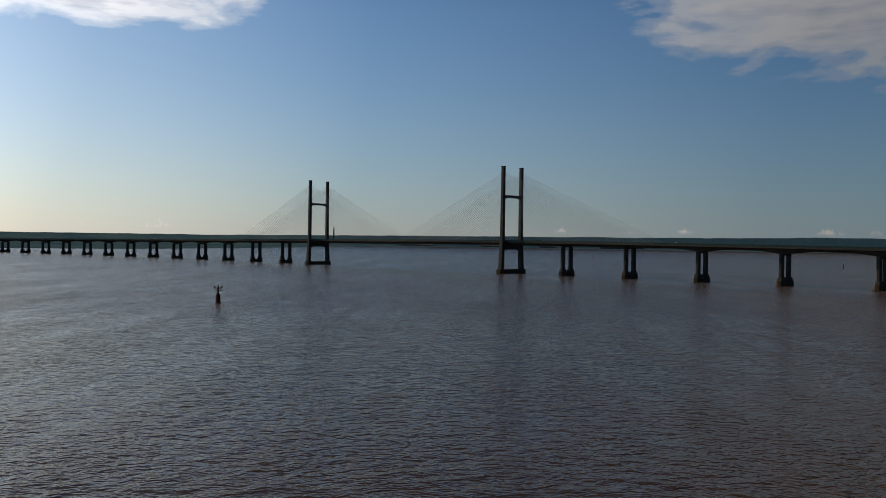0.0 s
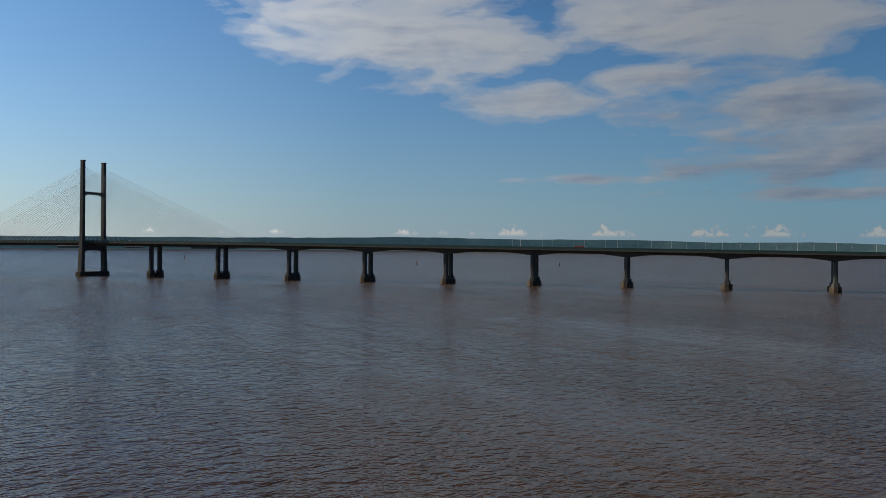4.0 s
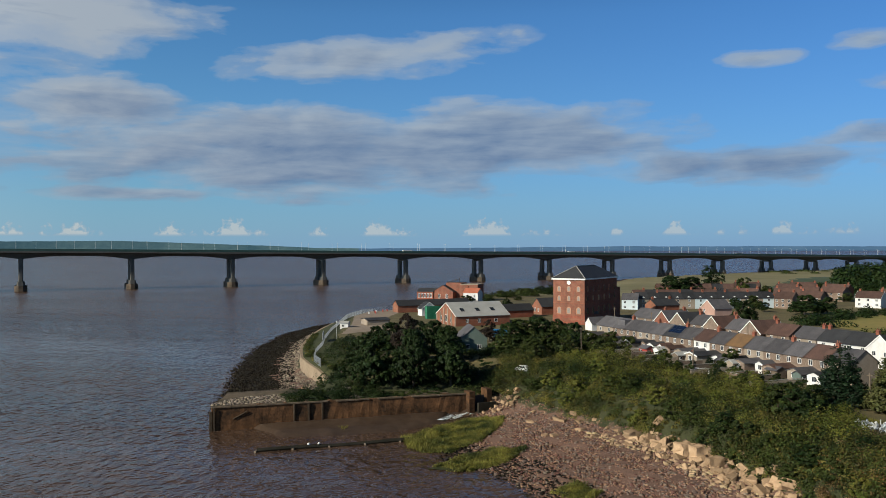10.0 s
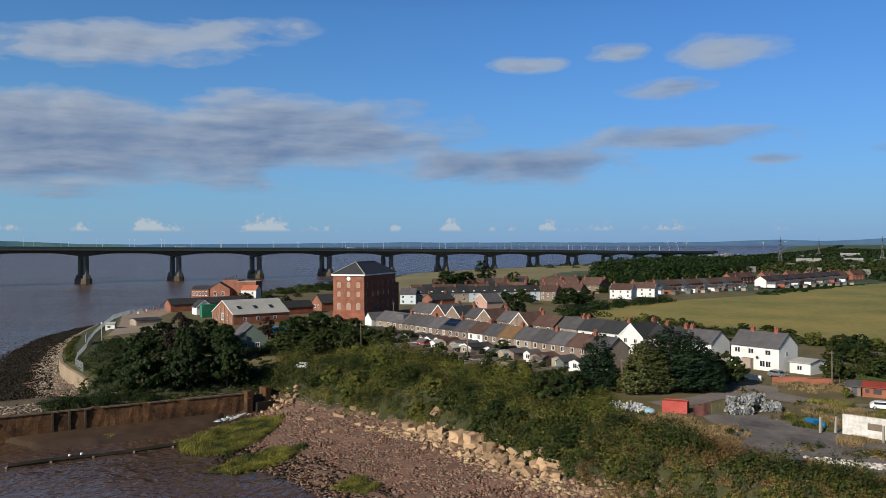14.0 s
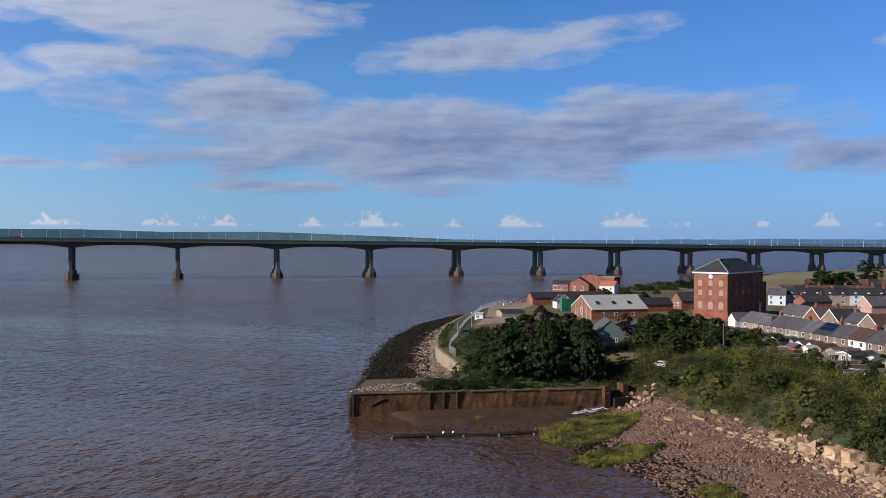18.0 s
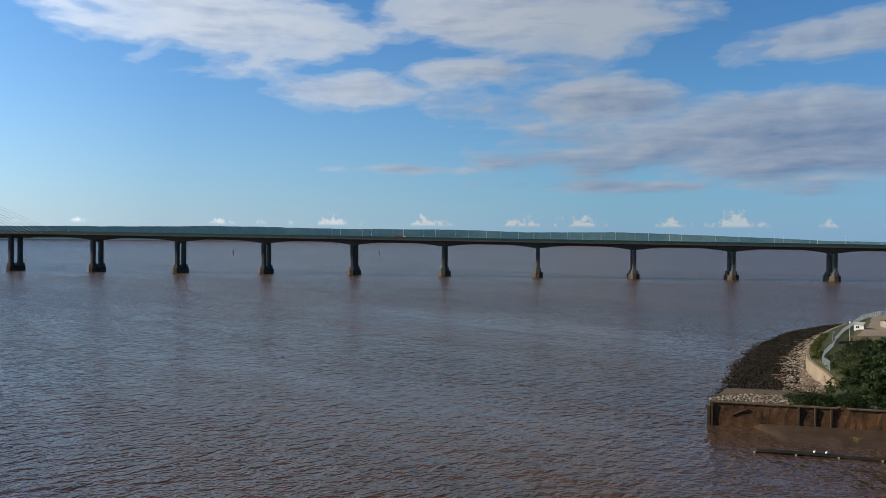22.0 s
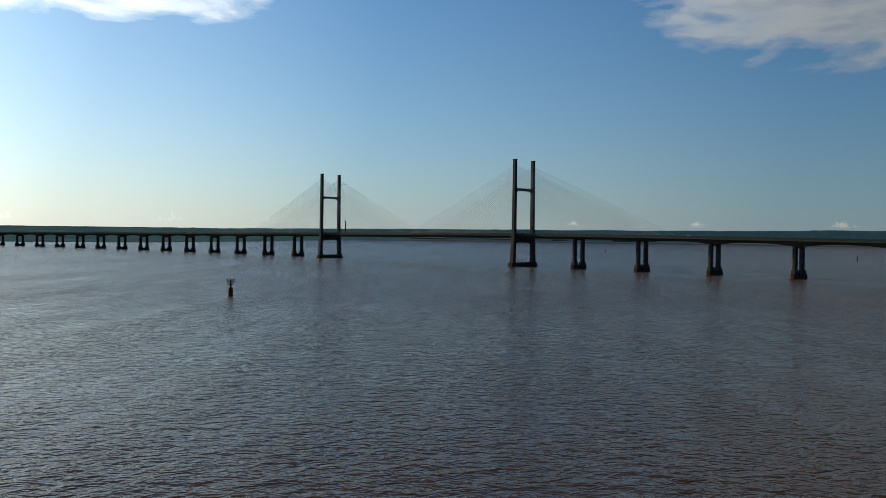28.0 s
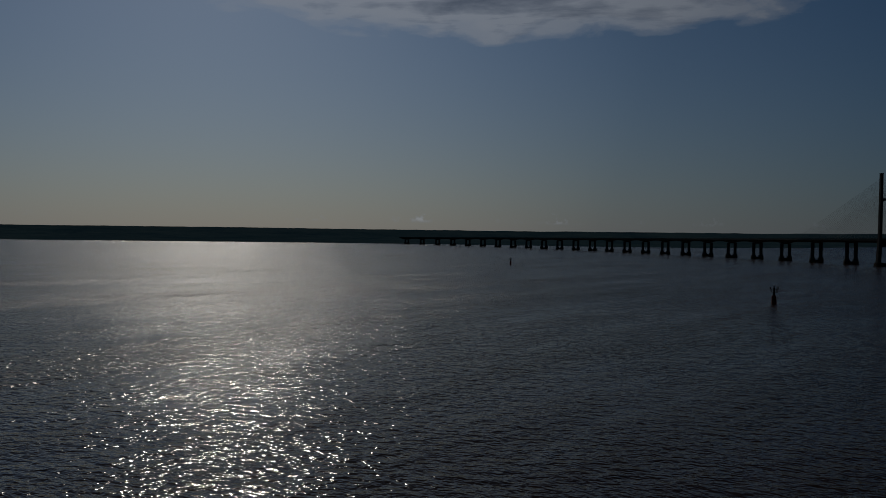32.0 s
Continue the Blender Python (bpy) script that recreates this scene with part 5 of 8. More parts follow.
part("wall", box(bmesh.new(), 0, 9, 9, 18, 0, 12.0), BRICK, ruin)
part("tower", box(bmesh.new(), 0, 9, -1, 9.0, 0, 11.0), BRICK, ruin)
part("flat_roof", box(bmesh.new(), -0.3, 9.3, -1.3, 9.3, 11.0, 11.4), CREAM, ruin, "pale flat roof slab")
rb = bmesh.new()
for k in range(4):
    rod(rb, (0.5, 10 + 2.3 * k, 12.0), (2.5, 11 + 2.2 * k, 14.6 - 0.5 * k), 0.2, 4)
rod(rb, (0.5, 17.5, 12), (0.8, 10, 14.5), 0.2, 4)
part("roof_frame", rb, STEEL_DARK, ruin, "bare dark roof timbers")
house(446, 132.5, -96, 8.5, 7, 5.0, 7.2, WHITE, TILE_RED, "small white cottage with red tiled roof", "cottage", wins=[("f", 2, 2.6, 1.0, 1.3), ("f", 6, 2.6, 1.0, 1.3)], stacks=(1,))
house(366, 73, -49, 14, 8.5, 3.6, 7.0, BRICK_ORANGE, SLATE_DARK, "small orange brick building with dark slate roof beside the pumping house", "lodge", wins=[("l", 2, 1.2, 1.2, 1.6), ("l", 5, 1.2, 1.2, 1.6)])
house(346, 84, -49, 13, 7, 3.0, 5.4, BRICK, SLATE_DARK, "dark-roofed brick store behind the workshop", "store", category="shed")


def container(x, y, rz, L, W, Hh, mat, label, z=None, name="container"):
    """A steel box with ribbed sides, corner posts and doors."""
    c = empty(name, pose(x, y, ground_z(x, y) if z is None else z, 0, 0, rz), label, "container")
    part("body", box(bmesh.new(), 0.05, L - 0.05, 0.05, W - 0.05, 0.1, Hh - 0.08), mat, c)
    bm = bmesh.new()
    n = int(L / 0.4)
    for i in range(n):
        xx = 0.2 + i * (L - 0.4) / n
        box(bm, xx, xx + 0.18, 0.0, W, 0.18, Hh - 0.15)
    part("ribs", bm, mat, c)
    bm = bmesh.new()
    for xx in (0, L - 0.15):
        for yy in (0, W - 0.15):
            box(bm, xx - 0.01, xx + 0.16, yy - 0.01, yy + 0.16, 0, Hh)
    for zz in (0, Hh - 0.16):
        box(bm, 0.15, L - 0.15, -0.01, 0.12, zz, zz + 0.16), box(bm, 0.15, L - 0.15, W - 0.12, W + 0.01, zz, zz + 0.16)
    part("frame", bm, mat, c)
    return c


container(331, 114, -51, 6.1, 2.4, 2.6, GREEN_PAINT, "green ribbed steel container", name="container")
container(331, 114, -51, 6.1, 2.4, 2.6, GREEN_PAINT, "green ribbed steel container stacked on another", z=12.6)
container(352, 84, -51, 6.1, 2.4, 2.6, GREEN_PAINT, "green ribbed steel container behind the workshop")
container(352, 84, -51, 6.1, 2.4, 2.6, GREEN_PAINT, "green ribbed steel container stacked behind the workshop", z=12.6)
house(296.4, 126, -50, 9, 8, 1.9, 2.5, CREAM, SLATE_DARK, "low shed with black felt roof on the wharf", "wharf_store", category="shed")
house(287.2, 133.1, -80, 3.1, 2.6, 2.4, 2.9, WHITE, METAL_ROOF, "small white cabin inside the fence", "cabin", category="shed", wins=[("f", 0.6, 1.0, 1.2, 0.9)])
house(230.4, 61.5, 25, 11, 7.4, 3.8, 7.0, GREYGREEN, SLATE, "grey-green boarded house with slate roof among trees", "boarded_house", wins=[("l", 1.4, 1.0, 1.1, 1.3), ("l", 4.6, 1.0, 1.1, 1.3)])
house(236.5, 70.5, 128, 4.5, 3.0, 2.0, 2.7, TRIM, METAL_ROOF, "white framed conservatory with glass roof", "conservatory", category="shed", wins=[("f", 0.3, 0.6, 1.2, 1.2), ("f", 1.7, 0.6, 1.2, 1.2), ("f", 3.1, 0.6, 1.2, 1.2)])

# pale houses beside the pumping house and terrace behind
house(409.8, 43.2, -93, 7.5, 7, 4.8, 7.4, PALEBLUE, SLATE, "pale blue rendered house with slate roof", wins=[("f", 0.9, 2.9, 1.1, 1.3), ("f", 5.0, 2.9, 1.1, 1.3), ("f", 0.9, 0.6, 1.1, 1.3), ("f", 5.0, 0.6, 1.1, 1.3)])
house(300.5, 42, -51, 6, 4.6, 2.5, 4.5, WHITE, SLATE, "white gabled outbuilding in front of the pumping house", "outbuilding", category="shed")

GRID = -141.0
gdx, gdy = math.cos(radians(GRID)), math.sin(radians(GRID))
ndx, ndy = math.cos(radians(GRID + 90)), math.sin(radians(GRID + 90))


def terrace(x, y, rz, widths, W, eave, ridge, walls, roofs, label, group, dormers=False, stacks=True, windows=2, ext=None, seed=1):
    """A row of joined houses, each one a thing of its own."""
    rnd = random.Random(seed)
    cx, sy = math.cos(radians(rz)), math.sin(radians(rz))
    s = 0.0
    out = []
    for i, w in enumerate(widths):
        wall, roof = walls[i % len(walls)], roofs[i % len(roofs)]
        wins = front_windows(w, eave, windows if w > 5 else 1)
        h = house(x + cx * s, y + sy * s, rz, w - 0.02, W, eave, ridge, wall, roof, label, group=group, name="terraced_house", z=10, wins=wins, stacks=(w - 0.6,) if stacks and i % 2 == seed % 2 else (), doors=(w * 0.5 - 0.4,) if windows == 2 else ())
        if dormers:
            bm = gable_walls(1.7, 2.4, 0.2, 1.0)
            d = part("dormer", bm, TRIM, h, "white gabled dormer")
            d.matrix_basis = Matrix.Translation((w / 2 + 1.2, 0.35, eave - 0.05)) @ Matrix.Rotation(math.pi / 2, 4, "Z")
        out.append(h)
        s += w
    return out


# front terrace along the lane, its backs to the shore
rowB = terrace(272, 36.5, GRID, [9.5, 6.5, 6.5, 6.5, 6.5, 6.5, 6.5, 6.5, 6.5, 6.5, 6.5, 6.5, 6.5, 6.5, 6.5], 7.2, 4.9, 7.4, [CREAM, STONE, STONE, CREAM, STONE, STONE, STONE, WHITE, STONE, STONE, CREAM, STONE, STONE, STONE, CREAM], [SLATE, SLATE, SLATE, SLATE, SLATE, SLATE_DARK, SLATE, TILE_BROWN, SLATE, TILE_LICHEN, SLATE, SLATE, SLATE, TILE_BROWN, SLATE], "two-storey terraced house with slate roof and brick chimney", "front terrace")
panels = bmesh.new()
for i in range(4):
    for j in range(2):
        x0, y0 = 0.6 + 1.35 * i, 0.9 + 1.25 * j
        sl = 2.5 / 3.6
        q = [panels.verts.new(p) for p in ((x0, y0, 4.9 + y0 * sl + 0.26), (x0 + 1.25, y0, 4.9 + y0 * sl + 0.26), (x0 + 1.25, y0 + 1.15, 4.9 + (y0 + 1.15) * sl + 0.26), (x0, y0 + 1.15, 4.9 + (y0 + 1.15) * sl + 0.26))]
        panels.faces.new(q)
part("solar_panels", panels, material("solar_cells", (0.006, 0.012, 0.035), (0.01, 0.02, 0.05), 2, 0.15), rowB[5], "dark blue solar panels")
bm = bmesh.new()
box(bm, 1.0, 5.4, 0.8, 3.6, 5.4, 7.3)
part("dormer", bm, SLATE, rowB[1], "flat-roofed slate-hung dormer")
rnd = random.Random(5)
for i, (s0, depth, w, mat, roof) in enumerate(((9, 7, 4.5, CREAM, TILE_BROWN), (15, 8.5, 5.5, WHITE, SLATE), (24, 9, 5.5, CREAM, SLATE), (33, 6, 4.0, WHITE, SLATE), (41, 7, 4.5, STONE, TILE_BROWN), (47.5, 8, 4.6, CREAM, SLATE), (54, 10.5, 6.0, CREAM, SLATE_DARK), (62, 8, 5.0, WHITE, SLATE), (70, 8, 5.0, STONE, SLATE), (80, 8, 5.0, STONE, TILE_BROWN), (1, 7, 5.0, WHITE, SLATE), (87, 7, 4.5, CREAM, SLATE), (93.5, 8, 4.5, WHITE, SLATE_DARK), (19.5, 5.5, 3.2, BRICK, SLATE_DARK), (29, 5, 3.4, STONE, SLATE_DARK), (37, 5, 3.2, WHITE, TILE_BROWN), (51.5, 5, 2.6, BRICK, SLATE), (67, 5, 2.8, CREAM, SLATE_DARK), (75.5, 5, 3.2, WHITE, SLATE))):
    # lean-to and gabled rear extensions towards the shore
    depth_out = depth * 0.75
    px, py = 272 + gdx * s0 - ndx * depth_out, 36.5 + gdy * s0 - ndy * depth_out
    house(px + gdx * w, py + gdy * w, GRID + 90, depth * 0.75 - 0.1, w * 0.85, 2.1, 2.8, mat, roof, "single-storey gabled rear extension of a terraced house", "rear_extension", z=10, wins=[("l", w * 0.3, 0.8, 1.3, 1.2)], category="extension", fascia=i in (2, 6))

# second row with cross gables
C0 = (311, 26)
for i, (s0, L, wall, roof, kind) in enumerate(((0, 15, STONE, SLATE, "long"), (15.5, 8, BRICK, SLATE, "gable"), (24, 8, STONE, SLATE_DARK, "gable"), (32.5, 8, STONE, SLATE, "long"), (41, 8, STONE, TILE_BROWN, "gable"), (49.5, 8, STONE, SLATE, "long"), (58, 8, STONE, TILE_BROWN, "gable"), (66.5, 9, STONE, TILE_BROWN, "long"), (77, 8, CREAM, SLATE, "long"), (85.5, 8, WHITE, SLATE_DARK, "long"), (94, 8, WHITE, SLATE_DARK, "long"), (102.5, 8, WHITE, SLATE_DARK, "gable"), (111, 10, STONE, SLATE_DARK, "long"), (121.5, 9, WHITE, SLATE, "long"))):
    px, py = C0[0] + gdx * s0 - ndx * 3.5, C0[1] + gdy * s0 - ndy * 3.5
    if kind == "long":
        house(px, py, GRID, L, 7.4, 4.9, 7.6, wall, roof, "two-storey village house with slate roof and brick chimneys", z=10, wins=front_windows(L, 4.9, 3 if L > 10 else 2), stacks=(0.7,) if i % 2 else (L - 0.7,), group="second row")
    else:
        px, py = px - ndx * 1.5, py - ndy * 1.5
        house(px + gdx * L, py + gdy * L, GRID + 90, 10, L, 4.7, 8.0, wall, roof, "village house with gable and pale bargeboards towards the terrace", z=10, wins=[("l", 1.6, 3.0, 1.1, 1.2), ("l", 5.0, 3.0, 1.1, 1.2), ("l", 1.6, 0.7, 1.1, 1.3), ("l", 5.0, 0.7, 1.1, 1.3)], stacks=(9,), group="second row", fascia=True)
house(377, 25, GRID + 90, 12, 8.5, 4.2, 6.6, BRICK_ORANGE, SLATE_DARK, "orange-red brick house with dark roof", wins=[("l", 1.5, 1, 1.1, 1.3), ("f", 3, 1, 1.1, 1.3)], stacks=(1.0, 10))
house(364, 1, GRID + 90, 9, 9, 4.2, 7.6, PINK, SLATE, "pink rendered gabled house", wins=[("l", 2, 2.6, 1.1, 1.2)], fascia=True)

# long cream terrace with dormers behind
terrace(413, 36, -68, [5.6] * 12, 7.5, 5.0, 7.7, [CREAM, CREAM, PALEBLUE], [SLATE_DARK], "cream terraced cottage with gabled dormers and dark roof", "dormered terrace", dormers=True, windows=1)

terrace(441, 40, -70, [6.2] * 9, 7.5, 4.9, 7.6, [STONE, CREAM, BRICK], [TILE_BROWN, SLATE_DARK, TILE_BROWN], "terraced village house with dark tiled roof", "middle terrace", windows=1, seed=4)
terrace(521, 34, -76, [6.5] * 9, 7.5, 4.9, 7.6, [BRICK, STONE, WHITE], [TILE_BROWN, TILE_BROWN, SLATE_DARK], "terraced village house with brown tiled roof and brick chimney", "back terrace", windows=1, seed=5)

# the white house by the lane
wh = house(204.1, -57.2, GRID, 12.5, 7.4, 5.5, 8.4, WHITE, SLATE, "white-rendered two-storey house with slate roof beside the lane", z=10, stacks=(3.4, 9.6), wins=[("f", 1.0, 3.6, 1.5, 1.2), ("f", 4.6, 3.6, 1.5, 1.2), ("f", 9.0, 3.6, 1.5, 1.2), ("f", 0.8, 0.8, 1.3, 1.5), ("f", 7.6, 0.8, 1.4, 1.5), ("f", 9.1, 0.8, 1.4, 1.5), ("r", 2.6, 3.4, 0.9, 1.1)], doors=(4.6,), fascia=False)
part("porch", box(bmesh.new(), 3.6, 6.0, -1.2, 0, 0, 2.6), CREAM, wh, "cream porch")
dish = bmesh.new()
rod(dish, (7.1, -0.25, 2.9), (7.1, -0.32, 2.9), 0.34, 10)
rod(dish, (7.1, -0.25, 2.9), (7.1, 0.0, 2.8), 0.04, 4)
part("satellite_dish", dish, STEEL_DARK, wh, "dark satellite dish")
house(194.6, -67.5, GRID, 5.0, 6.5, 2.5, 3.1, WHITE, METAL_ROOF, "single-storey white lean-to beside the white house", "lean_to", z=10, wins=[("f", 1.8, 0.8, 1.2, 1.1)], category="extension")
house(222, -43, GRID, 11, 7, 4.9, 7.6, WHITE, SLATE_DARK, "white gabled house with dark slate roof and brick chimney", z=10, stacks=(1.0,), wins=front_windows(11, 4.9, 2) + [("r", 2.5, 3.0, 1.0, 1.1)], fascia=True)
garage = house(176.4, -40.6, -128, 5.4, 3.6, 2.1, 2.35, CREAM, TILE_LICHEN, "small flat-roofed brick garage under conifers", "garage", z=10, category="garage", wins=[("f", 0.5, 0.6, 1.8, 1.2)])

# far rows across the field
for k, (x, y, rz, L, wall, roof, g) in enumerate(((455, -64, -120, 12, WHITE, TILE_BROWN, True), (472, -77, -115, 14, WHITE, TILE_BROWN, True), (552, -33, -120, 14, BRICK, TILE_BROWN, False), (508, -54, -128, 13, STONE, TILE_BROWN, False), (497, -40, -100, 12, STONE, TILE_BROWN, False), (478, -28, -110, 14, BRICK, TILE_BROWN, False), (470, -8, -110, 12, CREAM, TILE_BROWN, False), (452, -38, -118, 11, STONE, TILE_BROWN, False), (438, -26, -118, 9, STONE, TILE_BROWN, False), (560, -60, -125, 16, BRICK, TILE_BROWN, False), (585, -10, -100, 16, BRICK, TILE_BROWN, False), (600, -45, -110, 16, CREAM, TILE_BROWN, False))):
    house(x, y, rz, L, 8, 4.9, 7.8, wall, roof, "village house with brown tiled roof beyond the terraces" if not g else "white gabled village house with brown tiled roof beside the field", z=ground_z(x, y), wins=front_windows(L, 4.9, 3) + [("l", 3, 3, 1.1, 1.2)], stacks=(1, L - 1), fascia=g)
terrace(496, -94, -49, [7.0] * 13, 8, 4.9, 7.4, [BRICK, WHITE, STONE], [TILE_BROWN, SLATE, TILE_BROWN], "terraced house with long garden facing the field", "far terrace", seed=8)
terrace(568, -182, -41, [7.5] * 18, 8, 4.6, 7.2, [WHITE, BRICK, CREAM], [TILE_BROWN, SLATE_DARK], "far terraced house with white rear extension", "far terrace by the pasture", seed=9)
for x0, y0, rz, w, count in ((496, -94, -49, 7.0, 13), (568, -182, -41, 7.5, 18)):
    dx, dy = math.cos(radians(rz)), math.sin(radians(rz))
    for i in range(count):
        deep, wide = 5.5 + 1.5 * ((i * 5) % 3), 3.0 + 0.5 * (i % 2)
        s0 = i * w + 1.2 + wide
        house(x0 + dx * s0 + dy * deep, y0 + dy * s0 - dx * deep, rz + 90, deep - 0.1, wide, 2.5, 3.7, (WHITE, WHITE, CREAM, BRICK)[(i * 3) % 4], (SLATE, SLATE_DARK, TILE_BROWN)[i % 3], "single-storey rear extension of a far terraced house", "rear_extension", z=10 if rz == -49 else 10, category="extension", group="far extensions")
    for i in range(0, count, 2):
        s0 = i * w + 5.5
        house(x0 + dx * s0 + dy * 14, y0 + dy * s0 - dx * 14, rz + 90, 3.0, 2.4, 1.9, 2.5, (TIMBER, CREAM, GREYGREEN)[i % 3], SLATE, "small garden shed behind a far terrace", "garden_shed", category="shed", group="garden sheds")
for k, (x, y) in enumerate(((690, -205), (712, -228), (735, -255), (755, -280), (780, -310), (800, -335), (664, -192), (700, -262), (725, -290), (640, -180))):
    house(x, y, -45 - (k % 3) * 8, 15, 9, 5.2, 8.6, BRICK, TILE_BROWN, "far red brick house with brown roof near the wood", z=ground_z(x, y), wins=front_windows(15, 5, 3), stacks=(1, 14))


# ---- the shore: old dock wall, sea wall, stones ----
OLD_WALL = material("weathered_dock_brick", (0.016, 0.011, 0.007), (0.17, 0.082, 0.036), 0.22, 0.95, 0.6, 2.0, fine=1.6, coords="World")
SLIME = material("tide_slime", (0.012, 0.012, 0.008), (0.035, 0.03, 0.02), 0.3, 0.6, 0.6, 2.0, coords="World")
JX, JY, JA = 157.6, 103.2, math.degrees(math.atan2(55.9 - 103.2, 193.4 - 157.6))
dock = empty("dock_wall", pose(JX, JY, 0, 0, 0, JA), "old stained brick dock wall with timber posts", "wall")
JL = 59.5
n = 60
verts, faces = [], []
rng = np.random.RandomState(4)
for i in range(n + 1):
    x = JL * i / n
    zt = 5.0 - 0.4 * (x / JL) + 0.12 * rng.normal()
    lean = 0.25
    for y, z in ((0, -1.2), (0.0, 2.1 + 0.3 * math.sin(x * 0.5)), (lean, zt), (1.5, zt + 0.02), (1.5, -1.2)):
        verts.append((x + 0.04 * rng.normal() * (0 < i < n), y + 0.04 * rng.normal(), z))
for i in range(n):
    for k in range(5):
        j = (k + 1) % 5
        faces.append((i * 5 + k, i * 5 + j, (i + 1) * 5 + j, (i + 1) * 5 + k))
faces += [tuple(range(5)), tuple(range(n * 5, n * 5 + 5))[::-1]]
o = from_arrays("wall", verts, faces, [OLD_WALL, SLIME], dock)
for p in o.data.polygons:
    if p.center.z < 1.9 and p.normal.y < 0.5:
        p.material_index = 1
cop = bmesh.new()
x = 0.0
while x < JL - 0.5:
    w = random.uniform(1.2, 2.6)
    if random.random() > 0.25:
        box(cop, x, min(x + w - 0.08, JL), 0.0, 0.9, 4.9 - 0.4 * x / JL, 5.16 - 0.4 * x / JL)
    x += w
part("coping", cop, material("coping_stone", (0.06, 0.045, 0.03), (0.19, 0.14, 0.095), 0.4, 0.9), dock, "broken pale coping stones")
DARK_TIMBER = material("tarred_timber", (0.03, 0.022, 0.015), (0.1, 0.07, 0.045), 0.8, 0.9, 0.4)
for x in (0.3, 17.5, 20.7, 23.8):
    part("post", box(bmesh.new(), x, x + 0.34, -0.25, 0.1, -1.0, 4.85), DARK_TIMBER, dock, "dark timber fender post")
part("end_post", box(bmesh.new(), -0.5, 0.1, -0.2, 0.5, -1.5, 4.2), DARK_TIMBER, dock)
brace = rod(bmesh.new(), (4.5, -0.05, 2.4), (7.5, -0.1, 3.9), 0.14, 5)
part("brace", brace, DARK_TIMBER, dock)
# apron behind the wall
sheet("dock_apron", [(158.6, 104.2), (192, 60.5), (200, 66), (190, 84), (185, 94), (188, 99), (178, 112)], material("mossy_apron", (0.03, 0.028, 0.016), (0.15, 0.112, 0.075), 0.15, 0.95, 0.5, 2.0, fine=0.9, coords="World"), "mossy apron of grass and stone behind the dock wall", "ground", 4.62, ragged=0.3)

# gate piers and sluice at the dock's head
sl = empty("sluice", pose(192.6, 56.4, 0, 0, 0, JA + 8), "ruined brick sluice piers with concrete apron walls", "wall")
for x0, x1, y0, y1, z1 in ((0, 1.6, -1.2, 1.6, 5.3), (5.0, 6.4, -0.8, 2.2, 5.6)):
    part("pier", box(bmesh.new(), x0, x1, y0, y1, -0.5, z1, 0.06), OLD_WALL, sl)
part("step_wall", box(bmesh.new(), -0.8, 0.6, -2.6, -1.2, -0.5, 4.0), OLD_WALL, sl)
part("side_wall", box(bmesh.new(), 1.0, 5.6, -4.0, -3.2, -0.5, 3.0), SLIME, sl)
part("gate", box(bmesh.new(), 1.6, 5.0, 0.6, 0.9, -0.5, 4.0), STEEL_DARK, sl, "dark sluice gate")
foam = bmesh.new()
rnd = random.Random(2)
for k in range(60):
    x, y = 181.5 + rnd.uniform(0, 8.5), 0
    y = 62.5 - (x - 176) * 0.52 + rnd.gauss(0, 1.0)
    r = rnd.uniform(0.1, 0.4)
    res = bmesh.ops.create_icosphere(foam, subdivisions=1, radius=r, matrix=Matrix.Translation((x, y, 0.35 + 0.03 * (x - 176))) @ Matrix.Rotation(-0.48 + rnd.uniform(-0.4, 0.4), 4, "Z") @ Matrix.Diagonal((2.4, 0.7, 0.22, 1)))
tagged(part("outfall_foam", foam, material("white_water", (0.6, 0.66, 0.66), (0.75, 0.79, 0.78), 1.5, 0.5, 0.4), smooth=True), "white foaming outfall water below the sluice", "water", kind="stuff")

MUD_RIM = [(164.0, 97.0), (191.2, 60.6), (182, 58.5), (172, 63.5), (163, 74), (157.5, 86)]
us = np.arange(154, 194, 0.8)
vs = np.arange(56, 100, 0.8)
MX, MY = np.meshgrid(us, vs)
mp = np.stack([MX.ravel(), MY.ravel()], 1)
rim = np.array(MUD_RIM, float)
edge = np.full(len(mp), 1e9)
for p, q in zip(rim, np.roll(rim, -1, 0)):
    d = q - p
    edge = np.minimum(edge, np.hypot(*(mp - p - np.clip(((mp - p) @ d) / (d @ d), 0, 1)[:, None] * d).T))
inside = np.zeros(len(mp), bool)
for p, q in zip(rim, np.roll(rim, -1, 0)):
    if p[1] != q[1]:
        inside ^= ((p[1] > mp[:, 1]) != (q[1] > mp[:, 1])) & (mp[:, 0] < (q[0] - p[0]) * (mp[:, 1] - p[1]) / (q[1] - p[1]) + p[0])
edge = np.where(inside, edge, -edge)
wallward = 1 - np.clip(((mp[:, 0] - 157.6) * 0.797 + (mp[:, 1] - 103.2) * 0.603) / -16.0, 0, 1)
rough_mud = np.array([noise.noise(Vector((x * 0.3, y * 0.3, 2))) + 0.4 * noise.noise(Vector((x * 1.1, y * 1.1, 5))) for x, y in mp])
mz = np.clip(edge, -4, 3) * 0.16 + 0.25 * rough_mud + 0.7 * wallward * (edge > 0)
k = len(us)
mud_faces = [(a, a + 1, a + k + 1, a + k) for r in range(len(vs) - 1) for a in range(r * k, r * k + k - 1) if max(edge[a], edge[a + k + 1]) > -3]
tagged(from_arrays("mud_bank", np.column_stack([mp, mz]).tolist(), mud_faces, MUD, smooth=True), "wet brown mud bank at the foot of the dock wall", "mud", kind="structure")

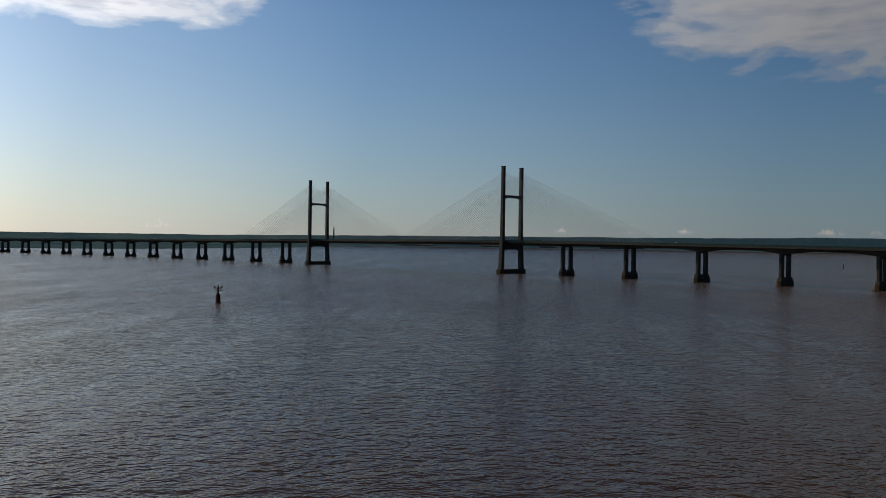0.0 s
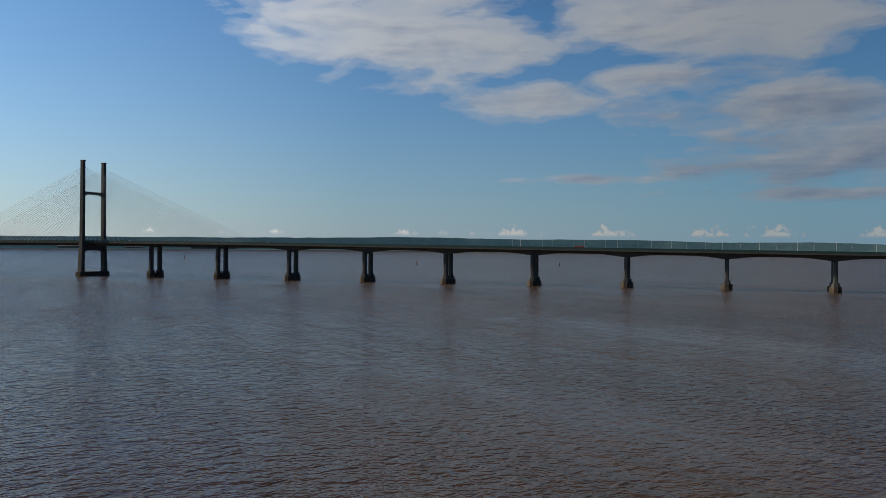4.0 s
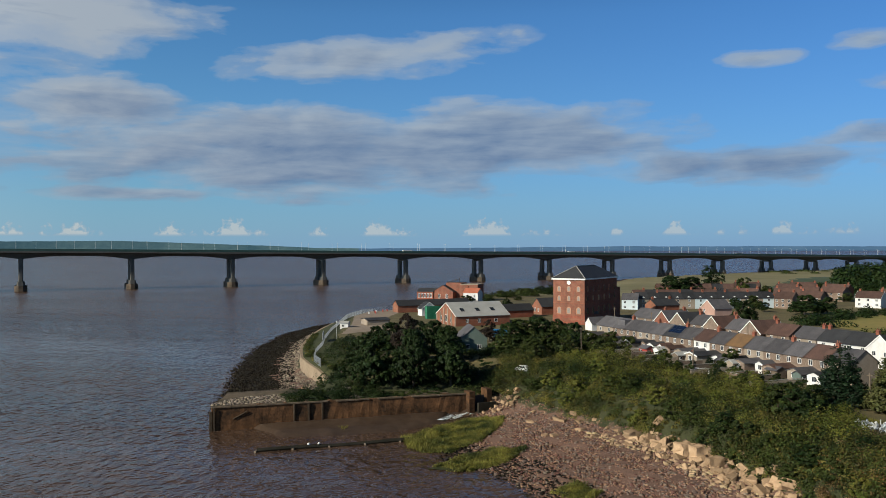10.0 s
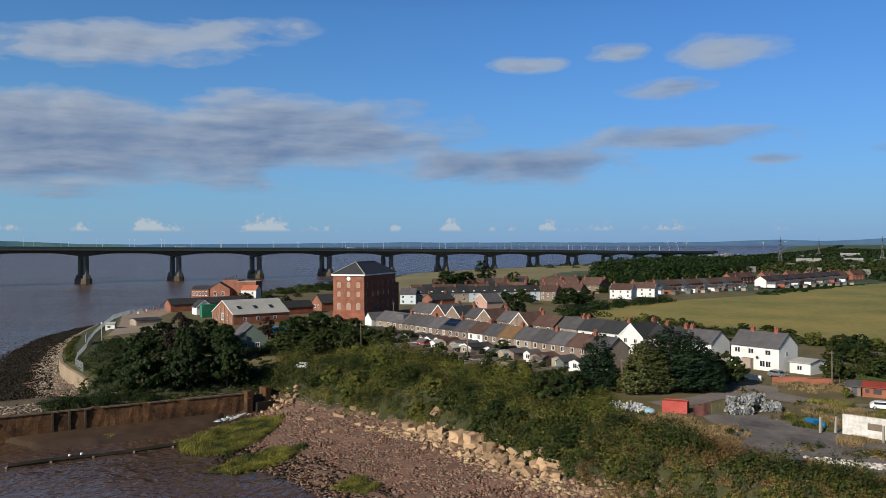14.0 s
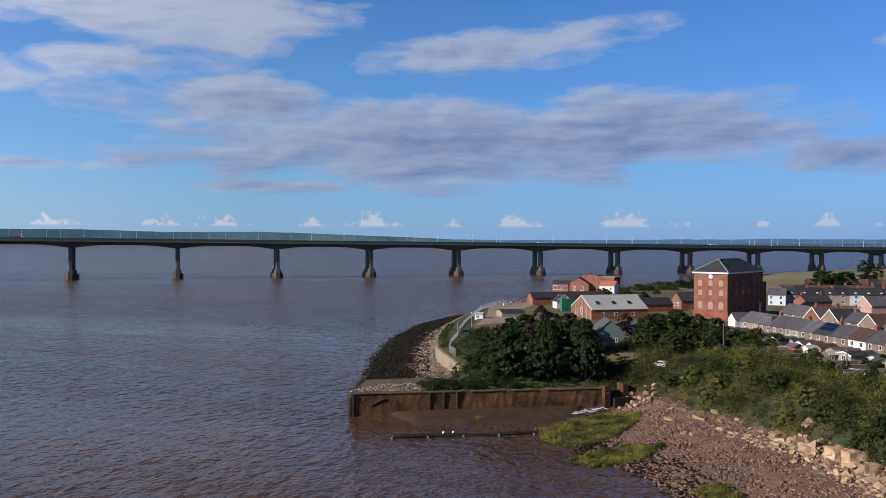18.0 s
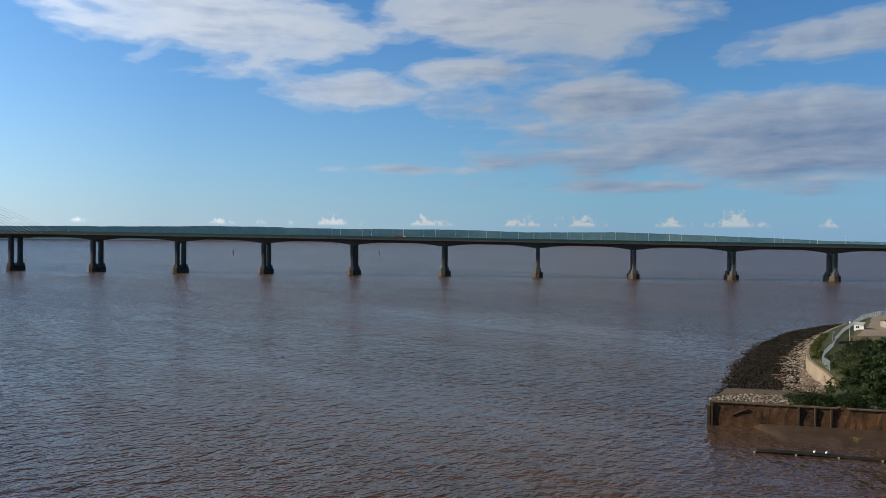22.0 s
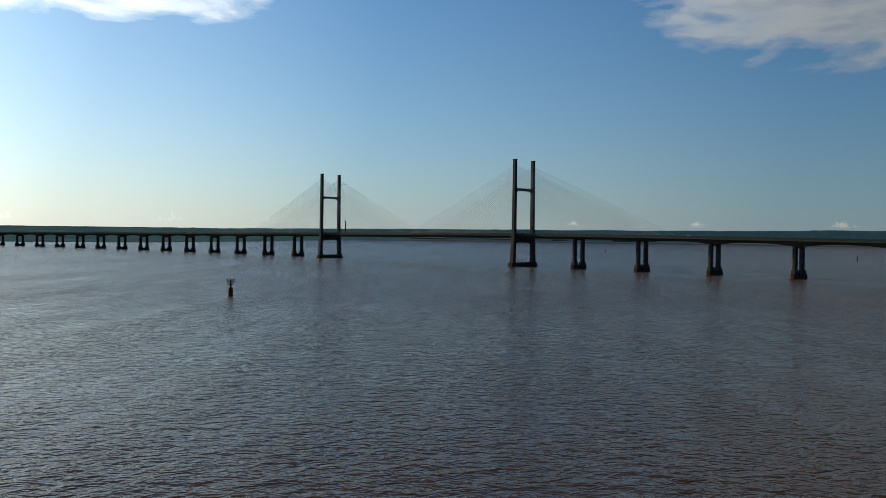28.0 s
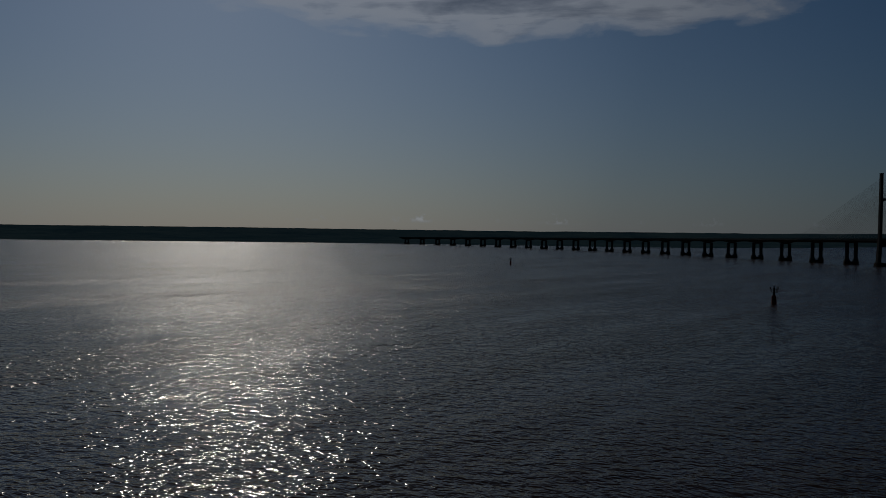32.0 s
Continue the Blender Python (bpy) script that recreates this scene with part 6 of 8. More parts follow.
# low pipe on sleepers across the mud
pipe = empty("outfall_pipe", Matrix.Identity(4), "dark weed-hung outfall pipe across the mud", "pipe")
pb = bmesh.new()
pp = [Vector((144.3 + 19.2 * f, 84.5 - 27.4 * f, 0.25 + 0.12 * math.sin(f * 9))) for f in (i / 14 for i in range(15))]
last = None
for i, c in enumerate(pp):
    ring = [pb.verts.new(c + 0.42 * (math.cos(q * 0.7854) * Vector((0.82, 0.57, 0)) + math.sin(q * 0.7854) * Vector((0, 0, 1)))) for q in range(8)]
    if last:
        for q in range(8):
            pb.faces.new((last[q], last[(q + 1) % 8], ring[(q + 1) % 8], ring[q]))
    if i in (0, len(pp) - 1):
        pb.faces.new(ring)
    last = ring
part("pipe", pb, SLIME, pipe)
for k in range(0, 15, 3):
    part("sleeper", box(bmesh.new(), pp[k].x - 0.7, pp[k].x + 0.7, pp[k].y - 0.2, pp[k].y + 0.2, -0.5, 0.3), TIMBER, pipe)
for k, f in enumerate((0.3, 0.36)):
    g = bmesh.new()
    bmesh.ops.create_icosphere(g, subdivisions=2, radius=0.28, matrix=Matrix.Translation((144.3 + 19.2 * f, 84.5 - 27.4 * f, 0.85)) @ Matrix.Diagonal((1.5, 1, 0.9, 1)))
    tagged(part("float", g, TRIM, smooth=True), "small white mooring float on the pipe", "float", "white floats")

# curved concrete sea wall with a fence on the bank
SEA_WALL = [(196.5, 93.8), (201.5, 97.2), (208, 102.6), (216, 109.5), (227, 117.3), (240, 124.5), (256, 132.3), (283, 143.4), (310, 152), (338, 159.5)]
verts, faces = [], []
for i, (x, y) in enumerate(SEA_WALL):
    a, b = SEA_WALL[max(i - 1, 0)], SEA_WALL[min(i + 1, len(SEA_WALL) - 1)]
    d = Vector((b[0] - a[0], b[1] - a[1])).normalized()
    nrm = Vector((-d.y, d.x))
    if nrm.dot(Vector((-1, 0.6))) < 0:
        nrm = -nrm
    top = (4.4, 5.6, 6.5)[i] if i < 3 else 6.8
    for off, z in ((0.9, 1.6), (0.35, top - 0.4), (0.55, top - 0.3), (0.55, top), (-0.3, top), (-0.3, 1.6)):
        verts.append((x + nrm.x * off, y + nrm.y * off, z))
m = 6
for i in range(len(SEA_WALL) - 1):
    for k in range(m):
        j = (k + 1) % m
        faces.append((i * m + k, i * m + j, (i + 1) * m + j, (i + 1) * m + k))
faces += [tuple(range(m)), tuple(range(len(verts) - m, len(verts)))[::-1]]
tagged(from_arrays("sea_wall", verts, faces, material("buff_concrete", (0.2, 0.15, 0.1), (0.34, 0.26, 0.18), 0.2, 0.9, 0.3, fine=1.5, coords="World")), "curved buff concrete sea wall above the stones", "wall", kind="structure")
verts, faces = [], []
for i, (x, y) in enumerate(SEA_WALL[1:]):
    a, b = SEA_WALL[i], SEA_WALL[min(i + 2, len(SEA_WALL) - 1)]
    d = Vector((b[0] - a[0], b[1] - a[1])).normalized()
    nrm = Vector((d.y, -d.x))
    top = (5.6, 6.5)[i] if i < 2 else 6.8
    for off, lift in ((0.25, -0.5), (0.5, 0.12), (2.5, 0.7), (5.0, 1.5), (9.0, 2.6), (13.0, 0.0)):
        px, py = x + nrm.x * off, y + nrm.y * off
        verts.append((px, py, max(top + lift, ground_z(px, py) + 0.1) if 0 < lift else (top + lift if off < 1 else ground_z(px, py) - 0.6)))
for i in range(len(SEA_WALL) - 2):
    for k in range(5):
        faces.append((i * 6 + k, (i + 1) * 6 + k, (i + 1) * 6 + k + 1, i * 6 + k + 1))
tagged(from_arrays("grass_bank", verts, faces, SOIL, smooth=True), "rough grassy bank filled up behind the sea wall", "ground", kind="structure")
FENCE = [(210, 103.2), (217.5, 108.9), (230, 114.5), (243, 118.5), (257, 124.6), (279, 133), (308, 143), (336, 152.3), (361, 156.3), (371, 155), (382, 148)]
fence = empty("palisade_fence", Matrix.Identity(4), "tall grey steel palisade fence along the sea wall", "fence")
PALISADE = material("dull_grey_palisade", (0.24, 0.26, 0.28), (0.34, 0.36, 0.38), 0.8, 0.6)
pale = mesh_of(box(bmesh.new(), -0.035, 0.035, -0.02, 0.02, 0.1, 2.4), "pale", PALISADE)
post_me = mesh_of(box(bmesh.new(), -0.06, 0.06, -0.06, 0.06, -0.3, 2.5), "post", PALISADE)
count = 0
for (x0, y0), (x1, y1) in zip(FENCE, FENCE[1:]):
    d = math.hypot(x1 - x0, y1 - y0)
    ang = math.atan2(y1 - y0, x1 - x0)
    za, zb = max(ground_z(x0, y0), 6.8), max(ground_z(x1, y1), 6.8)
    rails = bmesh.new()
    for h in (0.5, 2.0):
        rod(rails, (x0, y0, za + h), (x1, y1, zb + h), 0.04, 4)
    part("rail", rails, PALISADE, fence)
    k = int(d / 0.32)
    joined_v, joined_l = [], []
    for i in range(k):
        f = i / k
        x, y, z = x0 + (x1 - x0) * f, y0 + (y1 - y0) * f, za + (zb - za) * f
        if i % 9 == 0:
            q = new("post", post_me)
        else:
            q = new("pale", pale) if count < 300 else None
            count += 1
        if q:
            q.parent = fence
            q.matrix_basis = Matrix.Translation((x, y, z)) @ Matrix.Rotation(ang, 4, "Z")
        else:
            c = np.array([(sx, sy, sz) for sz in (0.1, 2.4) for sx, sy in ((-0.035, -0.02), (0.035, -0.02), (0.035, 0.02), (-0.035, 0.02))])
            cs, sn = math.cos(ang), math.sin(ang)
            base = len(joined_v)
            joined_v += [(x + cs * a - sn * b, y + sn * a + cs * b, z + e) for a, b, e in c]
            joined_l += [(base, base + 1, base + 5, base + 4), (base + 1, base + 2, base + 6, base + 5), (base + 2, base + 3, base + 7, base + 6), (base + 3, base, base + 4, base + 7)]
    if joined_v:
        tagged(from_arrays("pales", joined_v, joined_l, PALISADE, fence), kind="stuff")
panel = part("sheet_panel", box(bmesh.new(), 0, 7, -0.04, 0.04, 0.2, 2.6), material("white_sheet_metal", (0.6, 0.62, 0.64), (0.7, 0.72, 0.74), 0.5, 0.4), fence, "white sheet-metal fence panel")
panel.matrix_basis = pose(245, 119.6, 9.8, 0, 0, math.degrees(math.atan2(6, 14)))


# ---- stones ----
def stone_base(seed):
    """A small angular stone: a jolted octahedron with its corners cut."""
    bm = bmesh.new()
    bmesh.ops.create_icosphere(bm, subdivisions=1, radius=1.0)
    rnd = random.Random(seed)
    for v in bm.verts:
        v.co *= rnd.uniform(0.72, 1.15)
    v = np.array([q.co[:] for q in bm.verts])
    f = np.array([[q.index for q in p.verts] for p in bm.faces])
    bm.free()
    return v, f


def stones(name, places, sizes, flat, mat, label, seed, floor=-9.0):
    rng = np.random.RandomState(seed)
    z = np.maximum(land_height(places), floor)
    V, F, base = [], [], 0
    shapes = [stone_base(s) for s in range(6)]
    pick = rng.randint(0, 6, len(places))
    for k, (sv, sf) in enumerate(shapes):
        sel = np.where(pick == k)[0]
        if not len(sel):
            continue
        a = rng.uniform(0, 2 * np.pi, len(sel))
        sc = sizes[sel][:, None] * np.column_stack([rng.uniform(0.8, 1.4, len(sel)), rng.uniform(0.6, 1.0, len(sel)), rng.uniform(0.35, 0.8, len(sel)) * flat])
        p = sv[None] * sc[:, None]
        tilt = rng.normal(0, 0.25, len(sel))
        px = p[..., 0] + tilt[:, None] * p[..., 2]
        pz = p[..., 2] - tilt[:, None] * p[..., 0]
        x = px * np.cos(a)[:, None] - p[..., 1] * np.sin(a)[:, None] + places[sel, 0][:, None]
        y = px * np.sin(a)[:, None] + p[..., 1] * np.cos(a)[:, None] + places[sel, 1][:, None]
        zz = pz + (z[sel] + 0.12 * sizes[sel])[:, None]
        V.append(np.stack([x, y, zz], -1).reshape(-1, 3))
        F.append((sf[None] + (np.arange(len(sel)) * len(sv))[:, None, None] + base).reshape(-1))
        base += len(sel) * len(sv)
    return tagged(new(name, quick_mesh(name, np.vstack(V), np.concatenate(F), 3, mat)), label, "stones", kind="stuff")


PINK_STONE = material("pink_shingle_stone", (0.1, 0.052, 0.036), (0.26, 0.145, 0.1), 0.5, 0.9, fine=5, coords="World", island=0.45)
GREY_STONE = material("grey_shingle_stone", (0.08, 0.058, 0.046), (0.21, 0.155, 0.125), 0.5, 0.9, fine=5, coords="World", island=0.4)
REVET = material("limestone_rubble", (0.1, 0.078, 0.058), (0.3, 0.245, 0.19), 0.5, 0.9, fine=5, coords="World", island=0.45)
PALE_STONE = material("pale_sandstone", (0.24, 0.155, 0.09), (0.42, 0.29, 0.175), 0.4, 0.9, 0.5, 3.0, fine=3, vary=0.38)
WEEDY = material("weed_covered_stone", (0.007, 0.006, 0.004), (0.026, 0.021, 0.015), 0.5, 0.85, fine=5, coords="World", island=0.5, spec=0.06)


def near_beach(p):
    return (signed(SHORE, p) > 1.0) & (signed(TOE, p) < 1.0) & (p[:, 1] < 60) & ~((p[:, 0] < 168) & (p[:, 1] > 46))


def north_beach(p):
    return (signed(SHORE, p) > -3) & (signed(TOE, p) < 0.5) & (p[:, 1] > 92) & (p[:, 0] < 430) & (p[:, 1] > 103 - (p[:, 0] - 157) * 0.1)


def inner(p):
    return north_beach(p) & (signed(SHORE, p) > 15)


def outer(p):
    return north_beach(p) & (signed(SHORE, p) < 19)


for n, where, bx, lo, hi, mat, nm, lab, seed in (
    (24000, near_beach, (60, 205, -60, 62), 0.1, 0.33, PINK_STONE, "beach_stones", "pinkish shingle and cobbles on the upper beach", 21),
    (8000, near_beach, (60, 205, -60, 62), 0.12, 0.42, GREY_STONE, "beach_stones", "grey-brown angular beach stones", 22),
    (7500, inner, (160, 430, 90, 200), 0.18, 0.5, REVET, "revetment_stones", "grey revetment stones below the sea wall", 23),
    (13000, outer, (155, 430, 90, 200), 0.18, 0.55, WEEDY, "weeded_stones", "black weed-covered stones at the tide line", 24),
):
    places, rng = scatter(n, where, bx, seed)
    stones(nm, places, rng.uniform(lo, hi, n) * rng.uniform(0.7, 1.2, n), 1.0, mat, lab, seed)


def apron_end(p):
    u = (p[:, 0] - 158.6) * 0.606 - (p[:, 1] - 104.2) * 0.795
    w = (p[:, 0] - 158.6) * 0.795 + (p[:, 1] - 104.2) * 0.606
    return (u > 0.5) & (u < 34) & (w > 3.4 - 0.03 * u) & (w < 12 + 0.06 * u) & (w < 5 + 0.9 * u)


places, rng = scatter(1500, apron_end, (158, 205, 70, 118), 27)
stones("revetment_stones", places, rng.uniform(0.15, 0.5, 1500), 0.9, REVET, "pale rubble washed over the end of the dock apron", 27, floor=4.55)


def lower_beach(p):
    d = signed(SHORE, p)
    return (d > -2.5) & (d < 11) & (p[:, 1] < 50) & (p[:, 0] > 90)


places, rng = scatter(3000, lower_beach, (90, 160, -10, 50), 25)
stones("weeded_stones", places, rng.uniform(0.15, 0.55, 3000), 0.5, WEEDY, "dark wet stones where the beach meets the mud", 25)

TAWNY = material("tawny_stone", (0.2, 0.13, 0.08), (0.36, 0.25, 0.155), 0.5, 0.9, fine=4, coords="World", island=0.4)


def bank_foot(p):
    d = signed(TOE, p)
    return (d > -7) & (d < 0.6) & (p[:, 1] < 40) & (p[:, 0] > 95) & (p[:, 0] < 168)


places, rng = scatter(1500, bank_foot, (95, 190, -45, 40), 26)
stones("rubble_stones", places, rng.uniform(0.2, 0.6, 1500) * rng.uniform(0.6, 1.3, 1500), 1.0, TAWNY, "tawny broken stones below the bank", 26)

# boulders: sandstone blocks fallen from the bank
BLOCKS = []
for s in range(6):
    bm = bmesh.new()
    rnd = random.Random(s + 40)
    for k in range(16):
        bm.verts.new([rnd.choice((-1, 1)) * rnd.uniform(0.62, 1.0) * q for q in (1.0, 0.72, 0.5)])
    bmesh.ops.convex_hull(bm, input=bm.verts)
    bmesh.ops.delete(bm, geom=[v for v in bm.verts if not v.link_faces], context="VERTS")
    bmesh.ops.bevel(bm, geom=bm.edges[:], offset=0.05, segments=1, affect="EDGES")
    BLOCKS.append(mesh_of(bm, "boulder", PALE_STONE))
rnd = random.Random(77)


def boulder(x, y, r, label, dz=0.0, tilt=25):
    o = new("boulder", rnd.choice(BLOCKS))
    o.matrix_basis = Matrix.Translation((x, y, ground_z(x, y) + 0.1 * r + dz)) @ Euler([radians(rnd.uniform(-tilt, tilt)), radians(rnd.uniform(-tilt, tilt)), rnd.uniform(0, 6.28)]).to_matrix().to_4x4() @ Matrix.Diagonal((r, r, r, 1))
    tagged(o, label, "boulder", "fallen boulders")


toe_line = [(187, 37), (179, 27), (169, 17), (159, 6.5), (146, -2.5), (139, -6), (129, -14), (118, -23), (108, -32)]
for k in range(90):
    f = (k / 90) * (len(toe_line) - 1.001)
    i = int(f)
    a, b = toe_line[i], toe_line[i + 1]
    x, y = a[0] + (b[0] - a[0]) * (f - i), a[1] + (b[1] - a[1]) * (f - i)
    off = abs(rnd.gauss(0, 4.0)) - 0.8
    x, y = x - 0.68 * off + rnd.uniform(-1, 1), y + 0.73 * off + rnd.uniform(-1, 1)
    if f < 3.3 and rnd.random() < 0.9:
        continue
    boulder(x, y, rnd.choice((0.3, 0.4, 0.5, 0.6, 0.8, 1.0)) * rnd.uniform(0.7, 1.1), "buff sandstone boulder fallen at the foot of the bank")
for k in range(34):
    x, y = 199 - rnd.uniform(0, 9) , 51 - rnd.uniform(-1, 6)
    boulder(x, y, rnd.uniform(0.5, 1.0), "pale boulder tipped beside the sluice", dz=rnd.uniform(0, 0.5))
for k in range(26):
    x, y = 178 + rnd.uniform(-14, 8), 30 + rnd.uniform(-12, 10)
    if near_beach(np.array([(x, y)]))[0]:
        boulder(x, y, rnd.uniform(0.5, 1.1), "flat tawny slab lying on the shingle", tilt=8)
for k in range(9):
    x, y = 192 + rnd.uniform(-2, 10), 99 + rnd.uniform(-1, 2) + 0.2 * k
    boulder(188 + k * 1.5, 101.5 + k * 0.2, 0.55, "pale concrete block at the foot of the sea wall", dz=0.3)

# a fall of large slabs below the broken bank
for k in range(160):
    f = rnd.random()
    x, y = 166 - 34 * f + rnd.uniform(-1.5, 1.5), 13.5 - 24.5 * f + rnd.uniform(-1.5, 1.5)
    off = abs(rnd.gauss(0, 4.6)) - 1.2
    big = max(0.35, 1.35 - 0.14 * off) * rnd.uniform(0.45, 1.15)
    boulder(x - 0.68 * off, y + 0.73 * off, big, "tawny sandstone slab fallen from the bank", dz=rnd.uniform(0, 0.35), tilt=38)

# rock face where the bank has fallen away: squared beds with deep joints
cliff = empty("rock_face", Matrix.Identity(4), "buff sandstone face standing in the bank", "rock")
for k, (x, y, L, hh, a) in enumerate(((153.6, 3.2, 2.8, 2.7, 40), (150.6, 0.6, 2.9, 3.0, 33), (147.4, -1.6, 2.0, 2.0, 30), (165.8, 13.6, 2.2, 1.7, 44))):
    bm = bmesh.new()
    box(bm, 0, L, 0, 3.0, 0, hh, 0.12)
    bmesh.ops.subdivide_edges(bm, edges=bm.edges[:], cuts=7, use_grid_fill=True)
    for v in bm.verts:
        step = 0.18 * (noise.noise(Vector((k * 3.0, 0, math.floor(v.co.z / 0.55) * 1.7))) + noise.noise(Vector((math.floor(v.co.x / 0.9) * 2.3, k * 5.0, math.floor(v.co.z / 0.55) * 0.9))))
        v.co += Vector(noise.noise_vector(v.co * 0.8 + Vector((k * 9, 0, 0)))) * 0.3 + Vector((0, step * 1.4 + 0.12 * v.co.z, 0))
    o = part("rock_bed", bm, PALE_STONE, cliff)
    o.matrix_basis = pose(x, y, 2.4, 0, 0, a + 180) @ Matrix.Rotation(math.pi, 4, "Z")

# salt-marsh grass on the mud
MARSH = leaf_material("marsh_grass_blades", (0.03, 0.044, 0.009), (0.23, 0.21, 0.04), 0.3, 0.0)


def in_poly(poly):
    q = np.array(poly, float)

    def test(p):
        ins = np.zeros(len(p), bool)
        for a, b in zip(q, np.roll(q, -1, 0)):
            if a[1] != b[1]:
                ins ^= ((a[1] > p[:, 1]) != (b[1] > p[:, 1])) & (p[:, 0] < (b[0] - a[0]) * (p[:, 1] - a[1]) / (b[1] - a[1]) + a[0])
        return ins
    return test


def blades(name, places, tall, lean, mat, label, seed, category="grass", zmin=None):
    """Grass as bent blades, three to a tuft, in one object."""
    rng = np.random.RandomState(seed)
    patch = np.array([noise.noise(Vector((x * 0.25, y * 0.25, seed))) + 0.6 * noise.noise(Vector((x * 0.9, y * 0.9, seed))) for x, y in places])
    keep = patch > (-0.15 if zmin is not None else 0.04)
    places = places[keep]
    places = np.repeat(places, 5, 0) + rng.normal(0, 0.25, (len(places) * 5, 2))
    n = len(places)
    z = land_height(places)
    if zmin is not None:
        z = np.maximum(z, zmin)
    a = rng.uniform(0, 6.28, n)
    h = tall * rng.uniform(0.35, 1.2, n) * np.clip(0.75 + 0.9 * np.repeat(patch[keep], 5), 0.3, 1.4)
    w = 0.04
    dx, dy = np.cos(a), np.sin(a)
    lx, ly = rng.normal(lean, 0.25, n) * h, rng.normal(-lean * 0.4, 0.25, n) * h
    v = np.stack([np.column_stack([places[:, 0] - dx * w, places[:, 1] - dy * w, z - 0.05]), np.column_stack([places[:, 0] + dx * w, places[:, 1] + dy * w, z - 0.05]), np.column_stack([places[:, 0] + lx + dx * w * 0.4, places[:, 1] + ly + dy * w * 0.4, z + h]), np.column_stack([places[:, 0] + lx - dx * w * 0.4, places[:, 1] + ly - dy * w * 0.4, z + h])], 1).reshape(-1, 3)
    return tagged(new(name, quick_mesh(name, v, np.arange(4 * n), 4, mat)), label, category, kind="stuff")


for k, (poly, n, lab) in enumerate((([(162.3, 61.5), (156, 57.5), (153.5, 54), (154.5, 48.5), (163, 45), (174, 44), (183, 45), (185, 53), (176, 57)], 9000, "bright green salt-marsh grass on the mud"), ([(142.5, 48.5), (141.5, 43), (149, 36.5), (158, 34.5), (157, 41), (149, 46)], 4000, "ribbon of green marsh grass beside the mud"), ([(138, 22), (134, 17), (130, 19), (133, 25)], 900, "tuft of green marsh grass among stones"), ([(125, 8), (120, 3), (117, 8), (122, 13)], 900, "tuft of green marsh grass among stones"), ([(166.5, 78), (165, 76), (166.8, 74.6), (168.6, 76)], 160, "small tuft of marsh grass by the dock wall"))):
    xs, ys = [p[0] for p in poly], [p[1] for p in poly]
    places, rng = scatter(n, in_poly(poly), (min(xs), max(xs), min(ys), max(ys)), 60 + k)
    blades("marsh_grass", places, 0.75, 0.35, MARSH, lab, 60 + k, zmin=0.15)
    tufts = places[: max(len(places) // 12, 16)]
    thicket("marsh_tussocks", tufts, rng.uniform(0.5, 1.2, len(tufts)), rng.uniform(0.25, 0.6, len(tufts)), 90, 0.11, MARSH, lab.replace("grass", "grass tussocks"), "grass", 160 + k, sink=-0.1)
    mound = sheet("marsh_mound", poly, material("marsh_turf", (0.02, 0.026, 0.01), (0.06, 0.066, 0.018), 0.3, 0.95, coords="World"), "low turf under the marsh grass", "ground", 0.12 if k < 2 else max(ground_z(*np.mean(poly, 0)), 0.3) + 0.15, ragged=0.7)


# ---- the power pylon and wires ----
PYLON = material("weathered_pylon_steel", (0.1, 0.1, 0.095), (0.15, 0.15, 0.14), 0.5, 0.6)


def lattice_pylon(x, y, height, base, arms, arm_len, rz, label, thick=0.07, z=None):
    """A square lattice tower: four corner legs, crossed bracing in stages, three pairs of arms."""
    p = empty("power_pylon", pose(x, y, ground_z(x, y) if z is None else z, 0, 0, rz), label, "pylon", "power pylons")
    waist = arms[0] * 0.93

    def half(z):
        return base / 2 + (1.1 - base / 2) * min(z / waist, 1) ** 0.85 if z < waist else 1.1 + (0.25 - 1.1) * (z - waist) / (height - waist)

    stages = [0.0]
    while stages[-1] < height - 1:
        stages.append(min(stages[-1] + max(half(stages[-1]) * 1.7, 1.5), height))
    for sx, sy in ((-1, -1), (1, -1), (1, 1), (-1, 1)):
        bm = bmesh.new()
        for a, b in zip(stages, stages[1:]):
            rod(bm, (sx * half(a), sy * half(a), a), (sx * half(b), sy * half(b), b), thick, 4)
        part("leg", bm, PYLON, p)
    corners = [(-1, -1), (1, -1), (1, 1), (-1, 1)]
    for k in range(4):
        (ax, ay), (bx, by) = corners[k], corners[(k + 1) % 4]
        bm = bmesh.new()
        for a, b in zip(stages, stages[1:]):
            ha, hb = half(a), half(b)
            rod(bm, (ax * ha, ay * ha, a), (bx * hb, by * hb, b), thick * 0.6, 3)
            rod(bm, (bx * ha, by * ha, a), (ax * hb, ay * hb, b), thick * 0.6, 3)
            rod(bm, (ax * hb, ay * hb, b), (bx * hb, by * hb, b), thick * 0.6, 3)
        part("bracing", bm, PYLON, p)
    for z0, L in zip(arms, arm_len):
        for s in (-1, 1):
            bm = bmesh.new()
            h = half(z0)
            for yy in (-h, h):
                rod(bm, (s * h, yy, z0), (s * L, 0, z0 + 0.3), thick * 0.7, 3)
                rod(bm, (s * h, yy, z0 + 1.5), (s * L, 0, z0 + 0.3), thick * 0.7, 3)
                for f in (0.25, 0.5, 0.75):
                    rod(bm, (s * (h + (L - h) * f), yy * (1 - f), z0 + 0.3 * f), (s * (h + (L - h) * f), yy * (1 - f), z0 + 1.5 - 1.2 * f), thick * 0.5, 3)
            arm = part("crossarm", bm, PYLON, p)
            part("insulator", rod(bmesh.new(), (s * L, 0, z0 + 0.2), (s * L, 0, z0 - 1.5), 0.14, 6), STEEL_DARK, arm)
    return p


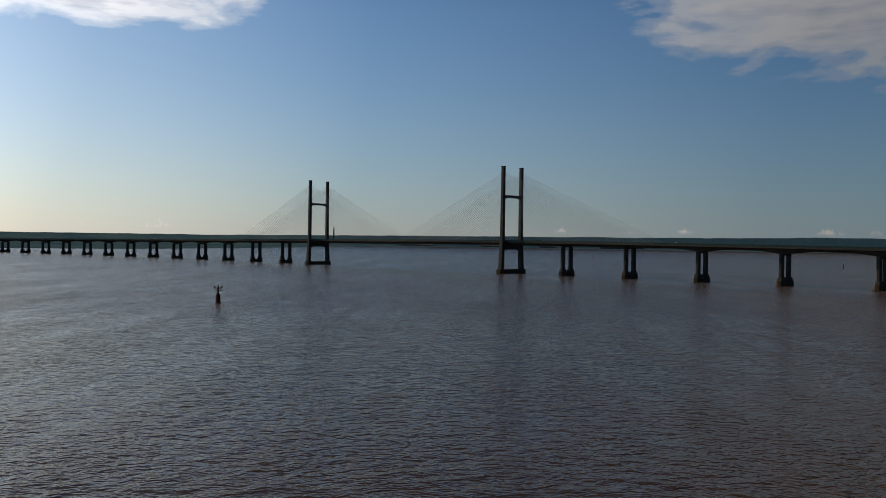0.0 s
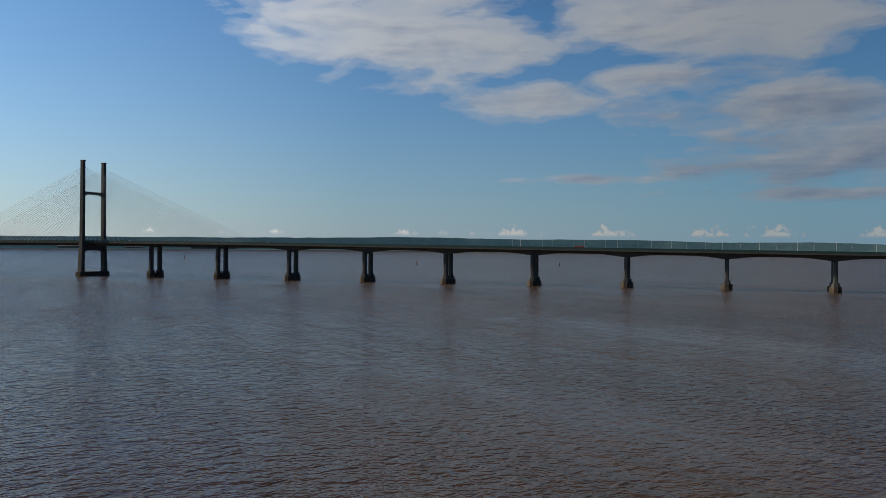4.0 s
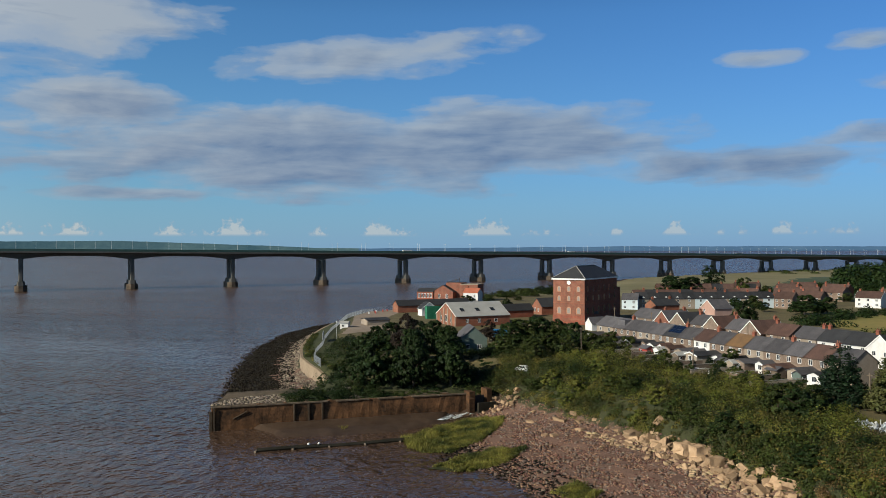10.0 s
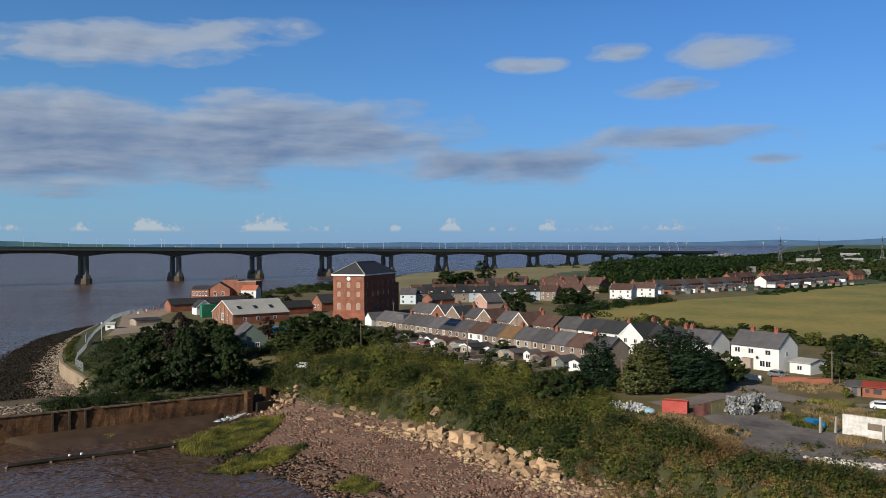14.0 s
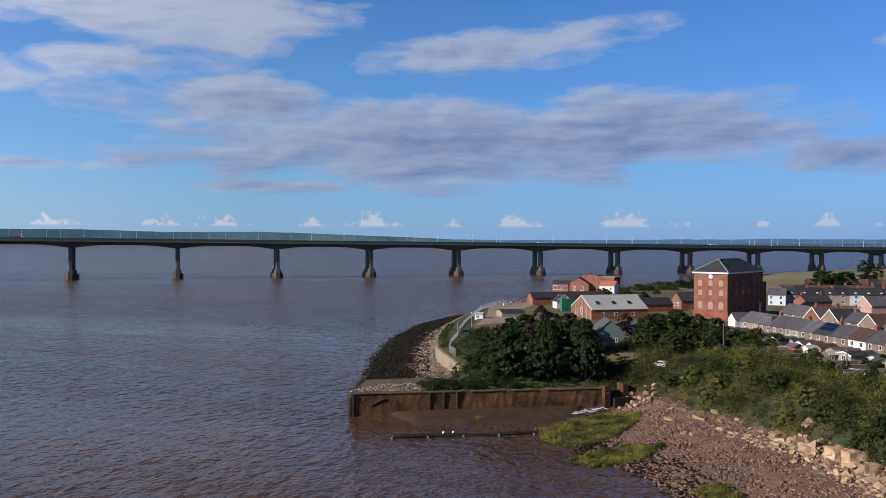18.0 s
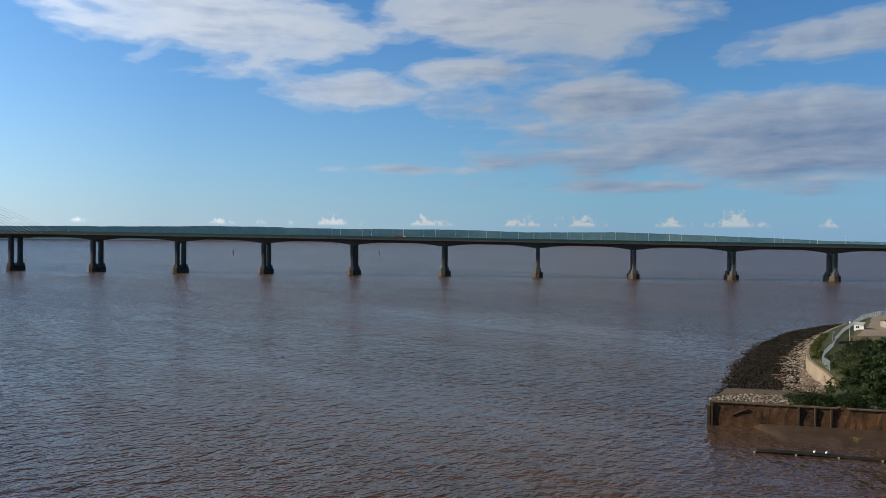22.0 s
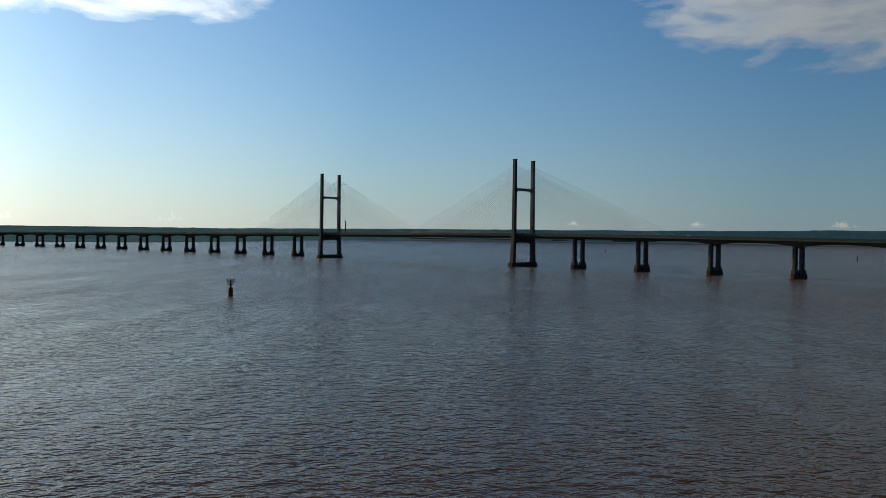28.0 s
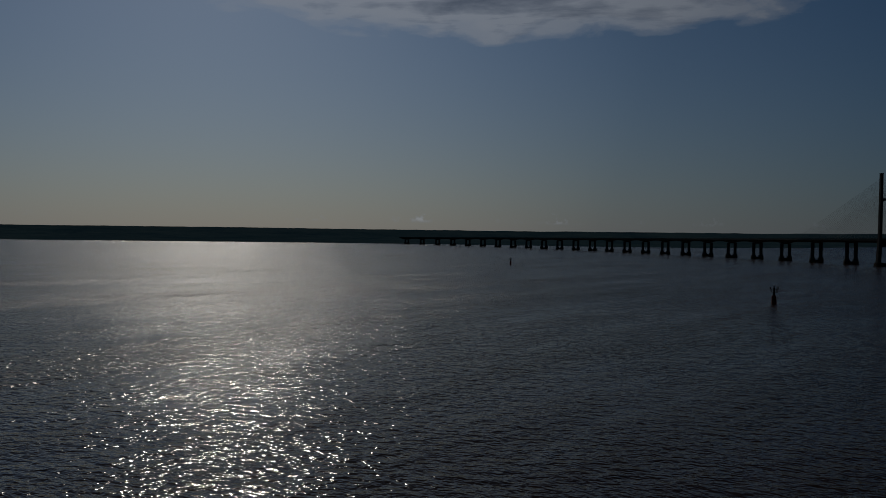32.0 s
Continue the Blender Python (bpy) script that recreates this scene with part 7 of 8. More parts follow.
lattice_pylon(200.5, -107.8, 25.0, 6.6, (13.0, 16.8, 21.2), (5.6, 6.6, 5.0), 52, "grey steel lattice power pylon among bushes", 0.1)
for x, y, hh in ((573, -307, 40), (1367, -617, 46), (1421, -478, 45), (2000, -760, 46)):
    lattice_pylon(x, y, hh, 8, (hh * 0.55, hh * 0.7, hh * 0.85), (7, 8, 6), -30, "distant grey lattice power pylon", 0.22)
wires = bmesh.new()
for s in (-1, 1):
    for z0, L in ((23.2, 5.6), (27.0, 6.6), (31.4, 5.0)):
        a = pose(200.5, -107.8, 0, 0, 0, 52) @ Vector((s * L, 0, z0 - 1.5))
        b = Vector((330, -320 + s * 4, z0 + 8))
        for k in range(12):
            p, q = a.lerp(b, k / 12), a.lerp(b, (k + 1) / 12)
            sag = lambda f: -5 * 4 * f * (1 - f)
            rod(wires, p + Vector((0, 0, sag(k / 12))), q + Vector((0, 0, sag((k + 1) / 12))), 0.03, 3)
tagged(part("power_lines", wires, STEEL_DARK), "thin overhead power lines from the pylon", "cable")


# ---- vehicles ----
def wheel(parent, x, y, r, w):
    t = part("wheel", rod(bmesh.new(), (x, y - w / 2, r), (x, y + w / 2, r), r, 14), material("tyre_rubber", (0.015, 0.015, 0.015), (0.03, 0.03, 0.03), 2, 0.85) if "tyre_rubber" not in bpy.data.materials else bpy.data.materials["tyre_rubber"], parent)
    s = -1 if y < 0 else 1
    part("rim", rod(bmesh.new(), (x, y + s * w * 0.4, r), (x, y + s * (w / 2 + 0.02), r), r * 0.6, 10), GALV, t)


def profile_body(bm, prof, w, inset=0.12):
    """A vehicle body from its side outline, drawn in a little towards the roof."""
    zmax = max(z for _, z in prof)
    zmin = min(z for _, z in prof)
    a = [bm.verts.new((x, -w / 2 + inset * ((z - zmin) / (zmax - zmin)) ** 2, z)) for x, z in prof]
    b = [bm.verts.new((x, w / 2 - inset * ((z - zmin) / (zmax - zmin)) ** 2, z)) for x, z in prof]
    bm.faces.new(a), bm.faces.new(b[::-1])
    for i in range(len(a)):
        j = (i + 1) % len(a)
        bm.faces.new((a[i], a[j], b[j], b[i]))
    return bm


van = empty("minibus", pose(149.6, -79.8, 10.1, 0, 0, math.degrees(math.atan2(-6.9, -1.5)) + 180), "bright blue minibus with pale roof parked on the lane", "van")
part("body", profile_body(bmesh.new(), [(-3.4, 0.45), (3.35, 0.45), (3.5, 0.8), (3.45, 1.15), (2.75, 1.35), (2.1, 2.35), (1.6, 2.5), (-3.35, 2.5), (-3.5, 2.2), (-3.5, 0.7)], 2.05), BLUE_PAINT, van)
part("roof", box(bmesh.new(), -3.35, 1.5, -0.85, 0.85, 2.48, 2.68, 0.12), material("pale_teal_roof", (0.3, 0.55, 0.52), (0.36, 0.6, 0.57), 1, 0.4), van, "pale teal roof")
for s in (-1, 1):
    part("side_window", box(bmesh.new(), -3.1, 1.5, s * 0.97 - 0.03, s * 0.97 + 0.03, 1.45, 2.15), GLASS, van)
    part("sill_stripe", box(bmesh.new(), -3.3, 2.6, s * 1.025 - 0.01, s * 1.025 + 0.01, 0.75, 0.95), material("light_blue_stripe", (0.1, 0.35, 0.55), (0.12, 0.4, 0.6), 1, 0.4) if s < 0 else bpy.data.materials["light_blue_stripe"], van)
    for x in (-2.3, 2.3):
        wheel(van, x, s * 0.92, 0.38, 0.24)
ws = bmesh.new()
ws.faces.new([ws.verts.new(p) for p in ((2.77, -0.86, 1.4), (2.77, 0.86, 1.4), (2.16, 0.8, 2.28), (2.16, -0.8, 2.28))])
part("windscreen", ws, GLASS, van)


def small_car(x, y, rz, mat, label):
    c = empty("car", pose(x, y, ground_z(x, y) + 0.1, 0, 0, rz), label, "car")
    part("body", profile_body(bmesh.new(), [(-2.0, 0.3), (2.0, 0.3), (2.05, 0.75), (1.2, 0.9), (0.65, 1.42), (-1.1, 1.48), (-1.9, 1.05), (-2.05, 0.7)], 1.72), mat, c)
    for s in (-1, 1):
        part("side_window", box(bmesh.new(), -1.4, 0.75, s * 0.79 - 0.03, s * 0.79 + 0.03, 0.95, 1.32), GLASS, c)
        for wx in (-1.3, 1.3):
            wheel(c, wx, s * 0.78, 0.31, 0.19)
    w = bmesh.new()
    w.faces.new([w.verts.new(p) for p in ((1.2, -0.7, 0.93), (1.2, 0.7, 0.93), (0.68, 0.66, 1.38), (0.68, -0.66, 1.38))])
    part("windscreen", w, GLASS, c)
    part("headlight", box(bmesh.new(), 1.9, 2.07, -0.75, -0.45, 0.6, 0.74), TRIM, c)
    part("headlight", box(bmesh.new(), 1.9, 2.07, 0.45, 0.75, 0.6, 0.74), TRIM, c)


CAR_WHITE = material("white_car_paint", (0.62, 0.63, 0.64), (0.68, 0.69, 0.7), 1, 0.3)
CAR_GREY = material("grey_car_paint", (0.12, 0.13, 0.14), (0.16, 0.17, 0.18), 1, 0.3)
small_car(151.4, -68.4, 250, CAR_WHITE, "small white car parked beside the lane")
small_car(187.5, -62.5, 215, CAR_GREY, "dark car parked by the white house")
small_car(205.5, 45.8, 60, CAR_WHITE, "white vehicle half hidden in scrub on the bank")
for k, (x, y) in enumerate(((352, 4), (358, 8), (330, 40), (338, -2))):
    small_car(x, y, 40 + 30 * k, (CAR_WHITE, CAR_GREY)[k % 2], "car parked behind the terraces")


def lorry(s, lane, mat, label, L=13.0):
    o = empty("lorry", at_line(s, deck_top(s) - 2.9) @ Matrix.Translation((lane, 0, 0)) @ Matrix.Rotation(math.pi / 2, 4, "Z"), label, "lorry", "traffic on the bridge")
    part("trailer", box(bmesh.new(), -L / 2, L / 2 - 2.6, -1.25, 1.25, 1.0, 4.1), mat, o)
    part("cab", profile_body(bmesh.new(), [(L / 2 - 2.4, 0.6), (L / 2, 0.6), (L / 2, 2.0), (L / 2 - 0.3, 3.3), (L / 2 - 2.4, 3.6)], 2.4), CAR_WHITE, o)
    part("chassis", box(bmesh.new(), -L / 2, L / 2 - 1, -0.5, 0.5, 0.6, 1.0), STEEL_DARK, o)
    for x in (-L / 2 + 1, -L / 2 + 2.3, L / 2 - 1.3):
        for sd in (-1, 1):
            wheel(o, x, sd * 1.05, 0.5, 0.3)


for s, lane, mat, lab in ((640, 9, RED_PAINT, "orange-red lorry crossing the bridge"), (250, -8, CAR_GREY, "grey box lorry crossing the bridge"), (60, 9, GREEN_PAINT, "dark green lorry crossing the bridge"), (1180, 9, CAR_WHITE, "white box lorry crossing the bridge"), (1420, -8, CAR_WHITE, "white box lorry crossing the bridge"), (-700, 9, CAR_GREY, "grey box lorry crossing the bridge"), (-980, -8, CAR_GREY, "grey box lorry crossing the bridge"), (1700, 9, CAR_GREY, "grey box lorry crossing the bridge")):
    lorry(s, lane, mat, lab)


# ---- navigation beacons ----
def beacon(x, y, h, label):
    b = empty("navigation_beacon", pose(x, y, 0, 0, 0, 30), label, "beacon", "beacons in the channel")
    part("base", rod(bmesh.new(), (0, 0, -2), (0, 0, h * 0.46), h * 0.15, 12, h * 0.11), BUOY_RED, b)
    part("mast", rod(bmesh.new(), (0, 0, h * 0.42), (0, 0, h * 0.86), h * 0.05, 8), STEEL_DARK, b)
    part("platform", box(bmesh.new(), -h * 0.16, h * 0.16, -h * 0.1, h * 0.1, h * 0.62, h * 0.66), STEEL_DARK, b)
    rail = bmesh.new()
    for sx in (-1, 1):
        for sy in (-1, 1):
            rod(rail, (sx * h * 0.15, sy * h * 0.09, h * 0.66), (sx * h * 0.15, sy * h * 0.09, h * 0.76), h * 0.008, 4)
    for sx in (-1, 1):
        rod(rail, (sx * h * 0.15, -h * 0.09, h * 0.76), (sx * h * 0.15, h * 0.09, h * 0.76), h * 0.008, 4)
    part("railing", rail, STEEL_DARK, b)
    part("crossarm", box(bmesh.new(), -h * 0.2, h * 0.2, -h * 0.02, h * 0.02, h * 0.77, h * 0.81), STEEL_DARK, b)
    for sx in (-1, 1):
        part("arm_lamp", rod(bmesh.new(), (sx * h * 0.19, 0, h * 0.77), (sx * h * 0.19, 0, h * 0.9), h * 0.03, 6), STEEL_DARK, b)
    part("lantern", rod(bmesh.new(), (0, 0, h * 0.86), (0, 0, h * 0.97), h * 0.035, 8), TRIM, b)
    rod_bm = rod(bmesh.new(), (h * 0.1, 0, h * 0.66), (h * 0.1, 0, h * 0.92), h * 0.012, 4)
    part("topmark_pole", rod_bm, STEEL_DARK, b)


for az, D, h in ((14.82, 555, 11.9), (31.64, 1180, 10.0), (-10.1, 2700, 11.0), (-25.3, 2000, 11.5), (-26.3 - 8.6, 2050, 10.0)):
    beacon(-D * math.sin(radians(az)), D * math.cos(radians(az)), h, "dark red lighted beacon standing in the estuary")

# ---- the scrap yard ----
yw = empty("yard_wall", pose(132.1, -53.7, 10, 0, 0, math.degrees(math.atan2(-14.0, -12.1))), "long rendered yard wall, white then bare grey, with rusty doors", "wall")
GREY_RENDER = material("bare_grey_render", (0.24, 0.21, 0.18), (0.36, 0.32, 0.28), 0.35, 0.9, 0.3, fine=2.5)
LIME = material("peeling_whitewash", (0.4, 0.37, 0.33), (0.72, 0.7, 0.66), 0.5, 0.9, 0.3, fine=2.0)
RUST = material("rusty_steel", (0.2, 0.05, 0.02), (0.36, 0.12, 0.05), 0.6, 0.8, 0.3, fine=3.0)
part("whitewashed_wall", box(bmesh.new(), 0, 7.2, 0, 0.4, -0.1, 3.1), LIME, yw, "peeling white-painted wall")
part("grey_wall", box(bmesh.new(), 7.24, 30, 0.05, 0.45, -0.1, 3.0), GREY_RENDER, yw)
part("return_wall", box(bmesh.new(), 7.3, 7.7, -3.4, 0.04, -0.1, 2.4), GREY_RENDER, yw)
part("boarded_opening", box(bmesh.new(), 3.6, 5.6, -0.05, 0.1, 1.2, 2.2), TIMBER, yw)
part("rusty_door", box(bmesh.new(), 9.0, 11.8, -0.35, 0.0, 0, 2.4), RUST, yw, "rust-red steel double door")
part("yellow_door", box(bmesh.new(), 11.85, 13.2, -0.32, 0.0, 0, 2.3), material("faded_yellow_paint", (0.42, 0.26, 0.08), (0.5, 0.36, 0.15), 0.7, 0.7), yw, "faded yellow steel panel")
part("grey_panel", box(bmesh.new(), 14.6, 17.2, -0.4, 0.0, 0, 2.1), GREY_RENDER, yw)
part("rusty_door", box(bmesh.new(), 17.3, 20.5, -0.3, 0.0, 0, 1.6), RUST, yw)
post_bm = box(bmesh.new(), -0.15, 0.15, -0.15, 0.15, -0.1, 2.5, 0.02)
cpost = mesh_of(post_bm, "concrete_post", CONCRETE)
for x, y in ((132.9, -53.0), (132.6, -50.6), (126.4, -57.2)):
    o = new("concrete_post", cpost)
    o.matrix_basis = pose(x, y, 10, random.uniform(-4, 4), 0, 30)
    tagged(o, "square grey concrete gate post in the yard", "post", "yard posts")
gas = part("gas_bottle", rod(bmesh.new(), (130.2, -56.5, 10.05), (130.2, -56.5, 11.3), 0.22, 10), RED_PAINT, smooth=True)
tagged(gas, "red gas bottle leaning by the white wall", "bottle")

# red panels, netting and boards along the yard's far side
c = container(148.2, -29.8, -112, 4.2, 2.2, 2.0, RED_PAINT, "open red steel skip container", z=10)
hoard = empty("hoarding", pose(144.2, -34.2, 10, 0, 0, -62), "patched hoarding of pink netting and mossy boards", "fence")
net = bmesh.new()
for i in range(8):
    x0 = i * 0.45
    q = [net.verts.new(p) for p in ((x0, 0.15 * math.sin(i), 0), (x0 + 0.44, 0.15 * math.sin(i + 1), 0), (x0 + 0.44, 0.12 * math.cos(i), 2.0 + 0.15 * math.sin(i * 2)), (x0, 0.12 * math.cos(i - 1), 2.0 + 0.15 * math.sin(i * 2 - 1)))]
    net.faces.new(q)
bmesh.ops.solidify(net, geom=net.faces[:], thickness=0.05)
part("netting", net, material("faded_pink_net", (0.32, 0.13, 0.11), (0.42, 0.2, 0.17), 1.2, 0.9), hoard, "faded pink netting")
for i in range(6):
    part("board", box(bmesh.new(), 3.9 + i * 0.55, 4.42 + i * 0.55, -0.04, 0.04, 0, 1.8 + 0.2 * math.sin(i * 3)), TIMBER if i % 2 else material("mossy_board", (0.1, 0.11, 0.04), (0.17, 0.17, 0.07), 1, 0.9) if i == 0 else bpy.data.materials["mossy_board"], hoard)
part("prop", rod(bmesh.new(), (6.0, -1.6, 0), (6.6, 0, 2.2), 0.07, 5), TIMBER, hoard)

SCRAP = material("crushed_scrap", (0.05, 0.053, 0.056), (0.4, 0.41, 0.41), 0.9, 0.55, metal=0.0, fine=5, island=0.5, coords="World")
rnd = random.Random(12)


def scrap_bale(x, y, z, s, label):
    """A crushed bale: a mass of bent plates pressed into a block."""
    bm = bmesh.new()
    for k in range(90):
        a, b, cc = rnd.uniform(0.1, 0.4), rnd.uniform(0.06, 0.25), rnd.uniform(0.02, 0.12)
        m = Matrix.Translation((rnd.uniform(-s, s), rnd.uniform(-s * 0.7, s * 0.7), rnd.uniform(0.1, s * 1.1))) @ Euler([rnd.uniform(0, 6) for _ in range(3)]).to_matrix().to_4x4() @ Matrix.Diagonal((a, b, cc, 1))
        bmesh.ops.create_cube(bm, size=2.0, matrix=m)
    o = part("scrap_bale", bm, SCRAP)
    o.matrix_basis = pose(x, y, z, 0, 0, rnd.uniform(0, 90))
    tagged(o, label, "scrap", "scrap heap")


for k in range(16):
    f = rnd.random()
    scrap_bale(146.8 + 4.2 * f + rnd.uniform(-1.2, 1.2), -42.2 - 7.4 * f + rnd.uniform(-1, 1), 10 + (1.5 if k % 3 == 0 else 0.0), rnd.uniform(0.9, 1.3), "crushed pale scrap-metal bale on the yard heap")
for k in range(5):
    scrap_bale(119.5 - k * 1.2, -63.5 - k * 1.1, 10, rnd.uniform(0.5, 0.9), "small heap of crushed scrap beside the wall")
junk = bmesh.new()
for k in range(120):
    x, y = 150.5 + rnd.uniform(-3.2, 3.2), -24.2 + rnd.uniform(-3.2, 3.2)
    m = Matrix.Translation((x, y, 10.15 + rnd.uniform(0, 0.5))) @ Euler([rnd.uniform(0, 6) for _ in range(3)]).to_matrix().to_4x4() @ Matrix.Diagonal((rnd.uniform(0.15, 0.6), rnd.uniform(0.1, 0.3), rnd.uniform(0.03, 0.2), 1))
    bmesh.ops.create_cube(junk, size=1.6, matrix=m)
tagged(part("rubbish_heap", junk, material("mixed_rubbish", (0.3, 0.34, 0.38), (0.55, 0.55, 0.52), 0.8, 0.7, fine=4, island=0.6, coords="World")), "scattered heap of pale rubbish and boards", "rubbish", kind="stuff")
tarp = bmesh.new()
bmesh.ops.create_icosphere(tarp, subdivisions=2, radius=1.1, matrix=Matrix.Translation((147.0, -27.5, 10.2)) @ Matrix.Diagonal((1.3, 0.9, 0.6, 1)))
for v in tarp.verts:
    v.co += Vector(noise.noise_vector(v.co * 1.7)) * 0.25
tagged(part("tarpaulin", tarp, material("pale_blue_tarp", (0.25, 0.4, 0.5), (0.35, 0.5, 0.58), 1, 0.5), smooth=False), "crumpled pale blue tarpaulin in the weeds", "tarpaulin")
places = np.array([(116.2 - 3.7 * f + rnd.uniform(-1.3, 1.3), -43.6 - 7.6 * f + rnd.uniform(-1.2, 1.2)) for f in np.linspace(0, 1, 260)])
stones("rubble", places, np.random.RandomState(8).uniform(0.15, 0.5, 260), 1.2, material("pale_rubble", (0.36, 0.33, 0.29), (0.52, 0.49, 0.44), 0.8, 0.9, island=0.5, coords="World"), "heap of pale broken concrete rubble on the asphalt", 31)
bx = empty("skip", pose(137.2, -51.2, 10.05, 0, 0, 20), "small bright blue skip in the yard", "skip")
part("shell", box(bmesh.new(), -0.9, 0.9, -0.6, 0.6, 0.1, 1.1, -0.12), BLUE_PAINT, bx)
part("rim", box(bmesh.new(), -1.08, 1.08, -0.78, 0.78, 1.08, 1.18), BLUE_PAINT, bx)
drum = part("plastic_drum", rod(bmesh.new(), (135.8, -52.3, 10.05), (135.8, -52.3, 11.0), 0.3, 12), BLUE_PAINT, smooth=False)
tagged(drum, "blue plastic drum beside the skip", "drum")

# red-roofed brick store and garden walls
store = house(164.6, -70.6, math.degrees(math.atan2(-7.4, -4.8)), 5.4, 3.4, 1.95, 2.7, BRICK_ORANGE, RUST_ROOF, "derelict brick store with rusty red sheet roof", "brick_store", z=10, category="shed")
# dark panels on the wall paint the shade inside its openings and doorway
for x0, x1, z0, z1 in ((0.5, 1.2, 0.8, 1.5), (1.9, 3.3, 0.65, 1.6)):
    part("opening", box(bmesh.new(), x0, x1, -0.05, 0.1, z0, z1), STEEL_DARK, store, "dark panel painting the shade inside an unglazed opening")
part("doorway_shade", box(bmesh.new(), 4.1, 4.9, -0.06, 0.1, 0, 1.8), STEEL_DARK, store)
house(166.2, -68.2, math.degrees(math.atan2(-7.4, -4.8)), 2.6, 3.2, 1.8, 2.4, STONE, SLATE, "small stone lean-to beside the brick store", "stone_shed", z=10, category="shed", doors=(1.0,))


def low_wall(name, x0, y0, x1, y1, h, mat, label, w=0.35):
    d, a = math.hypot(x1 - x0, y1 - y0), math.degrees(math.atan2(y1 - y0, x1 - x0))
    g = empty(name, pose(x0, y0, ground_z(x0, y0), 0, 0, a), label, "wall")
    bm = bmesh.new()
    n = max(2, int(d / 1.5))
    for i in range(n):
        box(bm, d * i / n + 0.005, d * (i + 1) / n, 0.02 * ((i * 7) % 3), w, -0.1, h + 0.06 * ((i * 5) % 4 - 1.5))
    part("wall", bm, mat, g)
    part("coping", box(bmesh.new(), 0, d, -0.05, w + 0.05, h + 0.12, h + 0.2), CONCRETE if mat is not BRICK_ORANGE else BRICK, g)


low_wall("garden_wall", 181, -59.2, 177.4, -70.5, 1.2, BRICK_ORANGE, "low orange brick garden wall beside the lane")
low_wall("garden_wall", 156.5, -76.5, 152.0, -90, 1.4, STONE, "old stone wall along the lane")
low_wall("garden_wall", 187, -52.5, 182.8, -57.5, 0.9, LIME, "low white wall before the white house")
low_wall("garden_wall", 172, -25.5, 167, -33.8, 1.2, CREAM, "pale rubble garden wall under the conifers")
low_wall("garden_wall", 205, 3, 196, -6, 1.2, STONE, "stone garden wall behind the scrub")


for i in range(15):
    s0 = 3 + 6.5 * i
    a0, a1 = 7.5, 15 + 3.0 * ((i * 7) % 3)
    low_wall("garden_wall", 272 + gdx * s0 - ndx * a0, 36.5 + gdy * s0 - ndy * a0, 272 + gdx * s0 - ndx * a1, 36.5 + gdy * s0 - ndy * a1, 1.3, (STONE, TIMBER, CREAM)[i % 3], ("rubble stone garden wall behind the terrace", "weathered board fence behind the terrace", "pale rendered garden wall behind the terrace")[i % 3], 0.25)


# ---- poles, garden sheds and hedges ----
def pole(x, y, h, label="grey wooden telegraph pole"):
    p = empty("telegraph_pole", pose(x, y, ground_z(x, y), random.uniform(-1.5, 1.5), random.uniform(-1.5, 1.5), random.uniform(0, 90)), label, "pole", "telegraph poles")
    part("shaft", rod(bmesh.new(), (0, 0, -0.3), (0, 0, h), 0.15, 7, 0.1), TIMBER, p)
    part("crosspiece", box(bmesh.new(), -0.5, 0.5, -0.05, 0.05, h - 0.5, h - 0.38), TIMBER, p)


for x, y, h in ((176.5, -69.7, 7.2), (169.8, -79.8, 6.0), (232, 35.3, 7.5), (209.2, 5.5, 8.0), (168.5, -26.2, 6.5), (165.5, -79, 4.0), (258, 8, 8.5), (243, -8, 8.5), (280, 20, 8.5), (300, 34, 8.5)):
    pole(x, y, h)
lp = empty("lamp_post", pose(251, 117.5, 9.6), "grey lamp post with round white lantern inside the fence", "lamp")
part("column", rod(bmesh.new(), (0, 0, 0), (0, 0, 5.6), 0.1, 7, 0.07), GALV, lp)
part("lantern", rod(bmesh.new(), (0, 0, 5.6), (0, 0, 6.1), 0.24, 8), TRIM, lp)
for k, (x, y, mat, roof, lab) in enumerate(((237.4, 20.3, RED_PAINT, SLATE, "small red-painted garden shed"), (232.7, 14.9, TRIM, METAL_ROOF, "small white garden shed with flat pale roof"), (216, 0.5, TIMBER, SLATE, "weathered timber garden shed"), (211, -3.5, CREAM, METAL_ROOF, "pale rendered garden store"), (249, 28, TIMBER, SLATE, "weathered timber garden shed"), (222.5, 9.5, TIMBER, METAL_ROOF, "timber garden shed with pale sheet roof"), (204, -10.5, TIMBER, SLATE, "weathered timber garden shed"), (196, -17, GREYGREEN, SLATE, "grey-green boarded garden shed"), (226, -4, CREAM, SLATE, "cream rendered garden shed"), (192, -22, CREAM, METAL_ROOF, "pale garden shed beside the conifers"))):
    house(x, y, GRID + 90 * (k % 2), 3.4, 2.4, 1.9, 2.5, mat, roof, lab, "garden_shed", category="shed", group="garden sheds", wins=[("f", 0.5, 0.8, 0.8, 0.7)])
for k, (x, y) in enumerate(((206.5, 4.2), (204.6, 2.2), (241, 22))):
    small = profile_body(bmesh.new(), [(-2.2, 0.2), (2.2, 0.2), (2.3, 0.6), (1.6, 1.0), (-1.8, 1.1), (-2.3, 0.7)], 1.7)
    o = part("covered_boat", small, TRIM)
    o.matrix_basis = pose(x, y, ground_z(x, y), 0, 0, 60 + 20 * k)
    tagged(o, "white covered boat laid up in a garden", "boat", "boats in gardens")
rnd = random.Random(31)
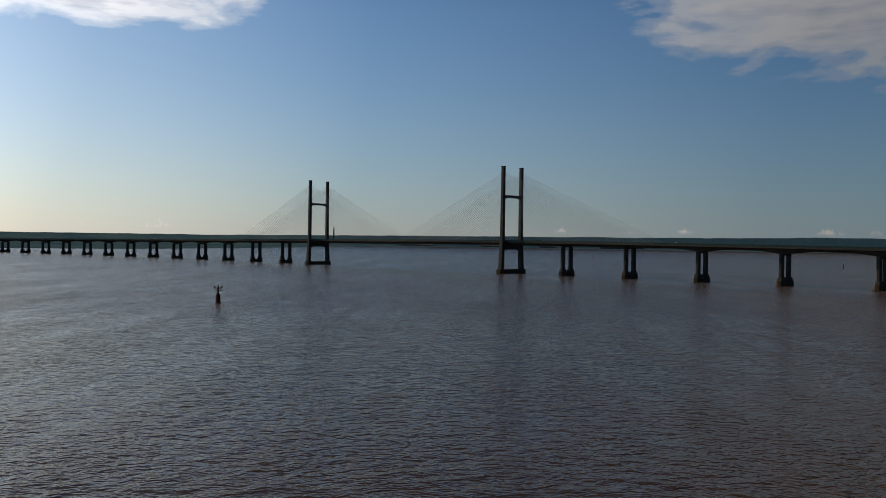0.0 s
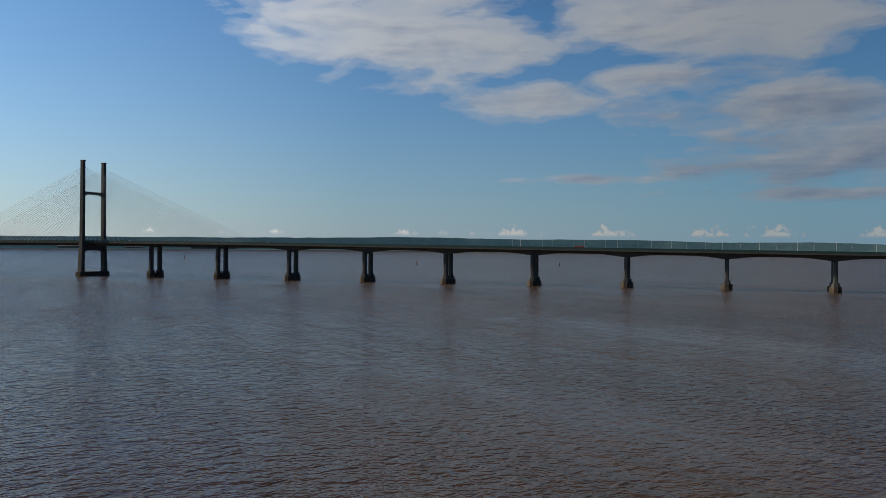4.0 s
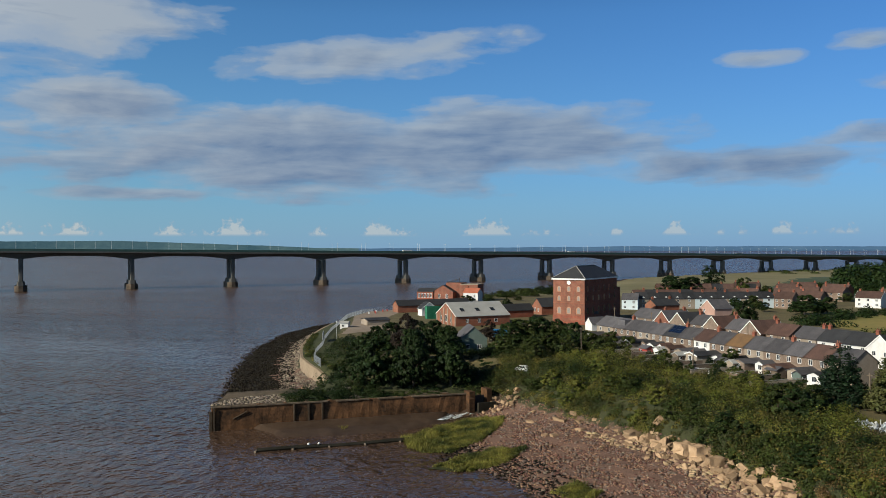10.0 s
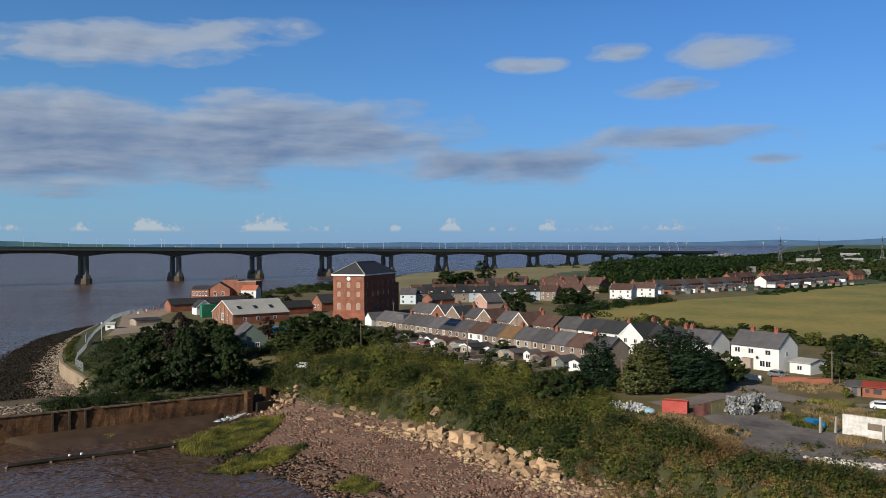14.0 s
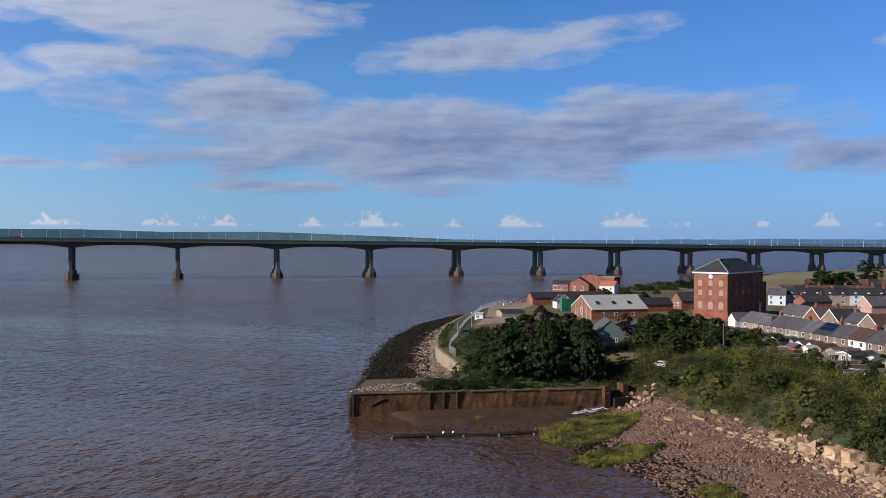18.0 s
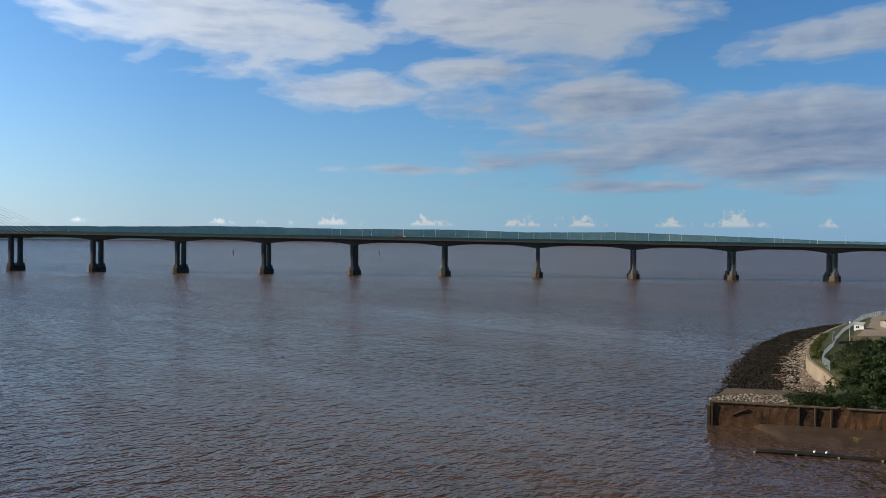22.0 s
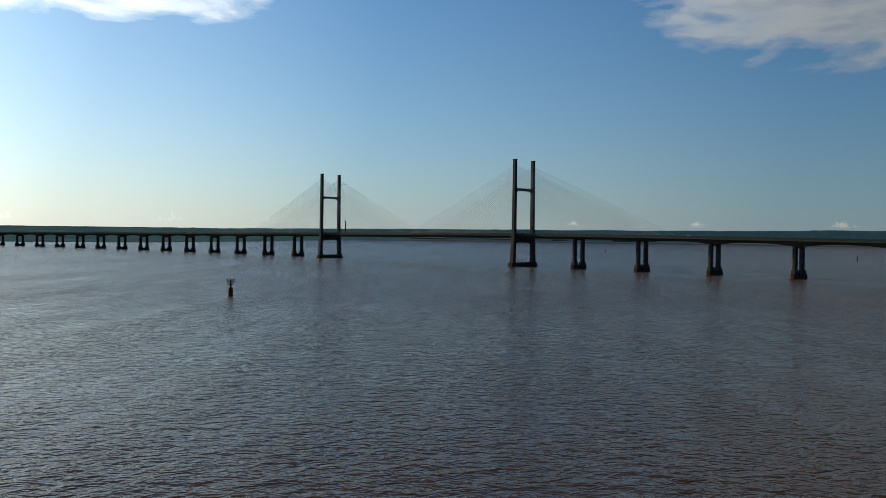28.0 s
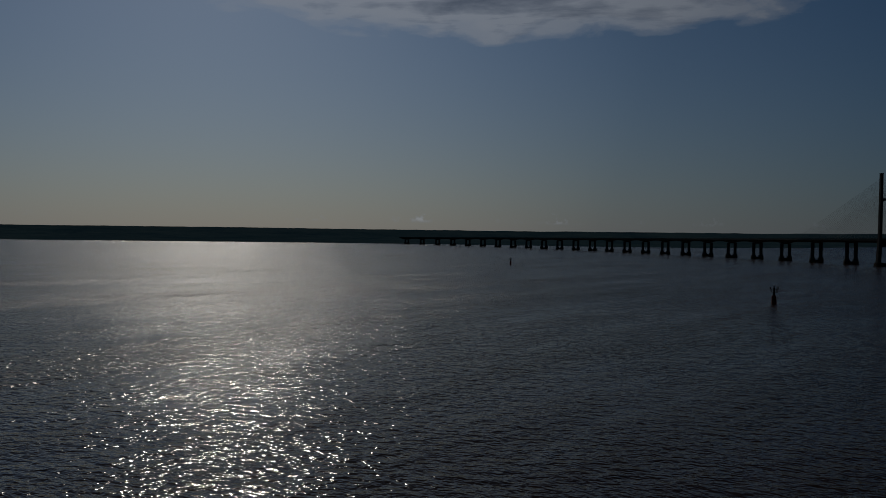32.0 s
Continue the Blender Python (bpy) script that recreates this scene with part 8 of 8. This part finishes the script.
for k in range(64):
    s0, off = rnd.uniform(-2, 98), rnd.uniform(5, 22)
    x, y = 272 + gdx * s0 - ndx * off, 36.5 + gdy * s0 - ndy * off
    if off < 12 and k % 2:
        continue
    tree(rnd.choice(("broad", "broad", "dark", "light", "conifer")), x, y, rnd.uniform(1.6, 3.4), rnd.uniform(1.2, 1.7))
for k in range(34):
    s0, off = rnd.uniform(0, 120), rnd.uniform(9, 24)
    x, y = C0[0] + gdx * s0 + ndx * off, C0[1] + gdy * s0 + ndy * off
    tree(rnd.choice(("broad", "dark", "dark", "conifer")), x, y, rnd.uniform(2.5, 5.5), rnd.uniform(1.2, 1.7))
for k in range(30):
    f = rnd.random()
    x, y = 320 - 85 * f + rnd.uniform(-4, 4), -54 - 52 * f + rnd.uniform(-4, 4)
    tree(rnd.choice(("broad", "dark", "light")), x, y, rnd.uniform(2.0, 4.0), rnd.uniform(1.3, 2.0))
for k in range(26):
    x, y = rnd.uniform(400, 620), rnd.uniform(-70, 30)
    tree(rnd.choice(("dark", "broad", "dark")), x, y, rnd.uniform(4, 8), rnd.uniform(1.1, 1.6))
for k in range(22):
    x, y = rnd.uniform(184, 232), rnd.uniform(-128, -84)
    tree(rnd.choice(("dark", "broad", "broad")), x, y, rnd.uniform(2.5, 5.0), rnd.uniform(1.3, 1.8))
for k in range(26):
    x, y = rnd.uniform(420, 640), rnd.uniform(95, 140)
    if signed(BROW, np.array([(x, y)]))[0] > 2:
        tree(rnd.choice(("dark", "broad")), x, y, rnd.uniform(2.5, 5.0), rnd.uniform(1.6, 2.4))


def line_of(pts, n, spread, seed):
    rng = np.random.RandomState(seed)
    pts = np.array(pts, float)
    seg = np.hypot(*np.diff(pts, axis=0).T)
    t = rng.uniform(0, seg.sum(), n)
    c = np.concatenate([[0], np.cumsum(seg)])
    return np.column_stack([np.interp(t, c, pts[:, 0]), np.interp(t, c, pts[:, 1])]) + rng.normal(0, spread, (n, 2)), rng


for pts, n, spread, rr, hh, leaf, mat, lab, seed in (
    ([(432, -86), (400, -60), (356, -31), (330, -42)], 90, 3.5, (2, 4), (2, 4.5), 0.42, LEAF_DARK, "dark hedge and bushes along the pasture", 51),
    ([(319, -50), (288, -68), (246, -94), (232, -108)], 90, 2.0, (1.4, 3), (1.2, 3.0), 0.34, LEAF, "hedge behind the white house", 52),
    ([(486, -150), (560, -213), (626, -276), (650, -300)], 120, 3.0, (1.8, 3.5), (1.2, 2.6), 0.5, LEAF_DARK, "low hedge along the far side of the pasture", 53),
    ([(640, -58), (628, -118)], 120, 4.0, (3, 5), (6, 8.5), 0.7, LEAF_DARK, "dark belt of trees behind the village", 54),
    ([(650, -300), (660, -380), (690, -500)], 160, 4.0, (2, 5), (2, 5), 0.6, LEAF_DARK, "tall hedge at the end of the pasture", 55),
    ([(188, -76), (200, -90), (216, -100), (226, -120)], 60, 2.5, (1.2, 2.4), (1.2, 3.0), 0.3, LEAF, "bushes along the paddock", 56),
    ([(178, -62), (176, -70), (170, -78)], 30, 1.0, (0.8, 1.6), (0.5, 1.2), 0.2, DRYGRASS, "dry tangled weeds by the garden wall", 57),
):
    places, rng = line_of(pts, n, spread, seed)
    thicket("hedge", places, rng.uniform(*rr, n), rng.uniform(*hh, n), 90, leaf, mat, lab, "hedge", seed)

for n, off, rr, hh, leaf, mat, lab, seed in ((150, 3.2, (0.5, 1.2), (0.4, 1.1), 0.13, LEAF, "rough green growth on the bank behind the sea wall", 58), (110, 2.6, (0.5, 1.1), (0.3, 0.7), 0.12, BRAMBLE, "brambles and long grass on the bank behind the sea wall", 59)):
    places, rng = line_of([(x + 0.55 * off, y - 0.83 * off) for x, y in SEA_WALL[1:8]], n, 1.1, seed)
    thicket("bank_growth", places, rng.uniform(*rr, n), rng.uniform(*hh, n), 110, leaf, mat, lab, "undergrowth", seed, sink=-0.1, floor=7.3)

# weeds and dry grass in and around the yard
for poly, n, tall, mat, lab, seed in (
    ([(150, -20), (146, -28), (142, -34), (132, -34), (124, -30), (120, -26), (128, -20), (138, -16)], 5200, 0.7, DRYGRASS, "tall dry buff grass at the edge of the yard", 71),
    ([(138, -36), (132, -40), (124, -36), (120, -32), (130, -33)], 1800, 0.6, DRYGRASS, "patch of dry grass in the asphalt", 72),
    ([(146, -50), (140, -54), (133, -53), (138, -48)], 1500, 0.6, MARSH, "green weeds beside the blue skip", 73),
    ([(130, -52), (124, -50), (120, -54), (127, -57)], 1500, 0.6, DRYGRASS, "dry weeds before the white wall", 74),
    ([(123, -60), (116, -66), (108, -74), (103, -66), (112, -60)], 2600, 0.8, DRYGRASS, "tall dry grass below the yard wall", 75),
    ([(160, -62), (152, -72), (146, -78), (138, -68), (148, -56), (156, -54)], 3200, 0.5, MARSH, "rough green verge between lane and yard", 76),
    ([(158, -58), (148, -66), (134, -58), (146, -52)], 2200, 0.5, DRYGRASS, "dry verge grass behind the yard wall", 77),
    ([(176, -56), (166, -64), (170, -74), (180, -64)], 1800, 0.5, DRYGRASS, "dry grass by the brick store", 78),
    ([(108, -40), (101, -50), (96, -60), (102, -64), (110, -52), (114, -42)], 2600, 0.6, DRYGRASS, "dry grass strip along the seaward edge of the yard", 79),
    ([(165, -20), (156, -26), (150, -22), (158, -14)], 1600, 0.4, MARSH, "rough grass under the conifers", 80),
    ([(228, 106), (216, 96), (222, 88), (236, 100), (246, 112)], 2600, 0.45, MARSH, "grassy bank above the sea wall", 81),
):
    xs, ys = [p[0] for p in poly], [p[1] for p in poly]
    places, rng = scatter(n, in_poly(poly), (min(xs), max(xs), min(ys), max(ys)), seed)
    blades("long_grass", places, tall, 0.2, mat, lab, seed)

# a fringe of pale grass where the shingle meets the bank
places, rng = line_of([(188.5, 37.5), (180, 27), (170, 17.5), (161, 9)], 2600, 0.9, 82)
blades("bank_foot_grass", places, 0.55, 0.2, MARSH, "pale green grass fringe at the foot of the bank", 82)

# self-sown weeds and thorn about the yard and lane
WEEDS = [(130.8, -34.5), (133.5, -37.3), (143.2, -49.5), (144.0, -52.4), (123.7, -46.5), (118.9, -51.5), (118.8, -52.6), (118.0, -55.5), (117.9, -57.7), (168.8, -50.9), (157.1, -58.2), (151.3, -60.8), (151.9, -69.1), (169.3, -42.6), (182.1, -47.0), (133.8, -31.4), (139.7, -28.5), (144.5, -26.6), (180.6, -71.3), (174.5, -71.9)]
rng = np.random.RandomState(64)
for mat, share_of, spread, lab in ((LEAF, 5, 1.1, "self-sown green weeds and thorn on the waste ground"), (BRAMBLE, 4, 1.4, "straggling brambles on the waste ground"), (DRYGRASS, 4, 1.8, "dead stalks among the weeds of the yard")):
    where = np.repeat(np.array(WEEDS, float), share_of, 0)
    where = where + rng.normal(0, spread, where.shape)
    thicket("waste_ground_weeds", where, rng.uniform(0.35, 0.95, len(where)), rng.uniform(0.3, 1.2, len(where)), 60, 0.12, mat, lab, "weeds", 640, sink=0.1)

# ---- woods and distance inland ----
for poly, n, rr, hh, per, leaf, mat, lab, seed in (
    ([(830, -112), (800, -165), (850, -238), (1030, -308), (1300, -430), (1500, -340), (1200, -185), (950, -112)], 620, (6, 11), (13, 19), 110, 1.5, LEAF_DARK, "dense dark green plantation wood behind the village", 91),
    ([(1030, -310), (900, -330), (860, -430), (1000, -560), (1300, -600), (1300, -430)], 300, (6, 12), (7, 13), 90, 1.6, LEAF, "mixed green woodland beyond the far terraces", 92),
    ([(700, -330), (690, -420), (800, -600), (1000, -640), (880, -440), (800, -340)], 190, (5, 10), (5, 10), 90, 1.4, LEAF_DARK, "scattered trees and thickets inland", 93),
    ([(1300, -450), (1000, -700), (1500, -1400), (2600, -1900), (3600, -1400), (1900, -650)], 1500, (9, 26), (7, 13), 45, 3.4, LEAF_DARK, "far woods and hedgerows across the plain", 94),
    ([(1500, -340), (1300, -430), (1900, -660), (3600, -1400), (4300, -1750), (3000, -1080), (2100, -640)], 800, (10, 26), (6, 11), 45, 3.4, LEAF_DARK, "far woods along the levels behind the marsh", 98),
    ([(700, -560), (900, -900), (1600, -1700), (1400, -900), (1000, -620)], 260, (7, 14), (6, 12), 70, 2.4, LEAF, "hedgerow trees across the inland fields", 95),
    ([(1240, -30), (1500, -170), (1900, -440), (1700, -420), (1400, -240), (1200, -110)], 60, (6, 12), (2, 4), 60, 1.6, LEAF, "low scrub along the salt marsh", 96),
    ([(470, 150), (640, 128), (700, 90), (560, 100), (470, 120)], 130, (2.5, 6), (2.0, 4.5), 80, 0.6, LEAF, "scrub-covered headland beyond the wharf", 97),
):
    xs, ys = [p[0] for p in poly], [p[1] for p in poly]
    places, rng = scatter(n, in_poly(poly), (min(xs), max(xs), min(ys), max(ys)), seed)
    thicket("woodland", places, rng.uniform(*rr, n), rng.uniform(*hh, n), per, leaf, mat, lab, "wood", seed, sink=1.0)

TOWN_WHITE = material("distant_pale_walls", (0.1, 0.1, 0.1), (0.24, 0.23, 0.22), 0.02, 0.8, coords="World", island=0.25)
rng = np.random.RandomState(17)
town = bmesh.new()
for k in range(240):
    a, D = radians(rng.uniform(-121, -101)), rng.uniform(950, 3200)
    x, y = -D * math.sin(a), D * math.cos(a)
    L, w, h = rng.uniform(8, 22), rng.uniform(7, 10), rng.uniform(5, 8)
    z = ground_z(x, y)
    box(town, x - L / 2, x + L / 2, y - w / 2, y + w / 2, z - 1, z + h, 0.8)
tagged(part("distant_town", town, TOWN_WHITE), "distant scatter of pale town houses on the plain", "town", kind="stuff")


def shed_far(x, y, L, w, h, rz, label, mat):
    z = ground_z(x, y) if x > 0 and y < 150 else rise(math.hypot(x, y), math.degrees(math.atan2(-x, y))) + 3
    b = empty("warehouse", pose(x, y, z, 0, 0, rz), label, "warehouse", "distant warehouses")
    part("wall", gable_walls(L, w, h, h + w * 0.12), mat, b)
    part("roof", gable_roof(L, w, h, h + w * 0.12, 0.5, 0.4), METAL_ROOF, b)


for k, (az, D, L) in enumerate(((-109.5, 1350, 34), (-112.2, 1400, 26), (-114.5, 1480, 40), (-115.6, 1420, 24), (-117.5, 1700, 36), (-112, 2100, 40), (7.2, 4690, 90), (6.6, 4690, 60), (3.0, 4710, 120), (1.5, 4710, 70), (-2.6, 4720, 140), (-6.5, 4720, 90), (-10.5, 4720, 160), (-12, 4720, 110))):
    a = radians(az)
    shed_far(-D * math.sin(a), D * math.cos(a), L, 26, 9, az, "distant pale metal warehouse", TOWN_WHITE)
stack_x, stack_y = -4700 * math.sin(radians(7.35)), 4700 * math.cos(radians(7.35))
ch = tagged(part("factory_chimney", rod(bmesh.new(), (0, 0, 0), (0, 0, 92), 4.5, 10, 3.2), STEEL_DARK), "tall dark factory chimney on the far shore", "chimney")
ch.matrix_basis = Matrix.Translation((stack_x, stack_y, 29))


def turbine(az, D, h, label="distant white wind turbine"):
    x, y = -D * math.sin(radians(az)), D * math.cos(radians(az))
    t = empty("wind_turbine", pose(x, y, ground_z(x, y), 0, 0, az), label, "turbine", "distant turbines")
    # the white tower takes a greyer colour, painting the haze before it
    part("tower", rod(bmesh.new(), (0, 0, 0), (0, 0, h), h * 0.02, 8, h * 0.012), TOWN_WHITE, t)
    part("nacelle", box(bmesh.new(), -h * 0.02, h * 0.02, -h * 0.05, h * 0.03, h - h * 0.015, h + h * 0.025), TRIM, t)
    for k in range(3):
        b = math.radians(30 + 120 * k + az)
        part("blade", rod(bmesh.new(), (0, -h * 0.055, h), (h * 0.5 * math.cos(b), -h * 0.055, h + h * 0.5 * math.sin(b)), h * 0.014, 4, h * 0.004), TRIM, t)


for az, D in ((-101.7, 4300), (-102.3, 4350), (-102.9, 4250), (-107.6, 4300), (-108.9, 4400)):
    turbine(az, D, 30)


# wire fences round the yard: thin posts with strained wires
def wire_fence(pts, label, step=3.0, h=1.7):
    f = empty("wire_fence", Matrix.Identity(4), label, "fence", "yard fences")
    me = mesh_of(rod(bmesh.new(), (0, 0, -0.2), (0, 0, h), 0.05, 5), "post", TIMBER)
    for (x0, y0), (x1, y1) in zip(pts, pts[1:]):
        d = math.hypot(x1 - x0, y1 - y0)
        n = max(1, round(d / step))
        z0, z1 = ground_z(x0, y0), ground_z(x1, y1)
        for hh in (0.4, 0.8, 1.2, 1.6):
            part("wire", rod(bmesh.new(), (x0, y0, z0 + hh), (x1, y1, z1 + hh), 0.007, 3), STEEL_DARK, f)
        for i in range(n):
            o = new("post", me)
            o.parent = f
            o.matrix_basis = pose(x0 + (x1 - x0) * i / n, y0 + (y1 - y0) * i / n, z0 + (z1 - z0) * i / n, random.uniform(-4, 4), random.uniform(-4, 4), 0)


wire_fence([(152, -50), (146, -58), (139, -66), (133, -74), (126, -84)], "thin concrete-post wire fence along the lane")
wire_fence([(151, -49), (147.5, -41)], "thin wire fence beside the scrap heap")
wire_fence([(176, -71), (168, -82), (160, -95)], "old wire fence by the paddock")
wire_fence([(243, 118.5), (236, 108), (226, 100)], "old wire fence on the grassy bank", 2.5, 1.2)
for k, (x, y, c) in enumerate(((353, 146, RED_PAINT), (357, 148, BUOY_RED), (361, 149, TRIM), (364, 147, RED_PAINT), (349, 147.5, TRIM), (367, 146, RED_PAINT))):
    o = part("drum", rod(bmesh.new(), (0, 0, 0), (0, 0, 0.95), 0.32, 12), c)
    o.matrix_basis = pose(x, y, 10.05, 0, 0, 0)
    tagged(o, "steel drum stored on the wharf", "drum", "drums on the wharf")
cover = part("blue_tarpaulin", box(bmesh.new(), 0, 5, 0, 3, 0, 2.2, 0.4), BLUE_PAINT)
cover.matrix_basis = pose(272, 70, 10, 0, 0, -50)
tagged(cover, "blue tarpaulin-covered load behind the boarded house", "tarpaulin")
